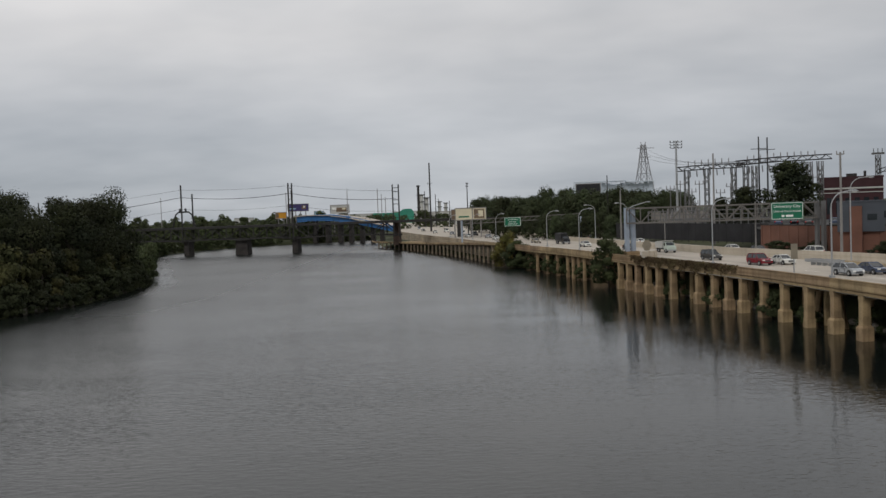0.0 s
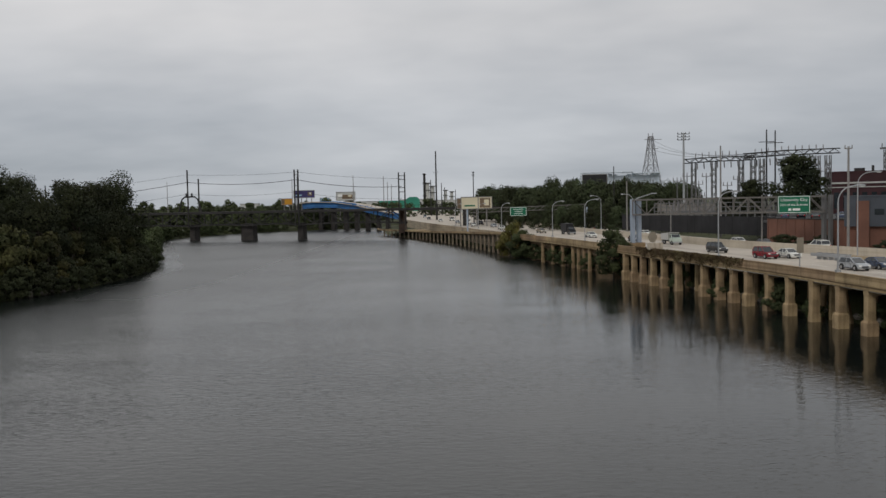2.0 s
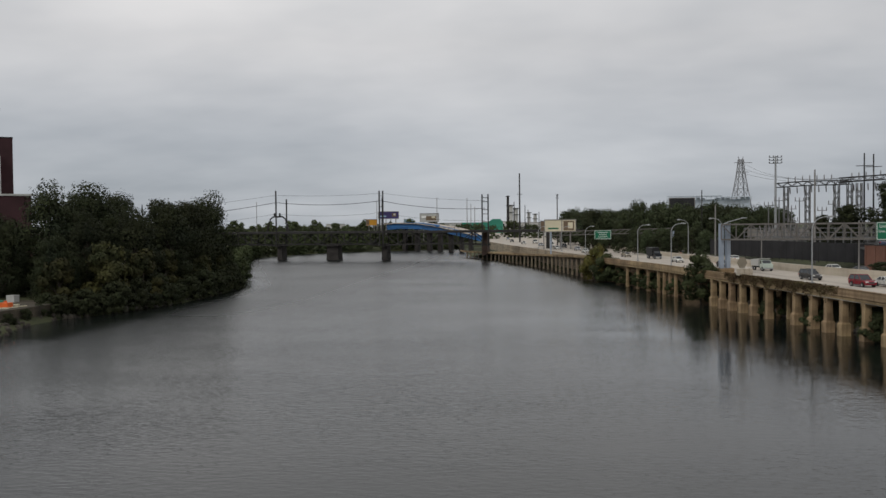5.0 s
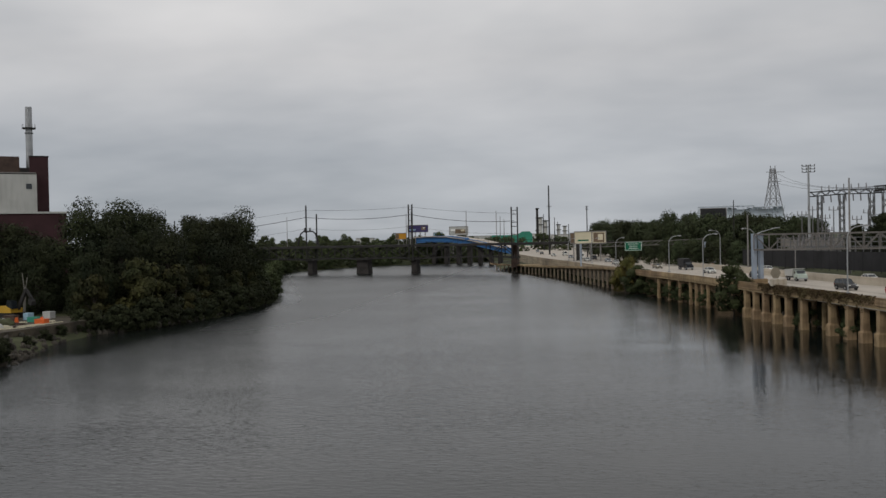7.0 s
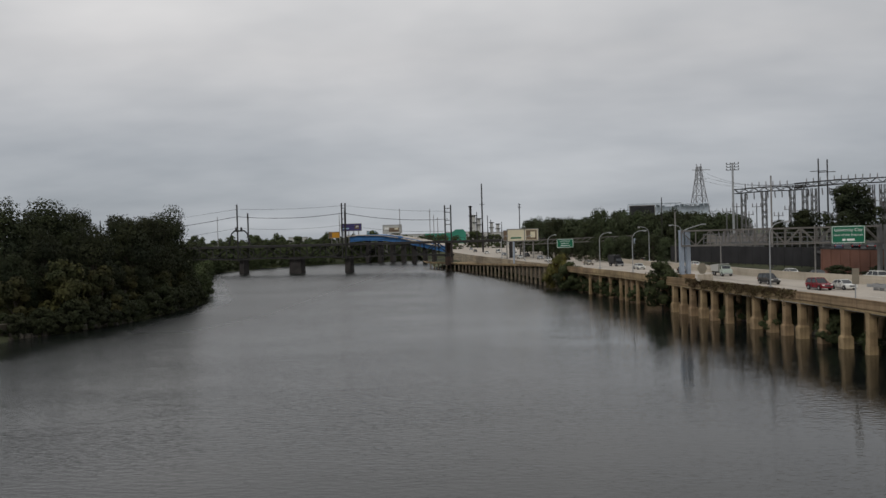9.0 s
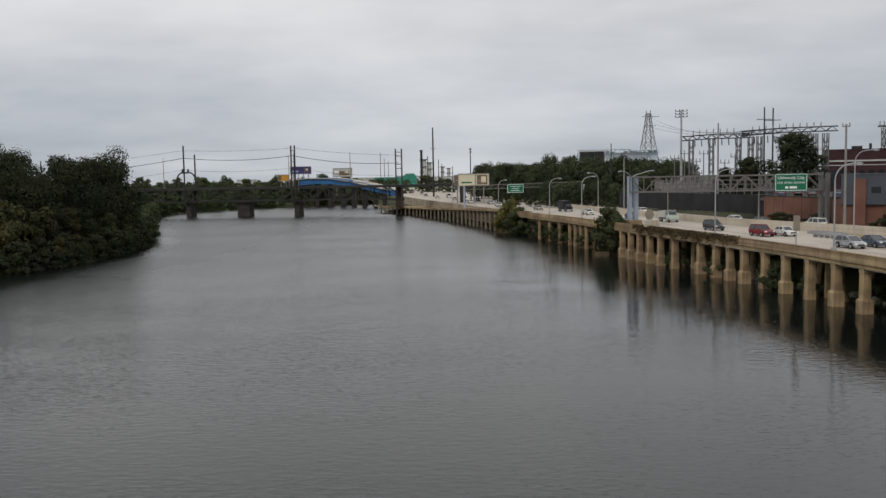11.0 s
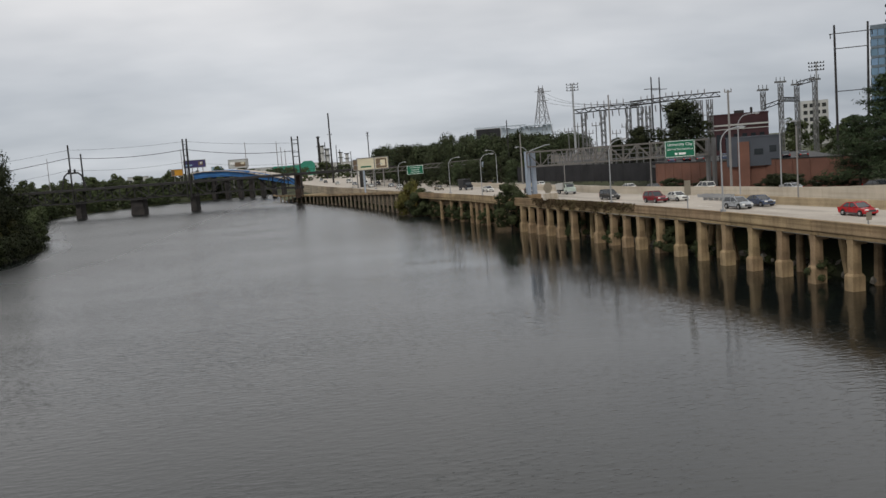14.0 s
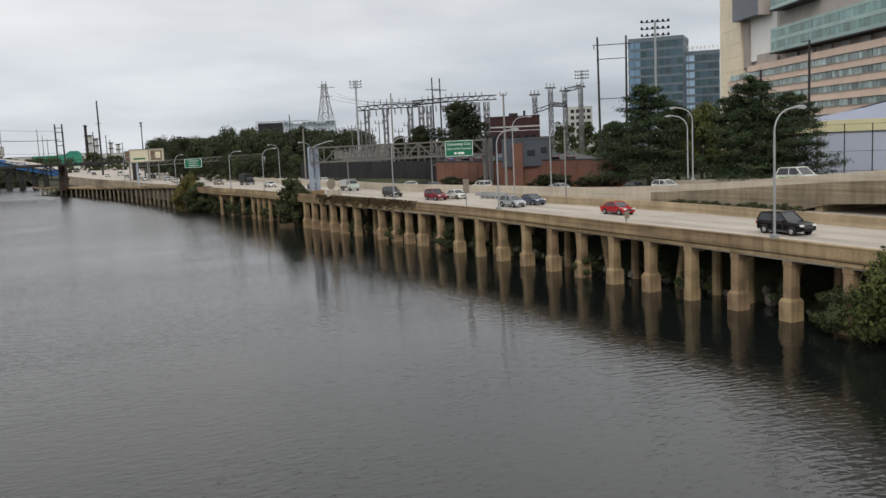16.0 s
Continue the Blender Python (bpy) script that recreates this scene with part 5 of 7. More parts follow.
# pale stadium stands behind the trees
# haze and extra brightness for the shaded panes are put into this colour
STAND = mat("pale_haze_steel", (0.60, 0.66, 0.72), 0.7, 0.1, 0.2, 0.0)
e = thing("stadium_stand", *polar(11.05, 400)[:2], 5, -11, "pale blue-grey steel and glass stadium stand above the trees", "stand")
plate(e, "seating", -17.5, 17.5, 0, 14.2, 0, 8, STAND)
for k in range(18):
    x = -17.5 + k * 2.06
    bm = bmesh.new()
    beam(bm, (x, 0, 14.1), (x + 0.5, -1.2, 19.4), 0.16)
    part("roof_strut", bm, STAND, e)
    if k < 17:
        plate(e, "screen_pane", x + 0.12, x + 1.94, 14.4, 18.3 + 0.5 * math.sin(k * 1.3), 1.2, 1.3, STAND)
# pale plate added to cover the shaded gaps behind the panes
plate(e, "rear_wall", -17.5, 17.5, 14.2, 17.8, 2.0, 2.3, STAND)
plate(e, "roof_edge", -17.0, 6, 19.2, 19.55, -2, 5, STAND)
plate(e, "roof_edge", 6.2, 17.5, 18.6, 18.9, -2, 5, STAND)

# apartment block far off
e = thing("apartment_block", *polar(29.6, 480)[:2], 5, -20, "distant pale apartment block with window rows", "building")
plate(e, "wall", -9, 3.4, 0, 22, 0, 10, PALEPANEL)
for f in range(5):
    for c in range(4):
        plate(e, "window", -8.2 + c * 2.9, -6.3 + c * 2.9, 5 + f * 3.4, 6.9 + f * 3.4, -0.06, 0.1, GLASS)


# ---------------------------------------------------------------- street furniture of the expressway
def make_lamp(x, y, z, height, reach, rz, label="tall grey street lamp with a curved arm", group="expressway lamps", twin=False):
    """A curved-arm street lamp; the arm points along local x."""
    e = thing("street_lamp", x, y, z, rz, label, "street lamp", group)
    bm = bmesh.new()
    box(bm, (0, 0, 0.12), (0.42, 0.42, 0.24))
    part("base_plate", bm, GALV, e)
    for k, (dx, h) in enumerate([(0, height)] + ([(0.55, height - 0.9)] if twin else [])):
        bm = bmesh.new()
        bend = min(1.5, reach * 0.75)
        rod(bm, (dx, 0, 0.2), (dx, 0, h - bend), 0.095, 0.07, 8)
        pts = [(dx + bend * (1 - math.cos(a)) , 0, h - bend + bend * math.sin(a)) for a in np.linspace(0, math.pi / 2 * 0.92, 7)]
        pts.append((dx + reach - 0.4, 0, h + 0.06))
        pipe(bm, pts, 0.055, 7)
        part("pole", bm, GALV, e)
        bm = bmesh.new()
        prism(bm, [(dx + reach - 0.5, h), (dx + reach + 0.35, h - 0.02), (dx + reach + 0.45, h + 0.06), (dx + reach + 0.1, h + 0.2), (dx + reach - 0.5, h + 0.13)], -0.17, 0.17)
        head = part("lamp_head", bm, GALV, e)
        bm = bmesh.new()
        box(bm, (dx + reach + 0.1, 0, h - 0.04), (0.4, 0.22, 0.06))
        part("lens", bm, WHITE, head)
    return e


for y, h in ((47.0, 8.5), (84.3, 8.2), (109.5, 8.0), (161.5, 7.6), (186, 7.4), (11, 8.5)):
    turn = math.degrees(math.atan2(edge(y + 3) - edge(y - 3), 6))
    make_lamp(max(edge(y) + 0.15, road_in(y) - 0.2), y, top_z(y) if y < 160 else road_z(y) + 0.6, h, 2.3, -turn)
for y, h in ((108, 8.2), (186, 8.0), (210, 8.0)):
    make_lamp(upper_line(y), y, upper_top(y), h, 2.2, 180 if y > 150 else 10)
for y in (225, 250, 285):
    make_lamp(road_in(y), y, road_z(y) + 0.8, 7.0, 2.0, 20)
p = polar(36.1, 106)
make_lamp(p.x, p.y, 7.0, 8.3, 2.1, 180 - 36, "twin curved-arm street lamps beside the ramp", twin=True)


p = polar(24.9, 125)
make_lamp(p.x, p.y, 4.4, 11.2, 2.6, 0, "tall grey street lamp with a curved arm beyond the wall")


def make_pole(bearing, reach, z0, z1, r, label, name="utility_pole", material=None, arms=()):
    p = polar(bearing, reach)
    e = thing(name, p.x, p.y, z0, -bearing, label, "pole")
    bm = bmesh.new()
    rod(bm, (0, 0, -0.3), (0, 0, z1 - z0), r, r * 0.65, 8)
    part("shaft", bm, material or DARKSTEEL, e)
    for z, w in arms:
        bm = bmesh.new()
        beam(bm, (-w / 2, 0, z - z0), (w / 2, 0, z - z0), 0.16, 0.16)
        for s in (-0.45, 0.45):
            rod(bm, (s * w, 0, z - z0), (s * w, 0, z - z0 + 0.5), 0.09, 0.06, 6)
        part("crossarm", bm, material or DARKSTEEL, e)
    return e


GREYPOLE = mat("grey_pole", (0.22, 0.21, 0.20), 0.7, 0.15, 0.5, 0.05)
make_pole(24.4, 138, 4.4, 19.6, 0.2, "tall grey pole with a small bracket at its top", material=GREYPOLE, arms=((19.3, 1.0),))
make_pole(28.2, 117, 4.8, 13.5, 0.10, "thin grey pole beside the wall", material=GREYPOLE)
make_pole(17.2, 190, 4.8, 23.2, 0.22, "tall dark wooden pole", material=GREYPOLE)
make_pole(19.6, 150, 4.8, 13.0, 0.13, "thin pole in front of the fence", material=GREYPOLE)
make_pole(14.2, 165, 4.8, 11.2, 0.10, "thin pole in front of the fence", material=GREYPOLE)
make_pole(11.5, 215, 4.8, 17.0, 0.2, "white pole at the tree edge", material=GREYPOLE)
make_pole(10.7, 300, 4.8, 23.5, 0.22, "dark pole above the tree tops")
make_pole(-0.69, 420, 4.0, 37.0, 0.45, "tall dark lattice mast on the skyline", "mast", arms=((27, 2.2),))
make_pole(0.0 - 0.35, 520, 4.0, 24, 0.3, "thin dark mast on the skyline", "mast")
make_pole(-1.05, 520, 4.0, 26, 0.35, "thin dark mast on the skyline", "mast")
make_pole(-0.15, 560, 4.0, 22, 0.3, "thin dark mast on the skyline", "mast")
make_pole(0.55, 600, 4.0, 21, 0.3, "thin dark mast on the skyline", "mast")
make_pole(1.72, 330, 5.0, 24.0, 0.24, "dark mast leaning over the billboard", "mast", arms=((22.5, 0.9), (23.5, 0.8)))
make_pole(-6.05, 480, 3.0, 28.0, 0.25, "thin grey pole behind the railway bridge", "mast", material=GREYPOLE)
make_pole(-4.1, 600, 3.0, 31.0, 0.3, "thin grey pole on the skyline", "mast", material=GREYPOLE)
make_pole(-3.85, 640, 3.0, 28.0, 0.3, "thin grey pole on the skyline", "mast", material=GREYPOLE)
make_pole(-3.6, 640, 3.0, 26.0, 0.3, "thin grey pole on the skyline", "mast", material=GREYPOLE)
make_pole(-17.6, 480, 3.0, 26.0, 0.2, "thin grey pole on the far shore", "mast", material=GREYPOLE)
make_pole(-22.9, 190, 2.0, 17.6, 0.16, "dark pole rising behind the bank trees", "mast")
make_pole(-24.5, 200, 2.0, 18.0, 0.16, "dark pole rising behind the bank trees", "mast")
make_pole(-9.95, 470, 3.0, 26.5, 0.22, "thin grey pole behind the billboard", "mast", material=GREYPOLE)

# masts of the railway line: single post, twin post, portal; cables between them
def rail_mast(name, t, side, z1, label, twin=0.0, arms=()):
    p = rail_x(t) + Vector((0.1644, 0.9864, 0)) * side
    e = thing(name, p.x, p.y, RAIL_Z - 6.0, ang, label, "mast", "railway masts")
    h = z1 - RAIL_Z + 6.0
    for dx in ((0,) if not twin else (-twin / 2, twin / 2)):
        bm = bmesh.new()
        beam(bm, (dx, 0, 0), (dx, 0, h), 0.42, 0.42)
        part("post", bm, DARKSTEEL, e)
    for z, w in arms:
        bm = bmesh.new()
        beam(bm, (-w / 2, 0, z - RAIL_Z + 6), (w / 2, 0, z - RAIL_Z + 6), 0.22, 0.22)
        part("crossbar", bm, DARKSTEEL, e)
    return e


rail_mast("railway_mast", -0.6, -3.6, 26.8, "dark steel mast on the railway bridge pier", arms=((16.5, 1.8),))
rail_mast("railway_mast", 0.4, 3.6, 23.6, "pale lattice mast on the railway bridge")
rail_mast("railway_mast", 42.0, -3.6, 25.9, "twin dark steel mast on the railway bridge pier", 1.4, ((24, 1.4), (20, 1.4), (17, 1.6)))
rail_mast("railway_mast", 40.0, 3.6, 23.5, "thin steel mast on the railway bridge")
rail_mast("railway_mast", 81.5, -3.6, 23.8, "dark steel portal mast at the end of the railway bridge", 2.2, ((22.6, 2.2), (21.2, 2.2), (18.3, 2.2), (16.8, 2.2)))
# signal bridge with a rounded frame beside the first mast
e = thing("signal_frame", *rail_x(-1.6)[:2], RAIL_Z, ang, "dark arched signal frame over the railway track", "signal frame")
bm = bmesh.new()
pipe(bm, [(-4.6, 0, 0), (-3.2, 0, 4.8), (-2.0, 0, 5.8), (2.0, 0, 5.8), (3.2, 0, 4.8), (4.6, 0, 0)], 0.3, 6)
part("frame", bm, DARKSTEEL, e)
for dx in (-1.2, 1.0):
    bm = bmesh.new()
    box(bm, (dx, -0.3, 6.5), (0.6, 0.4, 1.3))
    part("signal_head", bm, BLACK, e)


def cable(a, b, sag, r=0.07, n=14, label="dark sagging overhead cable", group="overhead cables"):
    bm = bmesh.new()
    a, b = Vector(a), Vector(b)
    pipe(bm, [a.lerp(b, i / n) - Vector((0, 0, sag * 4 * (i / n) * (1 - i / n))) for i in range(n + 1)], r, 4)
    return tagged(ob_from("overhead_cable", bm, DARKSTEEL), label, "cable", group)


q = [rail_x(t) + Vector((0.1644, 0.9864, 0)) * -3.6 for t in (-75, -0.6, 42.0, 81.5, 150)]
for z0, sag, r in ((22.2, 1.2, 0.09), (25.0, 0.6, 0.04), (17.8, 1.0, 0.04)):
    for i in range(3):
        za = z0 if 0 < i else z0 - 6.5
        zb = z0 if i < 2 else z0 - 3.4
        za = zb + 3.4 if i == 2 else (za if i < 3 else z0 - 3.4)
        cable(q[i] + Vector((0, 0, za)), q[i + 1] + Vector((0, 0, zb)), sag, r)

for dz, k in ((0.0, 3), (-0.6, 5), (-1.2, 7)):
    cable(polar(13.2, 450, 41.0 + dz * 4), tops[k] + Vector((0, 0, 1.6)), 3.0, 0.05, 16, "thin high-voltage line running down to the substation", "high-voltage lines")

# overhead sign gantry
GL, GR = Vector((30.3, 144.4, 0)), Vector((58.9, 138.2, 0))
gantry = thing("sign_gantry", label="grey steel sign gantry with a lattice truss over the expressway", category="sign gantry")
for i, dx in enumerate((0.0, 1.5)):
    bm = bmesh.new()
    box(bm, (GL.x + dx * 0.8, GL.y + dx * 0.6, 8.95), (0.62, 0.62, 7.6), 20)
    part("support_post", bm, GANTRY, gantry, "blue-grey gantry post")
bm = bmesh.new()
box(bm, (GL.x + 0.6, GL.y + 0.4, 5.1), (2.6, 1.5, 1.0), 20)
part("footing", bm, CONCRETE, gantry)
for dx in (0.0, 1.6):
    bm = bmesh.new()
    box(bm, (GR.x + dx * 0.55, GR.y - dx * 0.2, 8.5), (0.55, 0.55, 8.6), 20)
    part("support_post", bm, SUBSTEEL, gantry)
un = (GR - GL).normalized()
sd = Vector((-un.y, un.x, 0))
ZB, ZT = 10.2, 12.6
N = 13
L = (GR - GL).length
for side, z in ((-0.8, ZB), (-0.8, ZT), (0.8, ZB), (0.8, ZT)):
    bm = bmesh.new()
    beam(bm, GL + sd * side + Vector((0, 0, z)), GR + sd * side + Vector((0, 0, z)), 0.24, 0.24)
    part("chord", bm, TRUSS, gantry)
for i in range(N):
    a, b = GL + un * (L * i / N), GL + un * (L * (i + 1) / N)
    bm = bmesh.new()
    for side in (-0.8, 0.8):
        beam(bm, a + sd * side + Vector((0, 0, ZB)), a + sd * side + Vector((0, 0, ZT)), 0.13)
        u0, u1 = (ZB, ZT) if i % 2 else (ZT, ZB)
        beam(bm, a + sd * side + Vector((0, 0, u0)), b + sd * side + Vector((0, 0, u1)), 0.13)
    beam(bm, a - sd * 0.8 + Vector((0, 0, ZB)), b + sd * 0.8 + Vector((0, 0, ZB)), 0.1)
    beam(bm, a - sd * 0.8 + Vector((0, 0, ZT)), b + sd * 0.8 + Vector((0, 0, ZT)), 0.1)
    part("lattice_bay", bm, TRUSS, gantry)
for y in (0.9,):
    bm = bmesh.new()
    pts = [GL + Vector((0.2, 0, 12.6)), GL + Vector((1.2, 0.3, 13.0)), GL + Vector((3.4, 0.6, 13.6))]
    pipe(bm, pts, 0.07, 6)
    box(bm, GL + Vector((3.7, 0.65, 13.62)), (0.8, 0.3, 0.16))
    part("gantry_lamp", bm, GALV, gantry)


def lettering(text, size, at, material, parent):
    """Raised letters in the built-in font, as a mesh."""
    cu = bpy.data.curves.new("letters", "FONT")
    cu.body, cu.size, cu.align_x, cu.align_y, cu.extrude = text, size, "CENTER", "CENTER", 0.006
    tmp = new("letters_source", cu)
    bpy.context.view_layer.update()
    me = bpy.data.meshes.new_from_object(tmp.evaluated_get(bpy.context.evaluated_depsgraph_get()))
    bpy.data.objects.remove(tmp)
    me.materials.clear()
    me.materials.append(material)
    o = new("lettering", me)
    o.parent = parent
    o.matrix_basis = pose(*at, 90, 0, 0)
    return o


def panel_sign(name, x, y, z, w, h, rz, label, face=None, depth=0.12, border=True):
    e = thing(name, x, y, z, rz, label, "road sign")
    bm = bmesh.new()
    box(bm, (0, 0, 0), (w, depth, h))
    bmesh.ops.bevel(bm, geom=bm.edges[:], offset=0.03, segments=1, affect="EDGES")
    part("panel", bm, face or GREEN, e)
    if border:
        bm = bmesh.new()
        t, yy = 0.09, -depth / 2 - 0.006
        for s in (-1, 1):
            box(bm, (0, yy, s * (h / 2 - 0.12)), (w - 0.24, 0.012, t))
            box(bm, (s * (w / 2 - 0.12), yy, 0), (t, 0.012, h - 0.24 - t))
        part("border", bm, WHITE, e, "white border line")
    return e


sp = polar(21.42, 147.9)
guide = panel_sign("guide_sign", sp.x, sp.y, 11.4, 5.7, 3.25, -14, "green highway guide sign with white lettering on the gantry")
guide["label"] = "green highway guide sign with white lettering on the gantry"
lettering("University City", 0.78, (0, -0.075, 0.85), WHITE, guide)
lettering("Univ of the Sciences", 0.60, (0, -0.075, -0.05), WHITE, guide)
bm = bmesh.new()
for k, w in enumerate((0.5, 1.3)):
    box(bm, (-0.75 + k * 1.15, -0.075, -0.95), (w, 0.012, 0.4))
part("text_bar", bm, WHITE, guide, "unreadable white text line")
for dx in (-1.8, 0, 1.8):
    bm = bmesh.new()
    beam(bm, (dx, 0.2, -1.7), (dx, 0.2, 1.9), 0.14)
    beam(bm, (dx, 0.2, 1.3), (dx, 1.3, 1.3), 0.1)
    beam(bm, (dx, 0.2, -0.9), (dx, 1.3, -0.9), 0.1)
    part("bracket", bm, TRUSS, guide)
guide.matrix_basis = guide.matrix_basis @ Matrix.Scale(0.83, 4)
sp = polar(4.6, 252)
far_sign = panel_sign("guide_sign", sp.x, sp.y, 9.75, 4.7, 2.5, 0, "distant green highway sign on a gantry")
bm = bmesh.new()
for k, w in enumerate((2.9, 2.2, 2.6)):
    box(bm, (0, -0.075, 0.6 - k * 0.6), (w, 0.012, 0.11))
part("text_bar", bm, WHITE, far_sign, "unreadable white text line")
far_gantry = thing("sign_gantry", label="distant grey gantry across the expressway", category="sign gantry")
a, b = polar(1.3, 253, 9.6), polar(9.0, 253.5, 10.3)
bm = bmesh.new()
for z in (0, 1.1):
    beam(bm, a + Vector((0, 0.6, z)), b + Vector((0, 0.6, z)), 0.2)
for i in range(20):
    u, v = a.lerp(b, i / 20) + Vector((0, 0.6, 0)), a.lerp(b, (i + 1) / 20) + Vector((0, 0.6, 1.1))
    beam(bm, u, v, 0.12)
part("lattice", bm, TRUSS, far_gantry)
for p in (a, b):
    bm = bmesh.new()
    box(bm, (p.x, p.y + 0.6, 7.4), (0.45, 0.45, 6.4))
    part("support_post", bm, GANTRY, far_gantry)

# small signs on the river parapet, seen from behind
TAN = mat("sign_back", (0.24, 0.21, 0.16), 0.6, 0.15, 1.0, 0.0, metal=0.2)
for y, z, w, h, d in ((128.5, 7.2, 1.5, 1.5, 45), (91.5, 7.7, 0.75, 1.6, 0), (63.0, 6.1, 0.5, 0.6, 0)):
    e = thing("roadside_sign", edge(y) + 0.2, y, top_z(y), 10, "weathered roadside sign on a post by the parapet", "road sign")
    bm = bmesh.new()
    beam(bm, (0, 0, -0.6), (0, 0, z - top_z(y) + h * 0.4), 0.09)
    part("post", bm, GALV, e)
    bm = bmesh.new()
    zc = z - top_z(y)
    if d:
        prism(bm, [(-w / 2, zc), (-w / 4, zc - h / 2), (w / 4, zc - h / 2), (w / 2, zc), (w / 4, zc + h / 2), (-w / 4, zc + h / 2)], -0.1, -0.06)
    else:
        box(bm, (0, -0.08, zc), (w, 0.04, h))
    part("plate", bm, TAN, e)
bm = bmesh.new()
box(bm, (edge(128.3) + 0.5, 128.3, 5.9), (2.2, 0.5, 0.9), 10)
for k in range(3):
    box(bm, (edge(128.3) - 0.4 + k * 0.8, 128.0, 5.9), (0.08, 0.6, 1.0), 10)
tagged(ob_from("equipment_box", bm, PALEWALL), "pale concrete box behind the parapet", "box")

# crash cushion at the nose of the median
e = thing("crash_cushion", 48.2, 111, road_z(111), math.degrees(math.atan2(-6.2, 1.9)), "grey steel crash cushion at the barrier's nose", "crash cushion")
for k in range(6):
    for s in (-0.42, 0.42):
        bm = bmesh.new()
        loft(bm, [[(x, s - 0.03, 0.41), (x, s + 0.05 * (1 if s > 0 else -1), 0.5), (x, s, 0.62), (x, s + 0.05 * (1 if s > 0 else -1), 0.74), (x, s - 0.03, 0.83), (x, s - 0.04, 0.62)] for x in (-3.15 + k * 1.05, -2.05 + k * 1.05)], close=True)
        part("side_rail", bm, GALV, e)
    bm = bmesh.new()
    box(bm, (-2.1 + k * 1.05, 0, 0.45), (0.08, 0.75, 0.85))
    part("diaphragm", bm, GALV, e)

# fence along the substation, with dark screening
fence = thing("fence", label="tall dark screened fence along the expressway", category="fence")
SCREEN = mat("dark_screen", (0.018, 0.018, 0.020), 0.9, 0.4, 0.3, 0.1, fine=6)
fa, fb = polar(11.2, 222, 5.0), polar(20.4, 172, 5.0)
NB = 22
for k in range(NB):
    a, b = fa.lerp(fb, k / NB), fa.lerp(fb, (k + 1) / NB)
    bm = bmesh.new()
    rod(bm, a, a + Vector((0, 0, 4.3)), 0.07, 0.07, 6)
    part("fence_post", bm, SCREEN, fence)
    bm = bmesh.new()
    beam(bm, a + Vector((0, 0.05, 2.1)), b + Vector((0, 0.05, 2.1)), 0.06, 3.6)
    part("screen_panel", bm, SCREEN, fence)
    bm = bmesh.new()
    beam(bm, a + Vector((0, 0, 4.2)), b + Vector((0, 0, 4.2)), 0.07)
    part("top_rail", bm, SCREEN, fence)


# ---------------------------------------------------------------- billboards, blue bridge, skyline
def billboard(b, d, z0, z1, w, face, label, legs=3, tilt=0, art=()):
    p = polar(b, d)
    e = thing("billboard", p.x, p.y, 4.0, -b + tilt, label, "billboard")
    bm = bmesh.new()
    box(bm, (0, 0, (z0 + z1) / 2 - 4), (w, 0.6, z1 - z0))
    part("panel", bm, face, e)
    bm = bmesh.new()
    t = 0.25
    for s in (-1, 1):
        box(bm, (s * (w / 2 + t / 2), -0.05, (z0 + z1) / 2 - 4), (t, 0.8, z1 - z0 + 2 * t))
        box(bm, (0, -0.05, (z1 + t / 2 if s > 0 else z0 - t / 2) - 4), (w, 0.8, t))
    part("frame", bm, GREYPOLE, e)
    for k in range(legs):
        bm = bmesh.new()
        x = (k + 0.5) / legs * w - w / 2
        rod(bm, (x, 0.4, -1), (x, 0.4, z1 - 4.2), 0.22, 0.22, 6)
        part("leg", bm, GREYPOLE, e)
    for k, (x, z, aw, ah, m) in enumerate(art):
        bm = bmesh.new()
        box(bm, (x, -0.31 - 0.012 * k, z - 4), (aw, 0.03, ah))
        part("printed_area", bm, m, e)
    return e


PURPLE = mat("billboard_purple", (0.05, 0.04, 0.14), 0.5, 0.2, 0.2, 0.0)
ORANGE = mat("billboard_orange", (0.55, 0.26, 0.02), 0.5, 0.12, 0.2, 0.0)
CREAM = mat("billboard_cream", (0.60, 0.55, 0.40), 0.6, 0.08, 0.3, 0.0)
BROWNISH = mat("billboard_brown", (0.16, 0.11, 0.07), 0.6, 0.2, 0.4, 0.0)
PALEBLUE = mat("pale_blue_sheet", (0.30, 0.45, 0.55), 0.6, 0.1, 0.2, 0.0)
billboard(-9.2, 480, 16.8, 20.4, 10.8, PURPLE, "dark purple billboard on tall legs", 4, 8, ((3.0, 18.7, 2.4, 2.0, BROWNISH), (3.2, 18.9, 1.1, 0.9, WHITE), (-3, 18.0, 3.4, 0.7, PALEBLUE)))
billboard(-10.3, 482, 13.2, 16.2, 5.6, ORANGE, "small orange billboard with a dark end", 2, 0, ((-2.0, 14.7, 1.6, 2.6, BROWNISH),))
billboard(-6.55, 500, 15.0, 19.4, 10.5, PALEPANEL, "pale weathered billboard on legs", 3, -14, ((1.0, 16.8, 6.0, 2.4, BROWNISH), (2.4, 17.4, 2.0, 1.0, CREAM), (-3.2, 17.6, 2.6, 1.4, WHITE)))
billboard(1.9, 300, 10.4, 14.2, 10.2, CREAM, "cream double billboard with brown pictures", 3, 0, ((2.9, 12.3, 3.6, 3.2, BROWNISH), (3.4, 12.4, 1.6, 2.0, CREAM), (-2.3, 11.4, 3.6, 0.5, GREEN), (0.6, 12.3, 0.35, 3.8, GREYPOLE)))
billboard(0.85, 302, 10.6, 13.8, 1.9, BROWNISH, "dark narrow side of a billboard", 1)
billboard(9.5, 350, 18.4, 22.2, 9.2, BLACK, "black scoreboard seen from behind above the trees", 3)
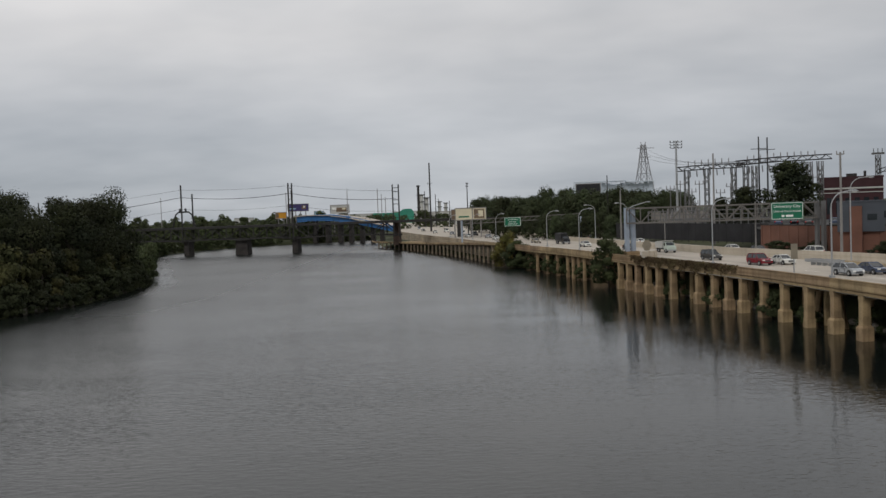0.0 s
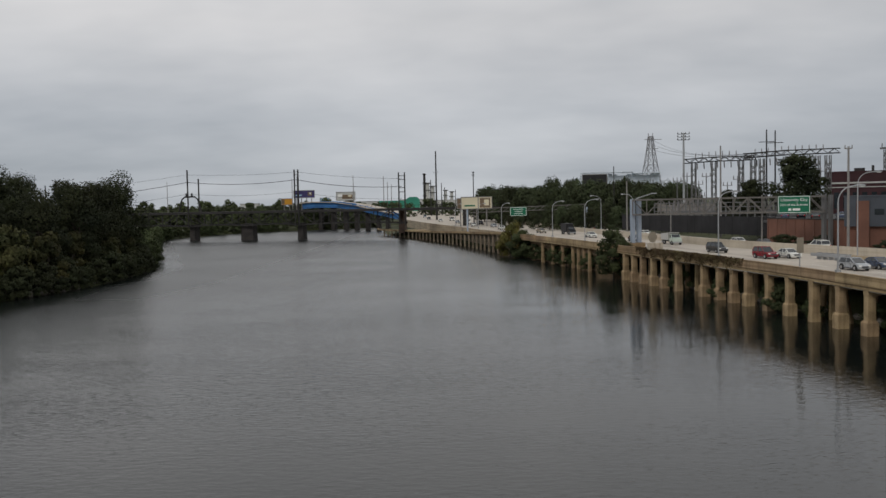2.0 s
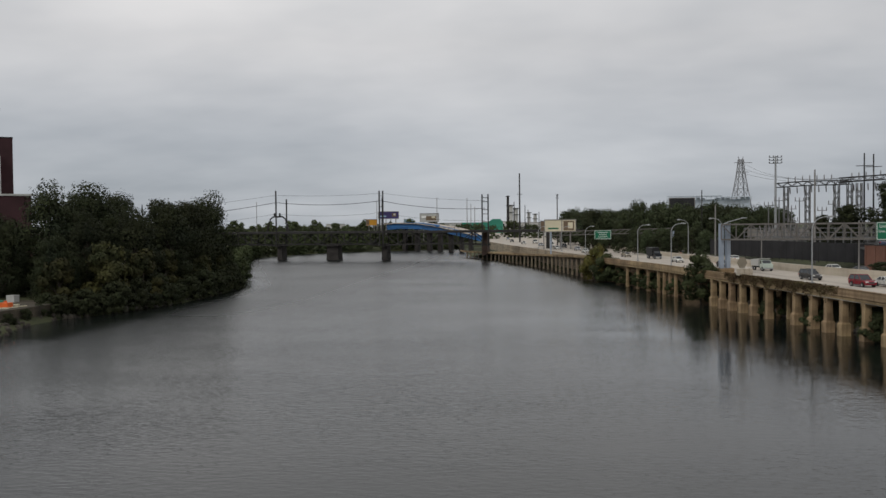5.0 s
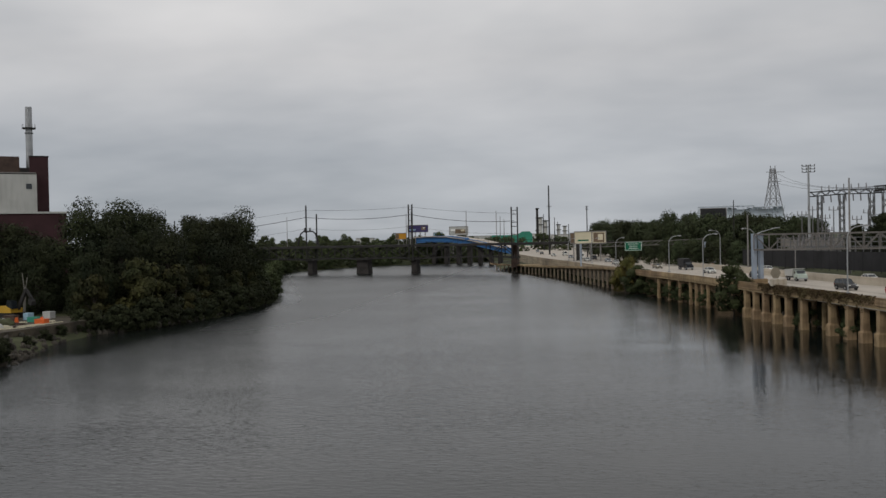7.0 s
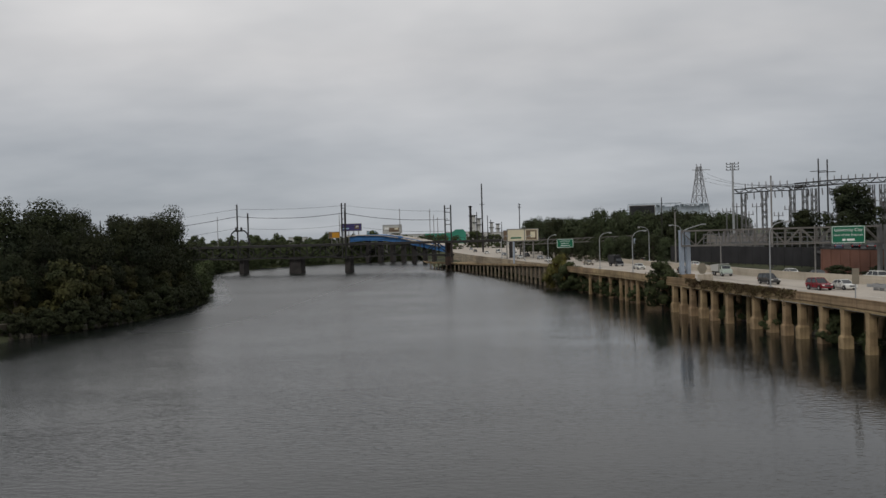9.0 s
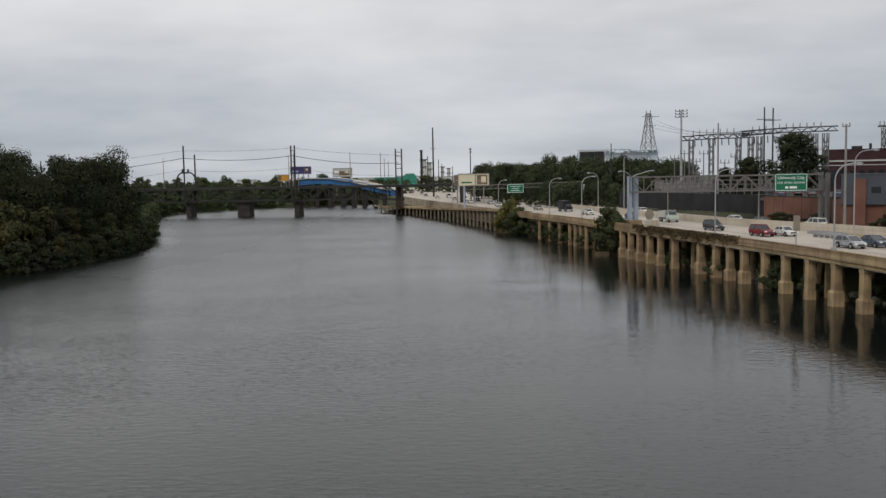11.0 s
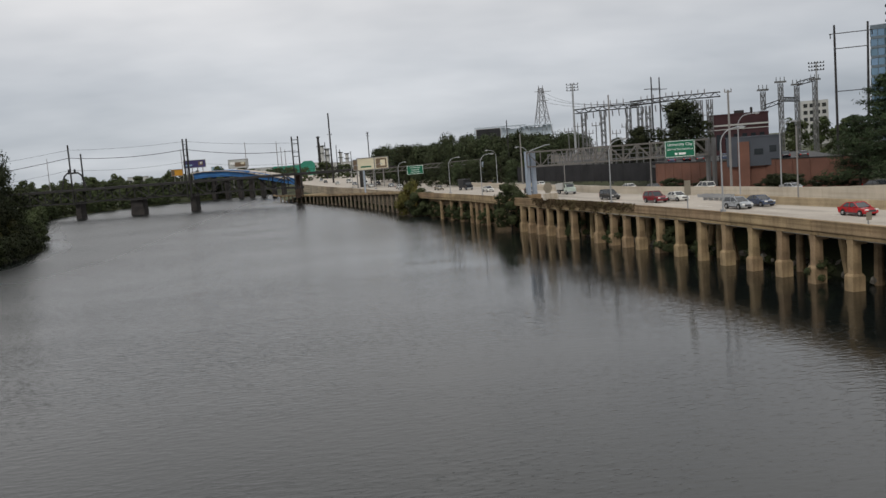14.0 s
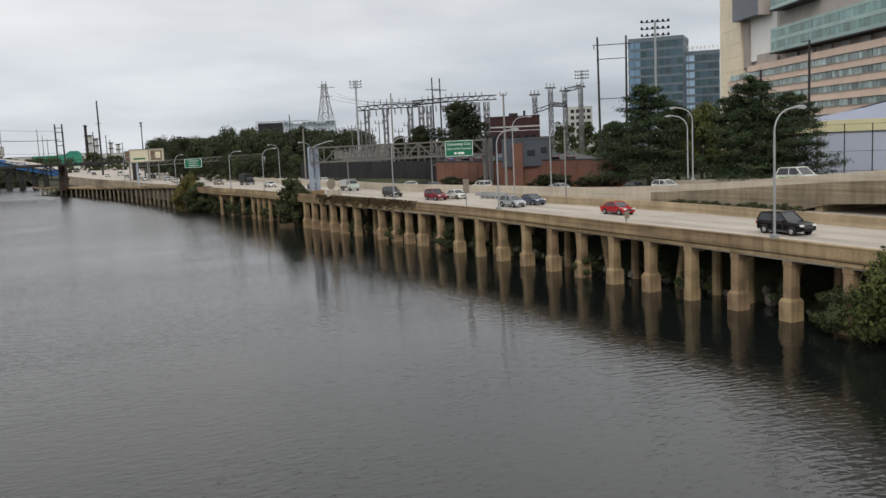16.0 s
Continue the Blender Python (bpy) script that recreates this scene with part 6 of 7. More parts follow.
billboard(-7.9, 520, 13.6, 16.4, 5.2, PALEBLUE, "pale blue sheet structure above the blue bridge", 2)

blue_bridge = thing("road_bridge", label="bright blue steel girder road bridge on concrete piers", category="road bridge", kind="structure")
line = [polar(-9.3, 450, 13.4), polar(-8.4, 444, 13.9), polar(-7.0, 435, 13.6), polar(-5.6, 425, 12.0), polar(-4.4, 415, 9.9), polar(-3.1, 405, 7.8)]
for a, b in zip(line[:-1], line[1:]):
    for dy in (0.0, 9.0):
        bm = bmesh.new()
        off = Vector((0, dy, 0))
        beam(bm, a + off - Vector((0, 0, 1.3)), b + off - Vector((0, 0, 1.3)), 0.6, 2.4)
        part("girder", bm, BLUE, blue_bridge)
        bm = bmesh.new()
        beam(bm, a + off + Vector((0, -0.1, 0)), b + off + Vector((0, -0.1, 0)), 0.9, 0.25)
        beam(bm, a + off + Vector((0, -0.1, -2.5)), b + off + Vector((0, -0.1, -2.5)), 0.9, 0.25)
        for i in range(9):
            c = a.lerp(b, i / 8) + off
            beam(bm, c + Vector((0, -0.35, -2.4)), c + Vector((0, -0.35, 0)), 0.12)
        part("flange", bm, BLUE, blue_bridge)
    bm = bmesh.new()
    beam(bm, a + Vector((0, 4.5, 0.2)), b + Vector((0, 4.5, 0.2)), 10.5, 0.35)
    part("deck", bm, ROAD, blue_bridge)
for b0, d0, z in ((-8.2, 444, 11.6), (-7.4, 440, 11.4), (-6.6, 436, 11), (-5.9, 430, 9.9), (-5.2, 424, 9), (-4.5, 418, 7.5), (-3.9, 412, 6.5)):
    p = polar(b0, d0)
    bm = bmesh.new()
    box(bm, (p.x, p.y + 4, z / 2 - 0.5), (1.8, 9, z + 1))
    part("pier", bm, STONE, blue_bridge)
arch = thing("bridge_arch", label="bright blue shallow steel arch of a road bridge", category="bridge arch", kind="structure")
for dy in (0, 9):
    bm = bmesh.new()
    c = [polar(-8.7 + 2.8 * u, 447 - 22 * u, 13.7 + 0.7 * math.sin(math.pi * u) - 1.3 * u) + Vector((0, dy, 0)) for u in np.linspace(0, 1, 13)]
    for a, b in zip(c[:-1], c[1:]):
        beam(bm, a, b, 0.6, 0.9)
    for p in c[1:-1:2]:
        beam(bm, p, Vector((p.x, p.y, 13.4)), 0.25)
    part("rib", bm, BLUE, arch)

p = polar(-3.1, 700)
e = thing("industrial_shed", p.x, p.y, 4, 3, "long green industrial shed on the skyline", "shed")
bm = bmesh.new()
box(bm, (0, 0, 5.3), (32, 12, 10.6))
part("wall", bm, TANK, e)
bm = bmesh.new()
prism(bm, [(4, 10.6), (16.2, 10.6), (14, 13.2), (8, 13.2)], -6.2, 6.2)
part("roof", bm, TANK, e)
for b0, d0, z1, r, lab in ((-1.45, 620, 33, 1.0, "dark refinery stack"), (-1.25, 640, 27, 1.6, "pale refinery column"), (-0.95, 660, 25, 2.0, "pale refinery column"), (-0.1, 680, 22, 1.4, "pale refinery column"), (0.3, 700, 21, 1.5, "pale refinery column")):
    p = polar(b0, d0)
    e = thing("refinery_stack", p.x, p.y, 4, 0, lab + " on the skyline", "stack", "refinery columns")
    bm = bmesh.new()
    rod(bm, (0, 0, 0), (0, 0, z1 - 4), r, r * 0.85, 12)
    part("shell", bm, DARKSTEEL if "dark" in lab else PALEPANEL, e)
    bm = bmesh.new()
    for k in (0.45, 0.75, 0.97):
        rod(bm, (0, 0, (z1 - 4) * k), (0, 0, (z1 - 4) * k + 0.5), r * 1.5, r * 1.5, 12)
    part("platform", bm, DARKSTEEL, e)
for b0, d0, w, z1 in ((-12.6, 720, 14, 14.4), (-5.0, 760, 40, 14.4), (0.2, 640, 24, 14.0), (-2.0, 800, 30, 15.5)):
    p = polar(b0, d0)
    e = thing("distant_building", p.x, p.y, 3.5, random.uniform(-8, 8), "low pale distant building on the skyline", "building", "distant buildings")
    bm = bmesh.new()
    box(bm, (0, 0, (z1 - 3.5) / 2), (w, 10, z1 - 3.5))
    part("wall", bm, PALEPANEL, e)
    for k in range(int(w // 4)):
        bm = bmesh.new()
        box(bm, (-w / 2 + 2 + k * 4, -5.02, z1 - 6.5), (2.2, 0.1, 1.4))
        part("window", bm, GLASS, e)
    bm = bmesh.new()
    box(bm, (0, 0, z1 - 3.4), (w + 0.5, 10.5, 0.3))
    part("roof", bm, GREYPOLE, e)

# ---------------------------------------------------------------- left bank: power station and building site
p = polar(-33.0, 262)
ps = thing("power_station", p.x, p.y, 2.5, 33, "maroon brick power station with pale panels and a stack", "power station")
for name, c, s, m in (("lower_block", (-8.5, 8, 9.7), (38, 22, 19.4), BRICK), ("brick_tower", (4.1, 6, 20), (4.7, 8, 30.0), BRICK), ("pale_block", (-4.4, 1.6, 22), (15.6, 9, 15.6), PALEPANEL), ("roof_house", (-4.2, 9, 32), (7.0, 6, 6.6), RUST), ("steel_floor", (0.2, 9, 30.6), (4.0, 5, 3.4), DARKSTEEL)):
    bm = bmesh.new()
    box(bm, c, s)
    part(name, bm, m, ps)
for name, c, s, m in (("coping", (-8.5, 8, 19.6), (38.6, 22.6, 0.5), PALEPANEL), ("coping", (4.1, 6, 35.1), (4.9, 8.2, 0.3), DARKSTEEL), ("window", (1.5, -2.95, 26.6), (1.4, 0.15, 1.4), GLASS), ("railing", (-4.4, 1.6, 30.2), (15.4, 8.8, 0.3), GREYPOLE)):
    bm = bmesh.new()
    box(bm, c, s)
    part(name, bm, m, ps)
bm = bmesh.new()
rod(bm, (1.9, 9, 18), (1.9, 9, 49.4), 0.98, 0.86, 16)
part("stack", bm, GALV, ps, "grey steel stack")
bm = bmesh.new()
rod(bm, (1.9, 9, 43.3), (1.9, 9, 43.6), 1.8, 1.8, 16)
for k in range(12):
    a = k * math.pi / 6
    rod(bm, (1.9 + 1.7 * math.cos(a), 9 + 1.7 * math.sin(a), 43.6), (1.9 + 1.7 * math.cos(a), 9 + 1.7 * math.sin(a), 44.6), 0.05, 0.05, 4)
part("platform", bm, DARKSTEEL, ps)
bm = bmesh.new()
rod(bm, (1.9, 9, 42.0), (1.9, 9, 42.2), 1.1, 1.1, 16)
part("platform", bm, DARKSTEEL, ps)

# stone-edged building site with an excavator, pipes and boards
SITE_Z = 2.0
bm = bmesh.new()
random.seed(21)
for k in range(230):
    y = 88 + 36 * random.random()
    back = random.uniform(-1.1, 6.5)
    s = random.uniform(0.25, 0.7)
    z = float(np.interp(back, (-1.1, 0.3, 3, 9), (-0.2, 0.35, 1.3, 2.0))) + 0.05
    m = Matrix.LocRotScale((bank(y) - back, y, z), Euler((random.random() * 3, random.random() * 3, random.random() * 3)), (s, s * 0.8, s * 0.6))
    bmesh.ops.create_icosphere(bm, subdivisions=1, radius=1.0, matrix=m)
ROCK = mat("bank_rock", (0.045, 0.038, 0.030), 0.95, 0.35, 0.8, 0.5, fine=4, island=0.3)
tagged(ob_from("bank_rocks", bm, ROCK), "grey-brown rubble along the bank of the building site", "rocks", kind="stuff")
bm = bmesh.new()
random.seed(22)
for k in range(150):
    y = 120 + 68 * random.random()
    x = bank(y) - 0.4 + random.uniform(-0.8, 0.7)
    s = random.uniform(0.3, 0.8)
    m = Matrix.LocRotScale((x, y, random.uniform(-0.1, 0.5)), Euler((random.random() * 3, random.random() * 3, random.random() * 3)), (s, s * 0.8, s * 0.6))
    bmesh.ops.create_icosphere(bm, subdivisions=1, radius=1.0, matrix=m)
DARKROCK = mat("wet_dark_rock", (0.045, 0.04, 0.03), 0.8, 0.35, 0.8, 0.5, fine=4, island=0.3)
tagged(ob_from("shore_rocks", bm, DARKROCK), "dark wet rubble along the wooded shore", "rocks", kind="stuff")
bm = bmesh.new()
box(bm, (-79.3, 113, 1.15), (20, 28, 2.1), -6)
tagged(ob_from("earth_pad", bm, mat("site_earth", (0.05, 0.042, 0.030), 0.95, 0.5, 0.35, 0.6, tint=(0.08, 0.066, 0.046), fine=3)), "flat brown earth pad of the building site", "earth pad", kind="structure")
YELLOW = mat("machine_yellow", (0.50, 0.30, 0.03), 0.55, 0.15, 0.6, 0.05)
ex = thing("excavator", -83.0, 124.0, 2.2, -15, "yellow tracked excavator with a raised arm", "excavator")
for s in (-1.0, 1.0):
    bm = bmesh.new()
    prism(bm, [(-1.7, 0.2), (-1.4, 0), (1.4, 0), (1.7, 0.2), (1.7, 0.6), (1.4, 0.8), (-1.4, 0.8), (-1.7, 0.6)], s - 0.25, s + 0.25)
    part("track", bm, TYRE, ex)
bm = bmesh.new()
prism(bm, [(-1.7, 0.9), (1.2, 0.9), (1.2, 1.5), (0.2, 1.9), (-1.5, 1.9), (-1.8, 1.4)], -1.1, 1.1)
part("body", bm, YELLOW, ex)
bm = bmesh.new()
prism(bm, [(0.2, 1.5), (1.4, 1.5), (1.2, 2.7), (0.3, 2.8)], -1.0, 0.0)
part("cab", bm, GLASS, ex)
bm = bmesh.new()
beam(bm, (1.1, 0.4, 1.4), (2.8, 0.4, 4.4), 0.35, 0.5)
beam(bm, (2.8, 0.4, 4.4), (3.9, 0.4, 3.0), 0.3, 0.4)
part("arm", bm, DARKSTEEL, ex)
bm = bmesh.new()
prism(bm, [(3.7, 3.1), (4.3, 2.6), (4.2, 2.0), (3.5, 2.2)], 0.0, 0.8)
part("bucket", bm, DARKSTEEL, ex)
SAFETY = mat("safety_orange", (0.65, 0.12, 0.02), 0.6, 0.12, 0.8, 0.0)
for x, y, sx, sy, sz, m, lab, cat in ((-71.9, 114.3, 2.2, 1.4, 1.0, SAFETY, "bright orange plastic tank on the building site", "tank"), (-75.0, 117.6, 2.8, 1.4, 1.0, TANK, "green covered crate on the building site", "crate"), (-76.5, 123.5, 2.0, 1.4, 1.5, PALEPANEL, "pale portable box on the building site", "box"), (-78.2, 121, 1.5, 1.3, 1.5, PALEBLUE, "pale blue barrel rack on the building site", "rack"), (-80.0, 119.5, 2.6, 1.6, 1.2, RUST, "rusty steel heap on the building site", "scrap heap")):
    sx, sy, sz = sx * 0.7, sy * 0.8, sz * 0.62
    bm = bmesh.new()
    box(bm, (0, 0, sz / 2), (sx, sy, sz))
    box(bm, (0, 0, sz + 0.05), (sx * 1.04, sy * 1.04, 0.1))
    for k in range(3):
        box(bm, (-sx / 3 + k * sx / 3, 0, sz / 2), (0.08, sy * 1.03, sz * 0.98))
    bmesh.ops.bevel(bm, geom=bm.edges[:], offset=0.02, segments=1, affect="EDGES")
    o = ob_from("site_" + cat.replace(" ", "_"), bm, m)
    o.matrix_basis = pose(x, y, 2.2, 0, 0, random.uniform(-30, 30))
    tagged(o, lab, cat)
rc = random.Random(33)
DEBRIS = [("pallet", CREAM, "pale timber pallet on the building site", (1.2, 1.0, 0.16)), ("tarpaulin_heap", PALEPANEL, "heap of pale tarpaulin on the building site", (1.3, 0.9, 0.6)), ("pipe_bundle", RUST, "rusty bundle of pipes on the building site", (2.2, 0.5, 0.4)), ("barrel", SAFETY, "orange traffic barrel on the building site", (0.55, 0.55, 0.95)), ("soil_heap", EARTH, "brown heap of soil on the building site", (2.6, 1.8, 0.9))]
for k in range(20):
    name, m, lab, (sx, sy, sz) = DEBRIS[k % 5]
    bm = bmesh.new()
    if name == "pallet":
        for j in range(5):
            box(bm, (-sx / 2 + 0.12 + j * 0.24, 0, 0.13), (0.16, sy, 0.04))
        for j in (-0.4, 0, 0.4):
            box(bm, (0, j, 0.055), (sx, 0.1, 0.11))
    elif name == "pipe_bundle":
        for j, (py_, pz_) in enumerate(((-0.16, 0.1), (0, 0.1), (0.16, 0.1), (-0.08, 0.26), (0.08, 0.26))):
            rod(bm, (-sx / 2 + 0.1 * (j % 3), py_, pz_), (sx / 2 + 0.08 * (j % 2), py_, pz_), 0.08, 0.08, 8)
    elif name == "barrel":
        for z0, z1, r0, r1 in ((0, 0.35, 0.28, 0.26), (0.35, 0.65, 0.25, 0.24), (0.65, 0.95, 0.23, 0.2)):
            rod(bm, (0, 0, z0), (0, 0, z1), r0, r1, 12)
    else:
        bmesh.ops.create_icosphere(bm, subdivisions=3, radius=1.0)
        for v in bm.verts:
            q = 1 + 0.35 * noise.noise(v.co * 1.7 + Vector((k * 3, 0, 0)))
            v.co = Vector((v.co.x * sx / 2 * q, v.co.y * sy / 2 * q, max(-0.05, v.co.z) * sz * q))
    o = ob_from(name, bm, m)
    o.matrix_basis = pose(rc.uniform(-82, -71.5), rc.uniform(106, 122), 2.2, 0, 0, rc.uniform(0, 180))
    tagged(o, lab, name.replace("_", " "), "clutter on the building site")
for k in range(5):
    bm = bmesh.new()
    beam(bm, (-75 + k * 0.35, 103.5 + k * 1.6, 2.27 + 0.08 * (k % 2)), (-70.6 + k * 0.12, 108.5 + k * 2.0, 2.31), 0.22, 0.08)
    tagged(ob_from("timber_plank", bm, CREAM), "long pale timber plank lying on the earth", "plank", "planks on the site")


# ---------------------------------------------------------------- vehicles
RIM = mat("wheel_rim", (0.45, 0.45, 0.46), 0.35, 0.1, 2, 0.0, metal=0.8)
LAMPW = mat("headlight_lens", (0.75, 0.75, 0.72), 0.15, 0.05, 2, 0.0)
LAMPR = mat("tail_light_lens", (0.35, 0.01, 0.01), 0.2, 0.05, 2, 0.0)
CHROME = mat("dark_trim", (0.05, 0.05, 0.055), 0.5, 0.1, 2, 0.0)


def paint(name, col):
    return mat(name, col, 0.14, 0.05, 0.5, 0.0, spec=0.4)


def rounded(bm, offset):
    bmesh.ops.bevel(bm, geom=[e for e in bm.edges], offset=offset, segments=2, affect="EDGES", clamp_overlap=True)
    return bm


SHAPES = {  # length, width, body outline, cabin outline (x forward, z up)
    "sedan": (4.7, 1.8, [(-2.3, 0.35), (-2.35, 0.85), (-1.75, 0.98), (0.95, 0.95), (2.2, 0.78), (2.35, 0.5), (2.3, 0.28), (-2.2, 0.26)], [(-1.75, 0.95), (-1.0, 1.42), (0.25, 1.46), (1.15, 0.94)]),
    "suv": (4.8, 1.9, [(-2.35, 0.42), (-2.42, 0.95), (-2.3, 1.08), (1.05, 1.08), (2.1, 0.98), (2.38, 0.8), (2.42, 0.5), (2.3, 0.33), (-2.25, 0.33)], [(-2.28, 1.06), (-1.95, 1.72), (0.15, 1.78), (1.0, 1.06)]),
    "wagon": (4.6, 1.8, [(-2.25, 0.38), (-2.3, 0.95), (1.0, 1.0), (2.15, 0.85), (2.3, 0.55), (2.25, 0.3), (-2.2, 0.28)], [(-2.15, 0.95), (-1.8, 1.52), (0.2, 1.56), (1.25, 0.98)]),
    "van": (5.2, 2.0, [(-2.55, 0.4), (-2.6, 1.15), (1.8, 1.15), (2.5, 0.95), (2.6, 0.5), (2.5, 0.35), (-2.5, 0.33)], [(-2.55, 1.12), (-2.45, 2.0), (1.2, 2.0), (1.95, 1.12)]),
}


def make_car(kind, material, label, x, y, z, heading, stripe=None, size=0.86):
    L, W, body, cabin = SHAPES[kind]
    e = thing({"sedan": "car", "suv": "suv", "wagon": "hatchback_car", "van": "van"}[kind], x, y, z, heading, label, "van" if kind == "van" else "car", "vehicles on the expressway")
    bm = bmesh.new()
    prism(bm, body, -W / 2, W / 2)
    rounded(bm, 0.11)
    for v in bm.verts:  # sides lean in above the belt, nose and tail are narrower
        v.co.y *= (1 - 0.10 * max(0.0, v.co.z - 0.6)) * (1 - 0.11 * abs(v.co.x / (L / 2)) ** 4)
    shell = part("body", bm, material, e)
    for s in (-1, 1):
        bm = bmesh.new()
        box(bm, (0.03, s * (W / 2 - 0.045), 0.33), (L * 0.56, 0.1, 0.13))
        part("sill", bm, CHROME, e, "dark plastic sill")
        for dx in (-0.75, 0.3):
            bm = bmesh.new()
            box(bm, (dx, s * (W / 2 - 0.015), body[2][1] - 0.14), (0.2, 0.04, 0.04))
            part("door_handle", bm, CHROME, e)
            bm = bmesh.new()
            box(bm, (dx + 0.26, s * (W / 2 - 0.008), 0.66), (0.025, 0.03, 0.5))
            part("door_seam", bm, CHROME, e, "dark gap between doors")
    top = max(p[1] for p in cabin)
    bm = bmesh.new()
    tub = [((x0, -W / 2 + (0.08 if i in (0, 3) else 0.22), z0), (x0, W / 2 - (0.08 if i in (0, 3) else 0.22), z0)) for i, (x0, z0) in enumerate(cabin)]
    loft(bm, [[a for a, b in tub], [b for a, b in tub]], close=True)
    rounded(bm, 0.06)
    part("cabin_glass", bm, GLASS, e, "dark tinted windows")
    bm = bmesh.new()
    a, b = cabin[1], cabin[2]
    prism(bm, [(a[0] - 0.05, a[1] - 0.03), (b[0] + 0.05, b[1] - 0.03), (b[0] - 0.05, b[1] + 0.05), (a[0] + 0.05, a[1] + 0.05)], -W / 2 + 0.20, W / 2 - 0.20)
    rounded(bm, 0.03)
    part("roof", bm, material, e)
    mx = (cabin[0][0] + cabin[3][0]) / 2
    for s in (-1, 1):
        ya, yb = s * (W / 2 - 0.085), s * (W / 2 - 0.225)
        for (x0, z0), (x1, z1) in ((cabin[0], cabin[1]), (cabin[3], cabin[2]), ((mx, cabin[0][1]), (mx - 0.05, top))):
            bm = bmesh.new()
            beam(bm, (x0, ya, z0), (x1, yb, z1), 0.06, 0.09)
            part("window_pillar", bm, material, e)
    if stripe:
        bm = bmesh.new()
        for s in (-1, 1):
            box(bm, (-0.2, s * (W / 2 + 0.004), 0.7), (3.2, 0.012, 0.28))
        part("stripe", bm, stripe, e, "green stripe along the doors")
    r = 0.34 if kind != "sedan" else 0.31
    for wx in (-L * 0.29, L * 0.31):
        for s in (-1, 1):
            bm = bmesh.new()
            yy = s * (W / 2 - 0.075)
            rod(bm, (wx, yy - 0.11, r), (wx, yy + 0.11, r), r, r, 14)
            wheel = part("wheel", bm, TYRE, e)
            bm = bmesh.new()
            rod(bm, (wx, s * (W / 2 - 0.2), r + 0.03), (wx, s * (W / 2 + 0.006), r + 0.03), r + 0.075, r + 0.075, 16)
            part("wheel_arch", bm, TYRE, e, "dark wheel arch")
            bm = bmesh.new()
            rod(bm, (wx, yy + s * 0.10, r), (wx, yy + s * 0.125, r), r * 0.62, r * 0.55, 10)
            part("rim", bm, RIM, wheel)
    hz = body[3][1] * 0.78 if kind == "sedan" else body[3][1] * 0.76
    for s in (-1, 1):
        bm = bmesh.new()
        box(bm, (L / 2 - 0.10, s * (W / 2 - 0.30), hz), (0.16, 0.36, 0.15))
        part("headlight", bm, LAMPW, e)
        bm = bmesh.new()
        box(bm, (-L / 2 + 0.02, s * (W / 2 - 0.22), hz + 0.05), (0.10, 0.28, 0.2))
        part("tail_light", bm, LAMPR, e)
        bm = bmesh.new()
        box(bm, (0.72, s * (W / 2 + 0.05), body[2][1] + 0.06), (0.12, 0.16, 0.13))
        part("mirror", bm, material, e)
    bm = bmesh.new()
    box(bm, (L / 2 - 0.02, 0, hz - 0.14), (0.06, W * 0.5, 0.22))
    part("grille", bm, CHROME, e)
    e.matrix_basis = e.matrix_basis @ Matrix.Scale(size, 4)
    return e


BLK, RED, SILV, NAVY, DGREY, WHT, MAROON, BEIGE = [paint(n, c) for n, c in (("black_paint", (0.005, 0.006, 0.009)), ("red_paint", (0.42, 0.015, 0.02)), ("silver_paint", (0.36, 0.38, 0.40)), ("navy_paint", (0.07, 0.09, 0.14)), ("dark_grey_paint", (0.06, 0.06, 0.058)), ("white_car_paint", (0.70, 0.70, 0.66)), ("maroon_paint", (0.20, 0.015, 0.025)), ("beige_paint", (0.33, 0.29, 0.22)))]
GRNSTRIPE = paint("green_stripe", (0.10, 0.30, 0.05))


def heading_at(y):
    return math.degrees(math.atan2(-6, -(road_in(y + 3) - road_in(y - 3))))


near = [("suv", BLK, "black suv driving along the expressway", 47.7, 53.9), ("sedan", RED, "bright red car on the expressway", 47.6, 77.9), ("wagon", SILV, "silver hatchback car on the expressway", 44.2, 96.0), ("sedan", NAVY, "dark blue car on the expressway", 47.3, 97.0),
        ("suv", MAROON, "maroon minivan on the expressway", 41.9, 116.5), ("sedan", WHT, "white car on the expressway", 44.9, 116.3), ("suv", DGREY, "dark grey suv on the expressway", 39.8, 130.5),
        ("sedan", WHT, "small white car far along the expressway", 31.2, 192), ("sedan", DGREY, "dark car far along the expressway", 36, 170), ("sedan", BEIGE, "beige car far along the expressway", 24.0, 226), ("sedan", WHT, "white car far along the expressway", 16, 262), ("sedan", DGREY, "dark car far along the expressway", 20.5, 268), ("sedan", SILV, "silver car far along the expressway", 15, 286), ("sedan", WHT, "white car far along the expressway", 9, 302), ("suv", BLK, "black suv far along the expressway", 12, 322), ("sedan", SILV, "silver car far along the expressway", 4, 350), ("sedan", WHT, "white car far along the expressway", -3, 385), ("van", WHT, "white van far along the expressway", 2, 395), ("sedan", DGREY, "dark car far along the expressway", -9, 430), ("suv", SILV, "silver suv far along the expressway", -12, 470)]
for kind, m, lab, x, y in near:
    make_car(kind, m, lab, x, y, road_z(y) + 0.01, heading_at(y), size=0.94 if y < 60 else 0.86)
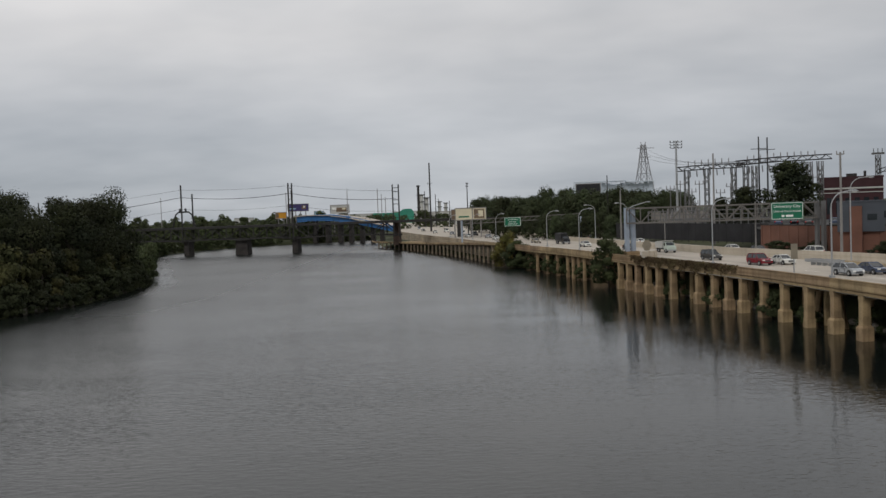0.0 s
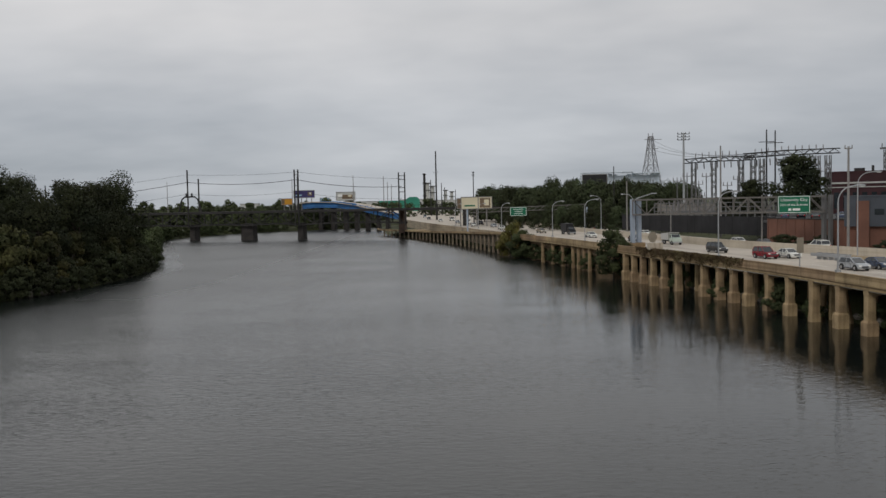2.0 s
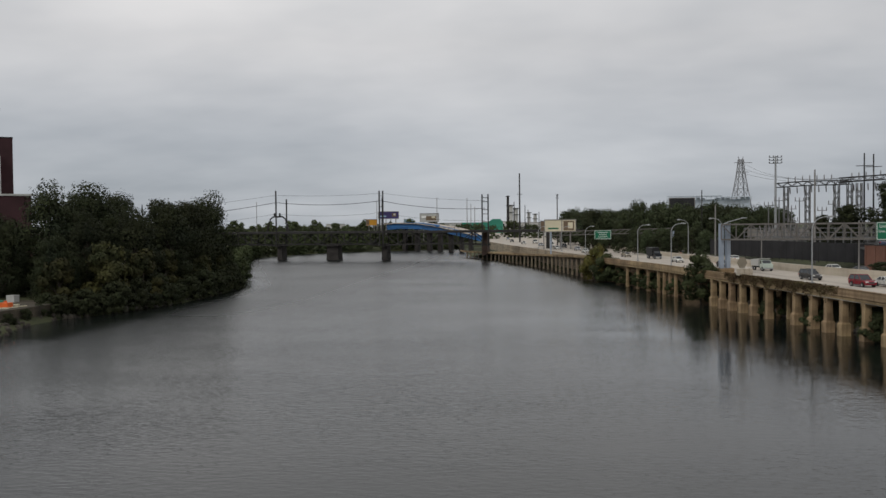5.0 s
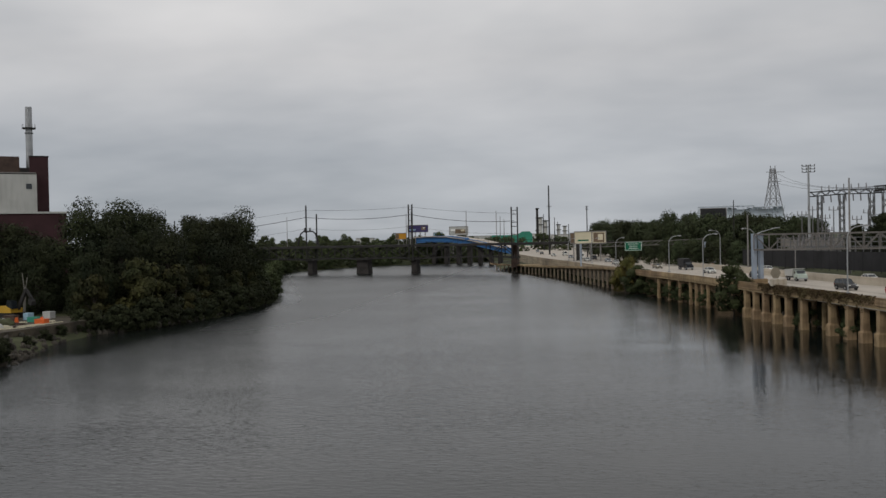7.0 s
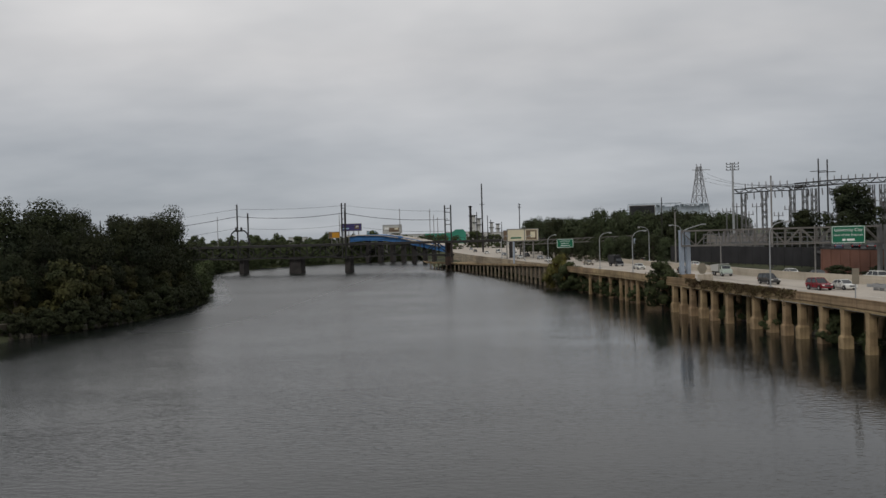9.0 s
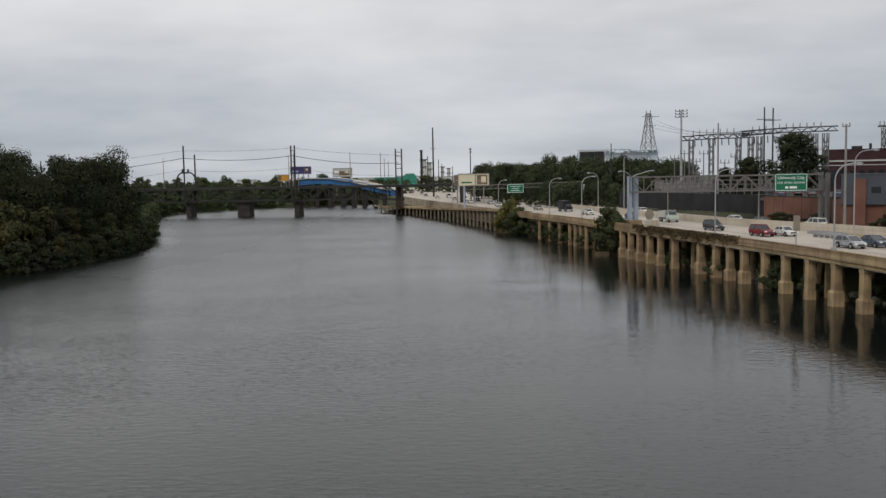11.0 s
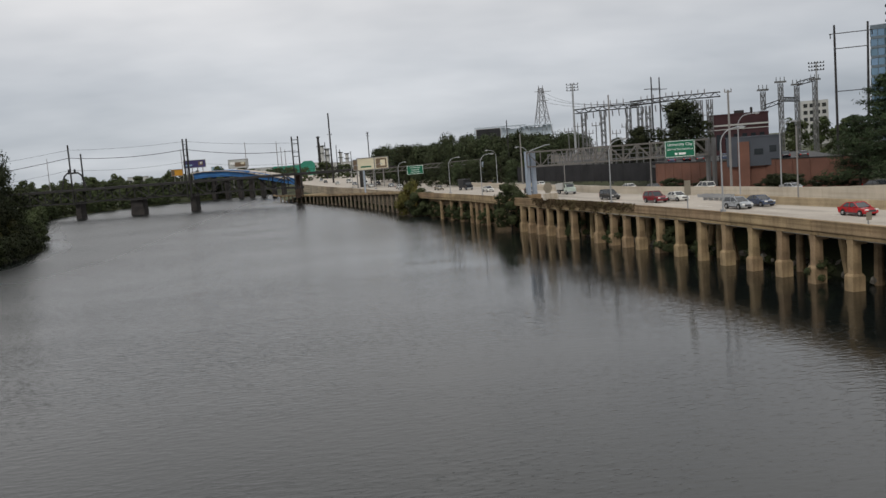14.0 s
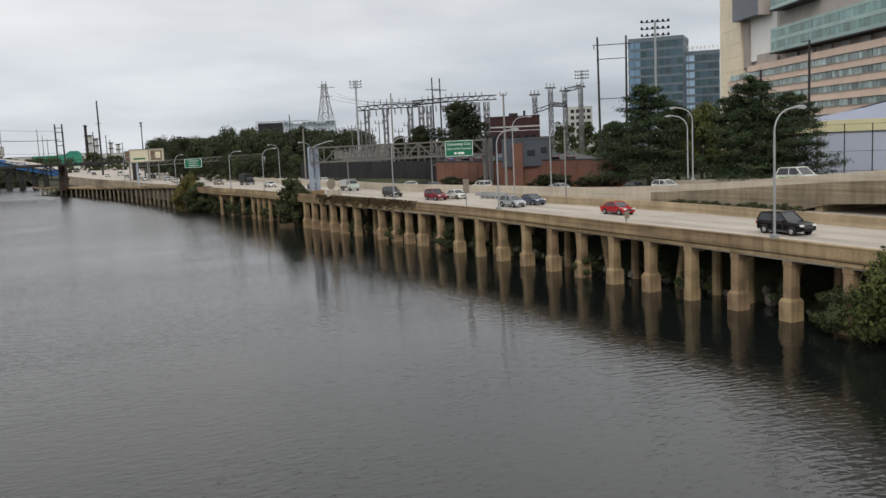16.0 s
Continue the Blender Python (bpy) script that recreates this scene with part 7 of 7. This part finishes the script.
for kind, m, lab, x, y in (("sedan", WHT, "white car behind the pale wall", 49.2, 150), ("sedan", DGREY, "dark car behind the pale wall", 51.2, 143.5), ("suv", WHT, "white suv behind the pale wall", 55.0, 131), ("sedan", SILV, "silver car behind the pale wall", 60.5, 115), ("sedan", WHT, "white car behind the pale wall", 43.5, 195), ("sedan", BEIGE, "beige car behind the pale wall", 39, 236)):
    make_car(kind, m, lab, x, y, road_z(y) + 0.03, heading_at(y) + 180)
for kind, m, lab, x, y, st in (("suv", WHT, "white taxi with green stripes on the ramp", 63.9, 70.2, GRNSTRIPE), ("wagon", WHT, "white car on the ramp", 63.8, 93.0, None), ("sedan", DGREY, "dark car on the ramp", 62.6, 98.0, None)):
    make_car(kind, m, lab, x, y, upper_top(y) - 0.86, -84, st, 1.0 if st else 0.86)


def make_truck(name, x, y, z, heading, cab, box_mat, label, dump=False, s=1.0):
    e = thing(name, x, y, z, heading, label, "truck", "vehicles on the expressway")
    bm = bmesh.new()
    if dump:
        prism(bm, [(-3.4, 1.1), (1.0, 1.1), (1.3, 2.6), (2.0, 2.75), (2.0, 2.9), (1.0, 2.85), (-3.6, 2.5)], -1.2, 1.2)
    else:
        box(bm, (-1.0, 0, 2.3), (5.2, 2.4, 2.5))
        rounded(bm, 0.04)
    part("cargo_body", bm, box_mat, e)
    bm = bmesh.new()
    prism(bm, [(1.7, 0.6), (1.7, 2.5), (2.7, 2.5), (3.1, 1.7), (4.1, 1.5), (4.2, 0.6)], -1.1, 1.1)
    rounded(bm, 0.06)
    part("cab", bm, cab, e)
    bm = bmesh.new()
    prism(bm, [(2.72, 2.42), (3.10, 1.75), (3.16, 1.77), (2.8, 2.45)], -0.95, 0.95)
    for sd_ in (-1.112, 1.06):
        box(bm, (2.3, sd_ + 0.026, 2.0), (0.8, 0.05, 0.7))
    part("windscreen", bm, GLASS, e)
    bm = bmesh.new()
    box(bm, (0.3, 0, 0.8), (7.4, 0.9, 0.3))
    part("chassis", bm, CHROME, e)
    for wx in (-2.6, -1.4, 3.2):
        for sd_ in (-1.0, 1.0):
            bm = bmesh.new()
            rod(bm, (wx, sd_ - 0.16, 0.5), (wx, sd_ + 0.16, 0.5), 0.5, 0.5, 14)
            wheel = part("wheel", bm, TYRE, e)
            bm = bmesh.new()
            rod(bm, (wx, sd_ + math.copysign(0.15, sd_), 0.5), (wx, sd_ + math.copysign(0.18, sd_), 0.5), 0.28, 0.24, 10)
            part("rim", bm, RIM, wheel)
    bm = bmesh.new()
    box(bm, (4.2, 0, 0.65), (0.15, 2.2, 0.3))
    part("bumper", bm, GALV, e)
    e.matrix_basis = e.matrix_basis @ Matrix.Scale(0.74, 4)
    return e


PALEGREEN = paint("pale_green_paint", (0.45, 0.52, 0.46))
make_truck("dump_truck", 39.6, 156.5, road_z(156) + 0.01, heading_at(156), PALEGREEN, PALEPANEL, "pale green dump truck on the expressway", True)
make_truck("box_truck", 29.2, 214, road_z(214) + 0.01, heading_at(214) , BLK, BLACK, "black box truck far along the expressway")
make_truck("box_truck", 7.5, 335, road_z(335) + 0.01, heading_at(335), WHT, WHITE, "white box truck far along the expressway")
for b0, d0, m, lab in ((22.6, 176, DGREY, "dark car in the raised car park"), (24.0, 178, NAVY, "blue car in the raised car park"), (25.2, 172, SILV, "silver car in the raised car park"), (27.5, 160, BLK, "black car in the raised car park"), (28.5, 158, DGREY, "dark grey car in the raised car park"), (20.9, 182, NAVY, "navy car in the raised car park"), (21.8, 180, BLK, "black car in the raised car park")):
    p = polar(b0, d0)
    c = make_car("sedan", m, lab, p.x, p.y, 8.32, 70)
    c["group"] = "cars in the car park"
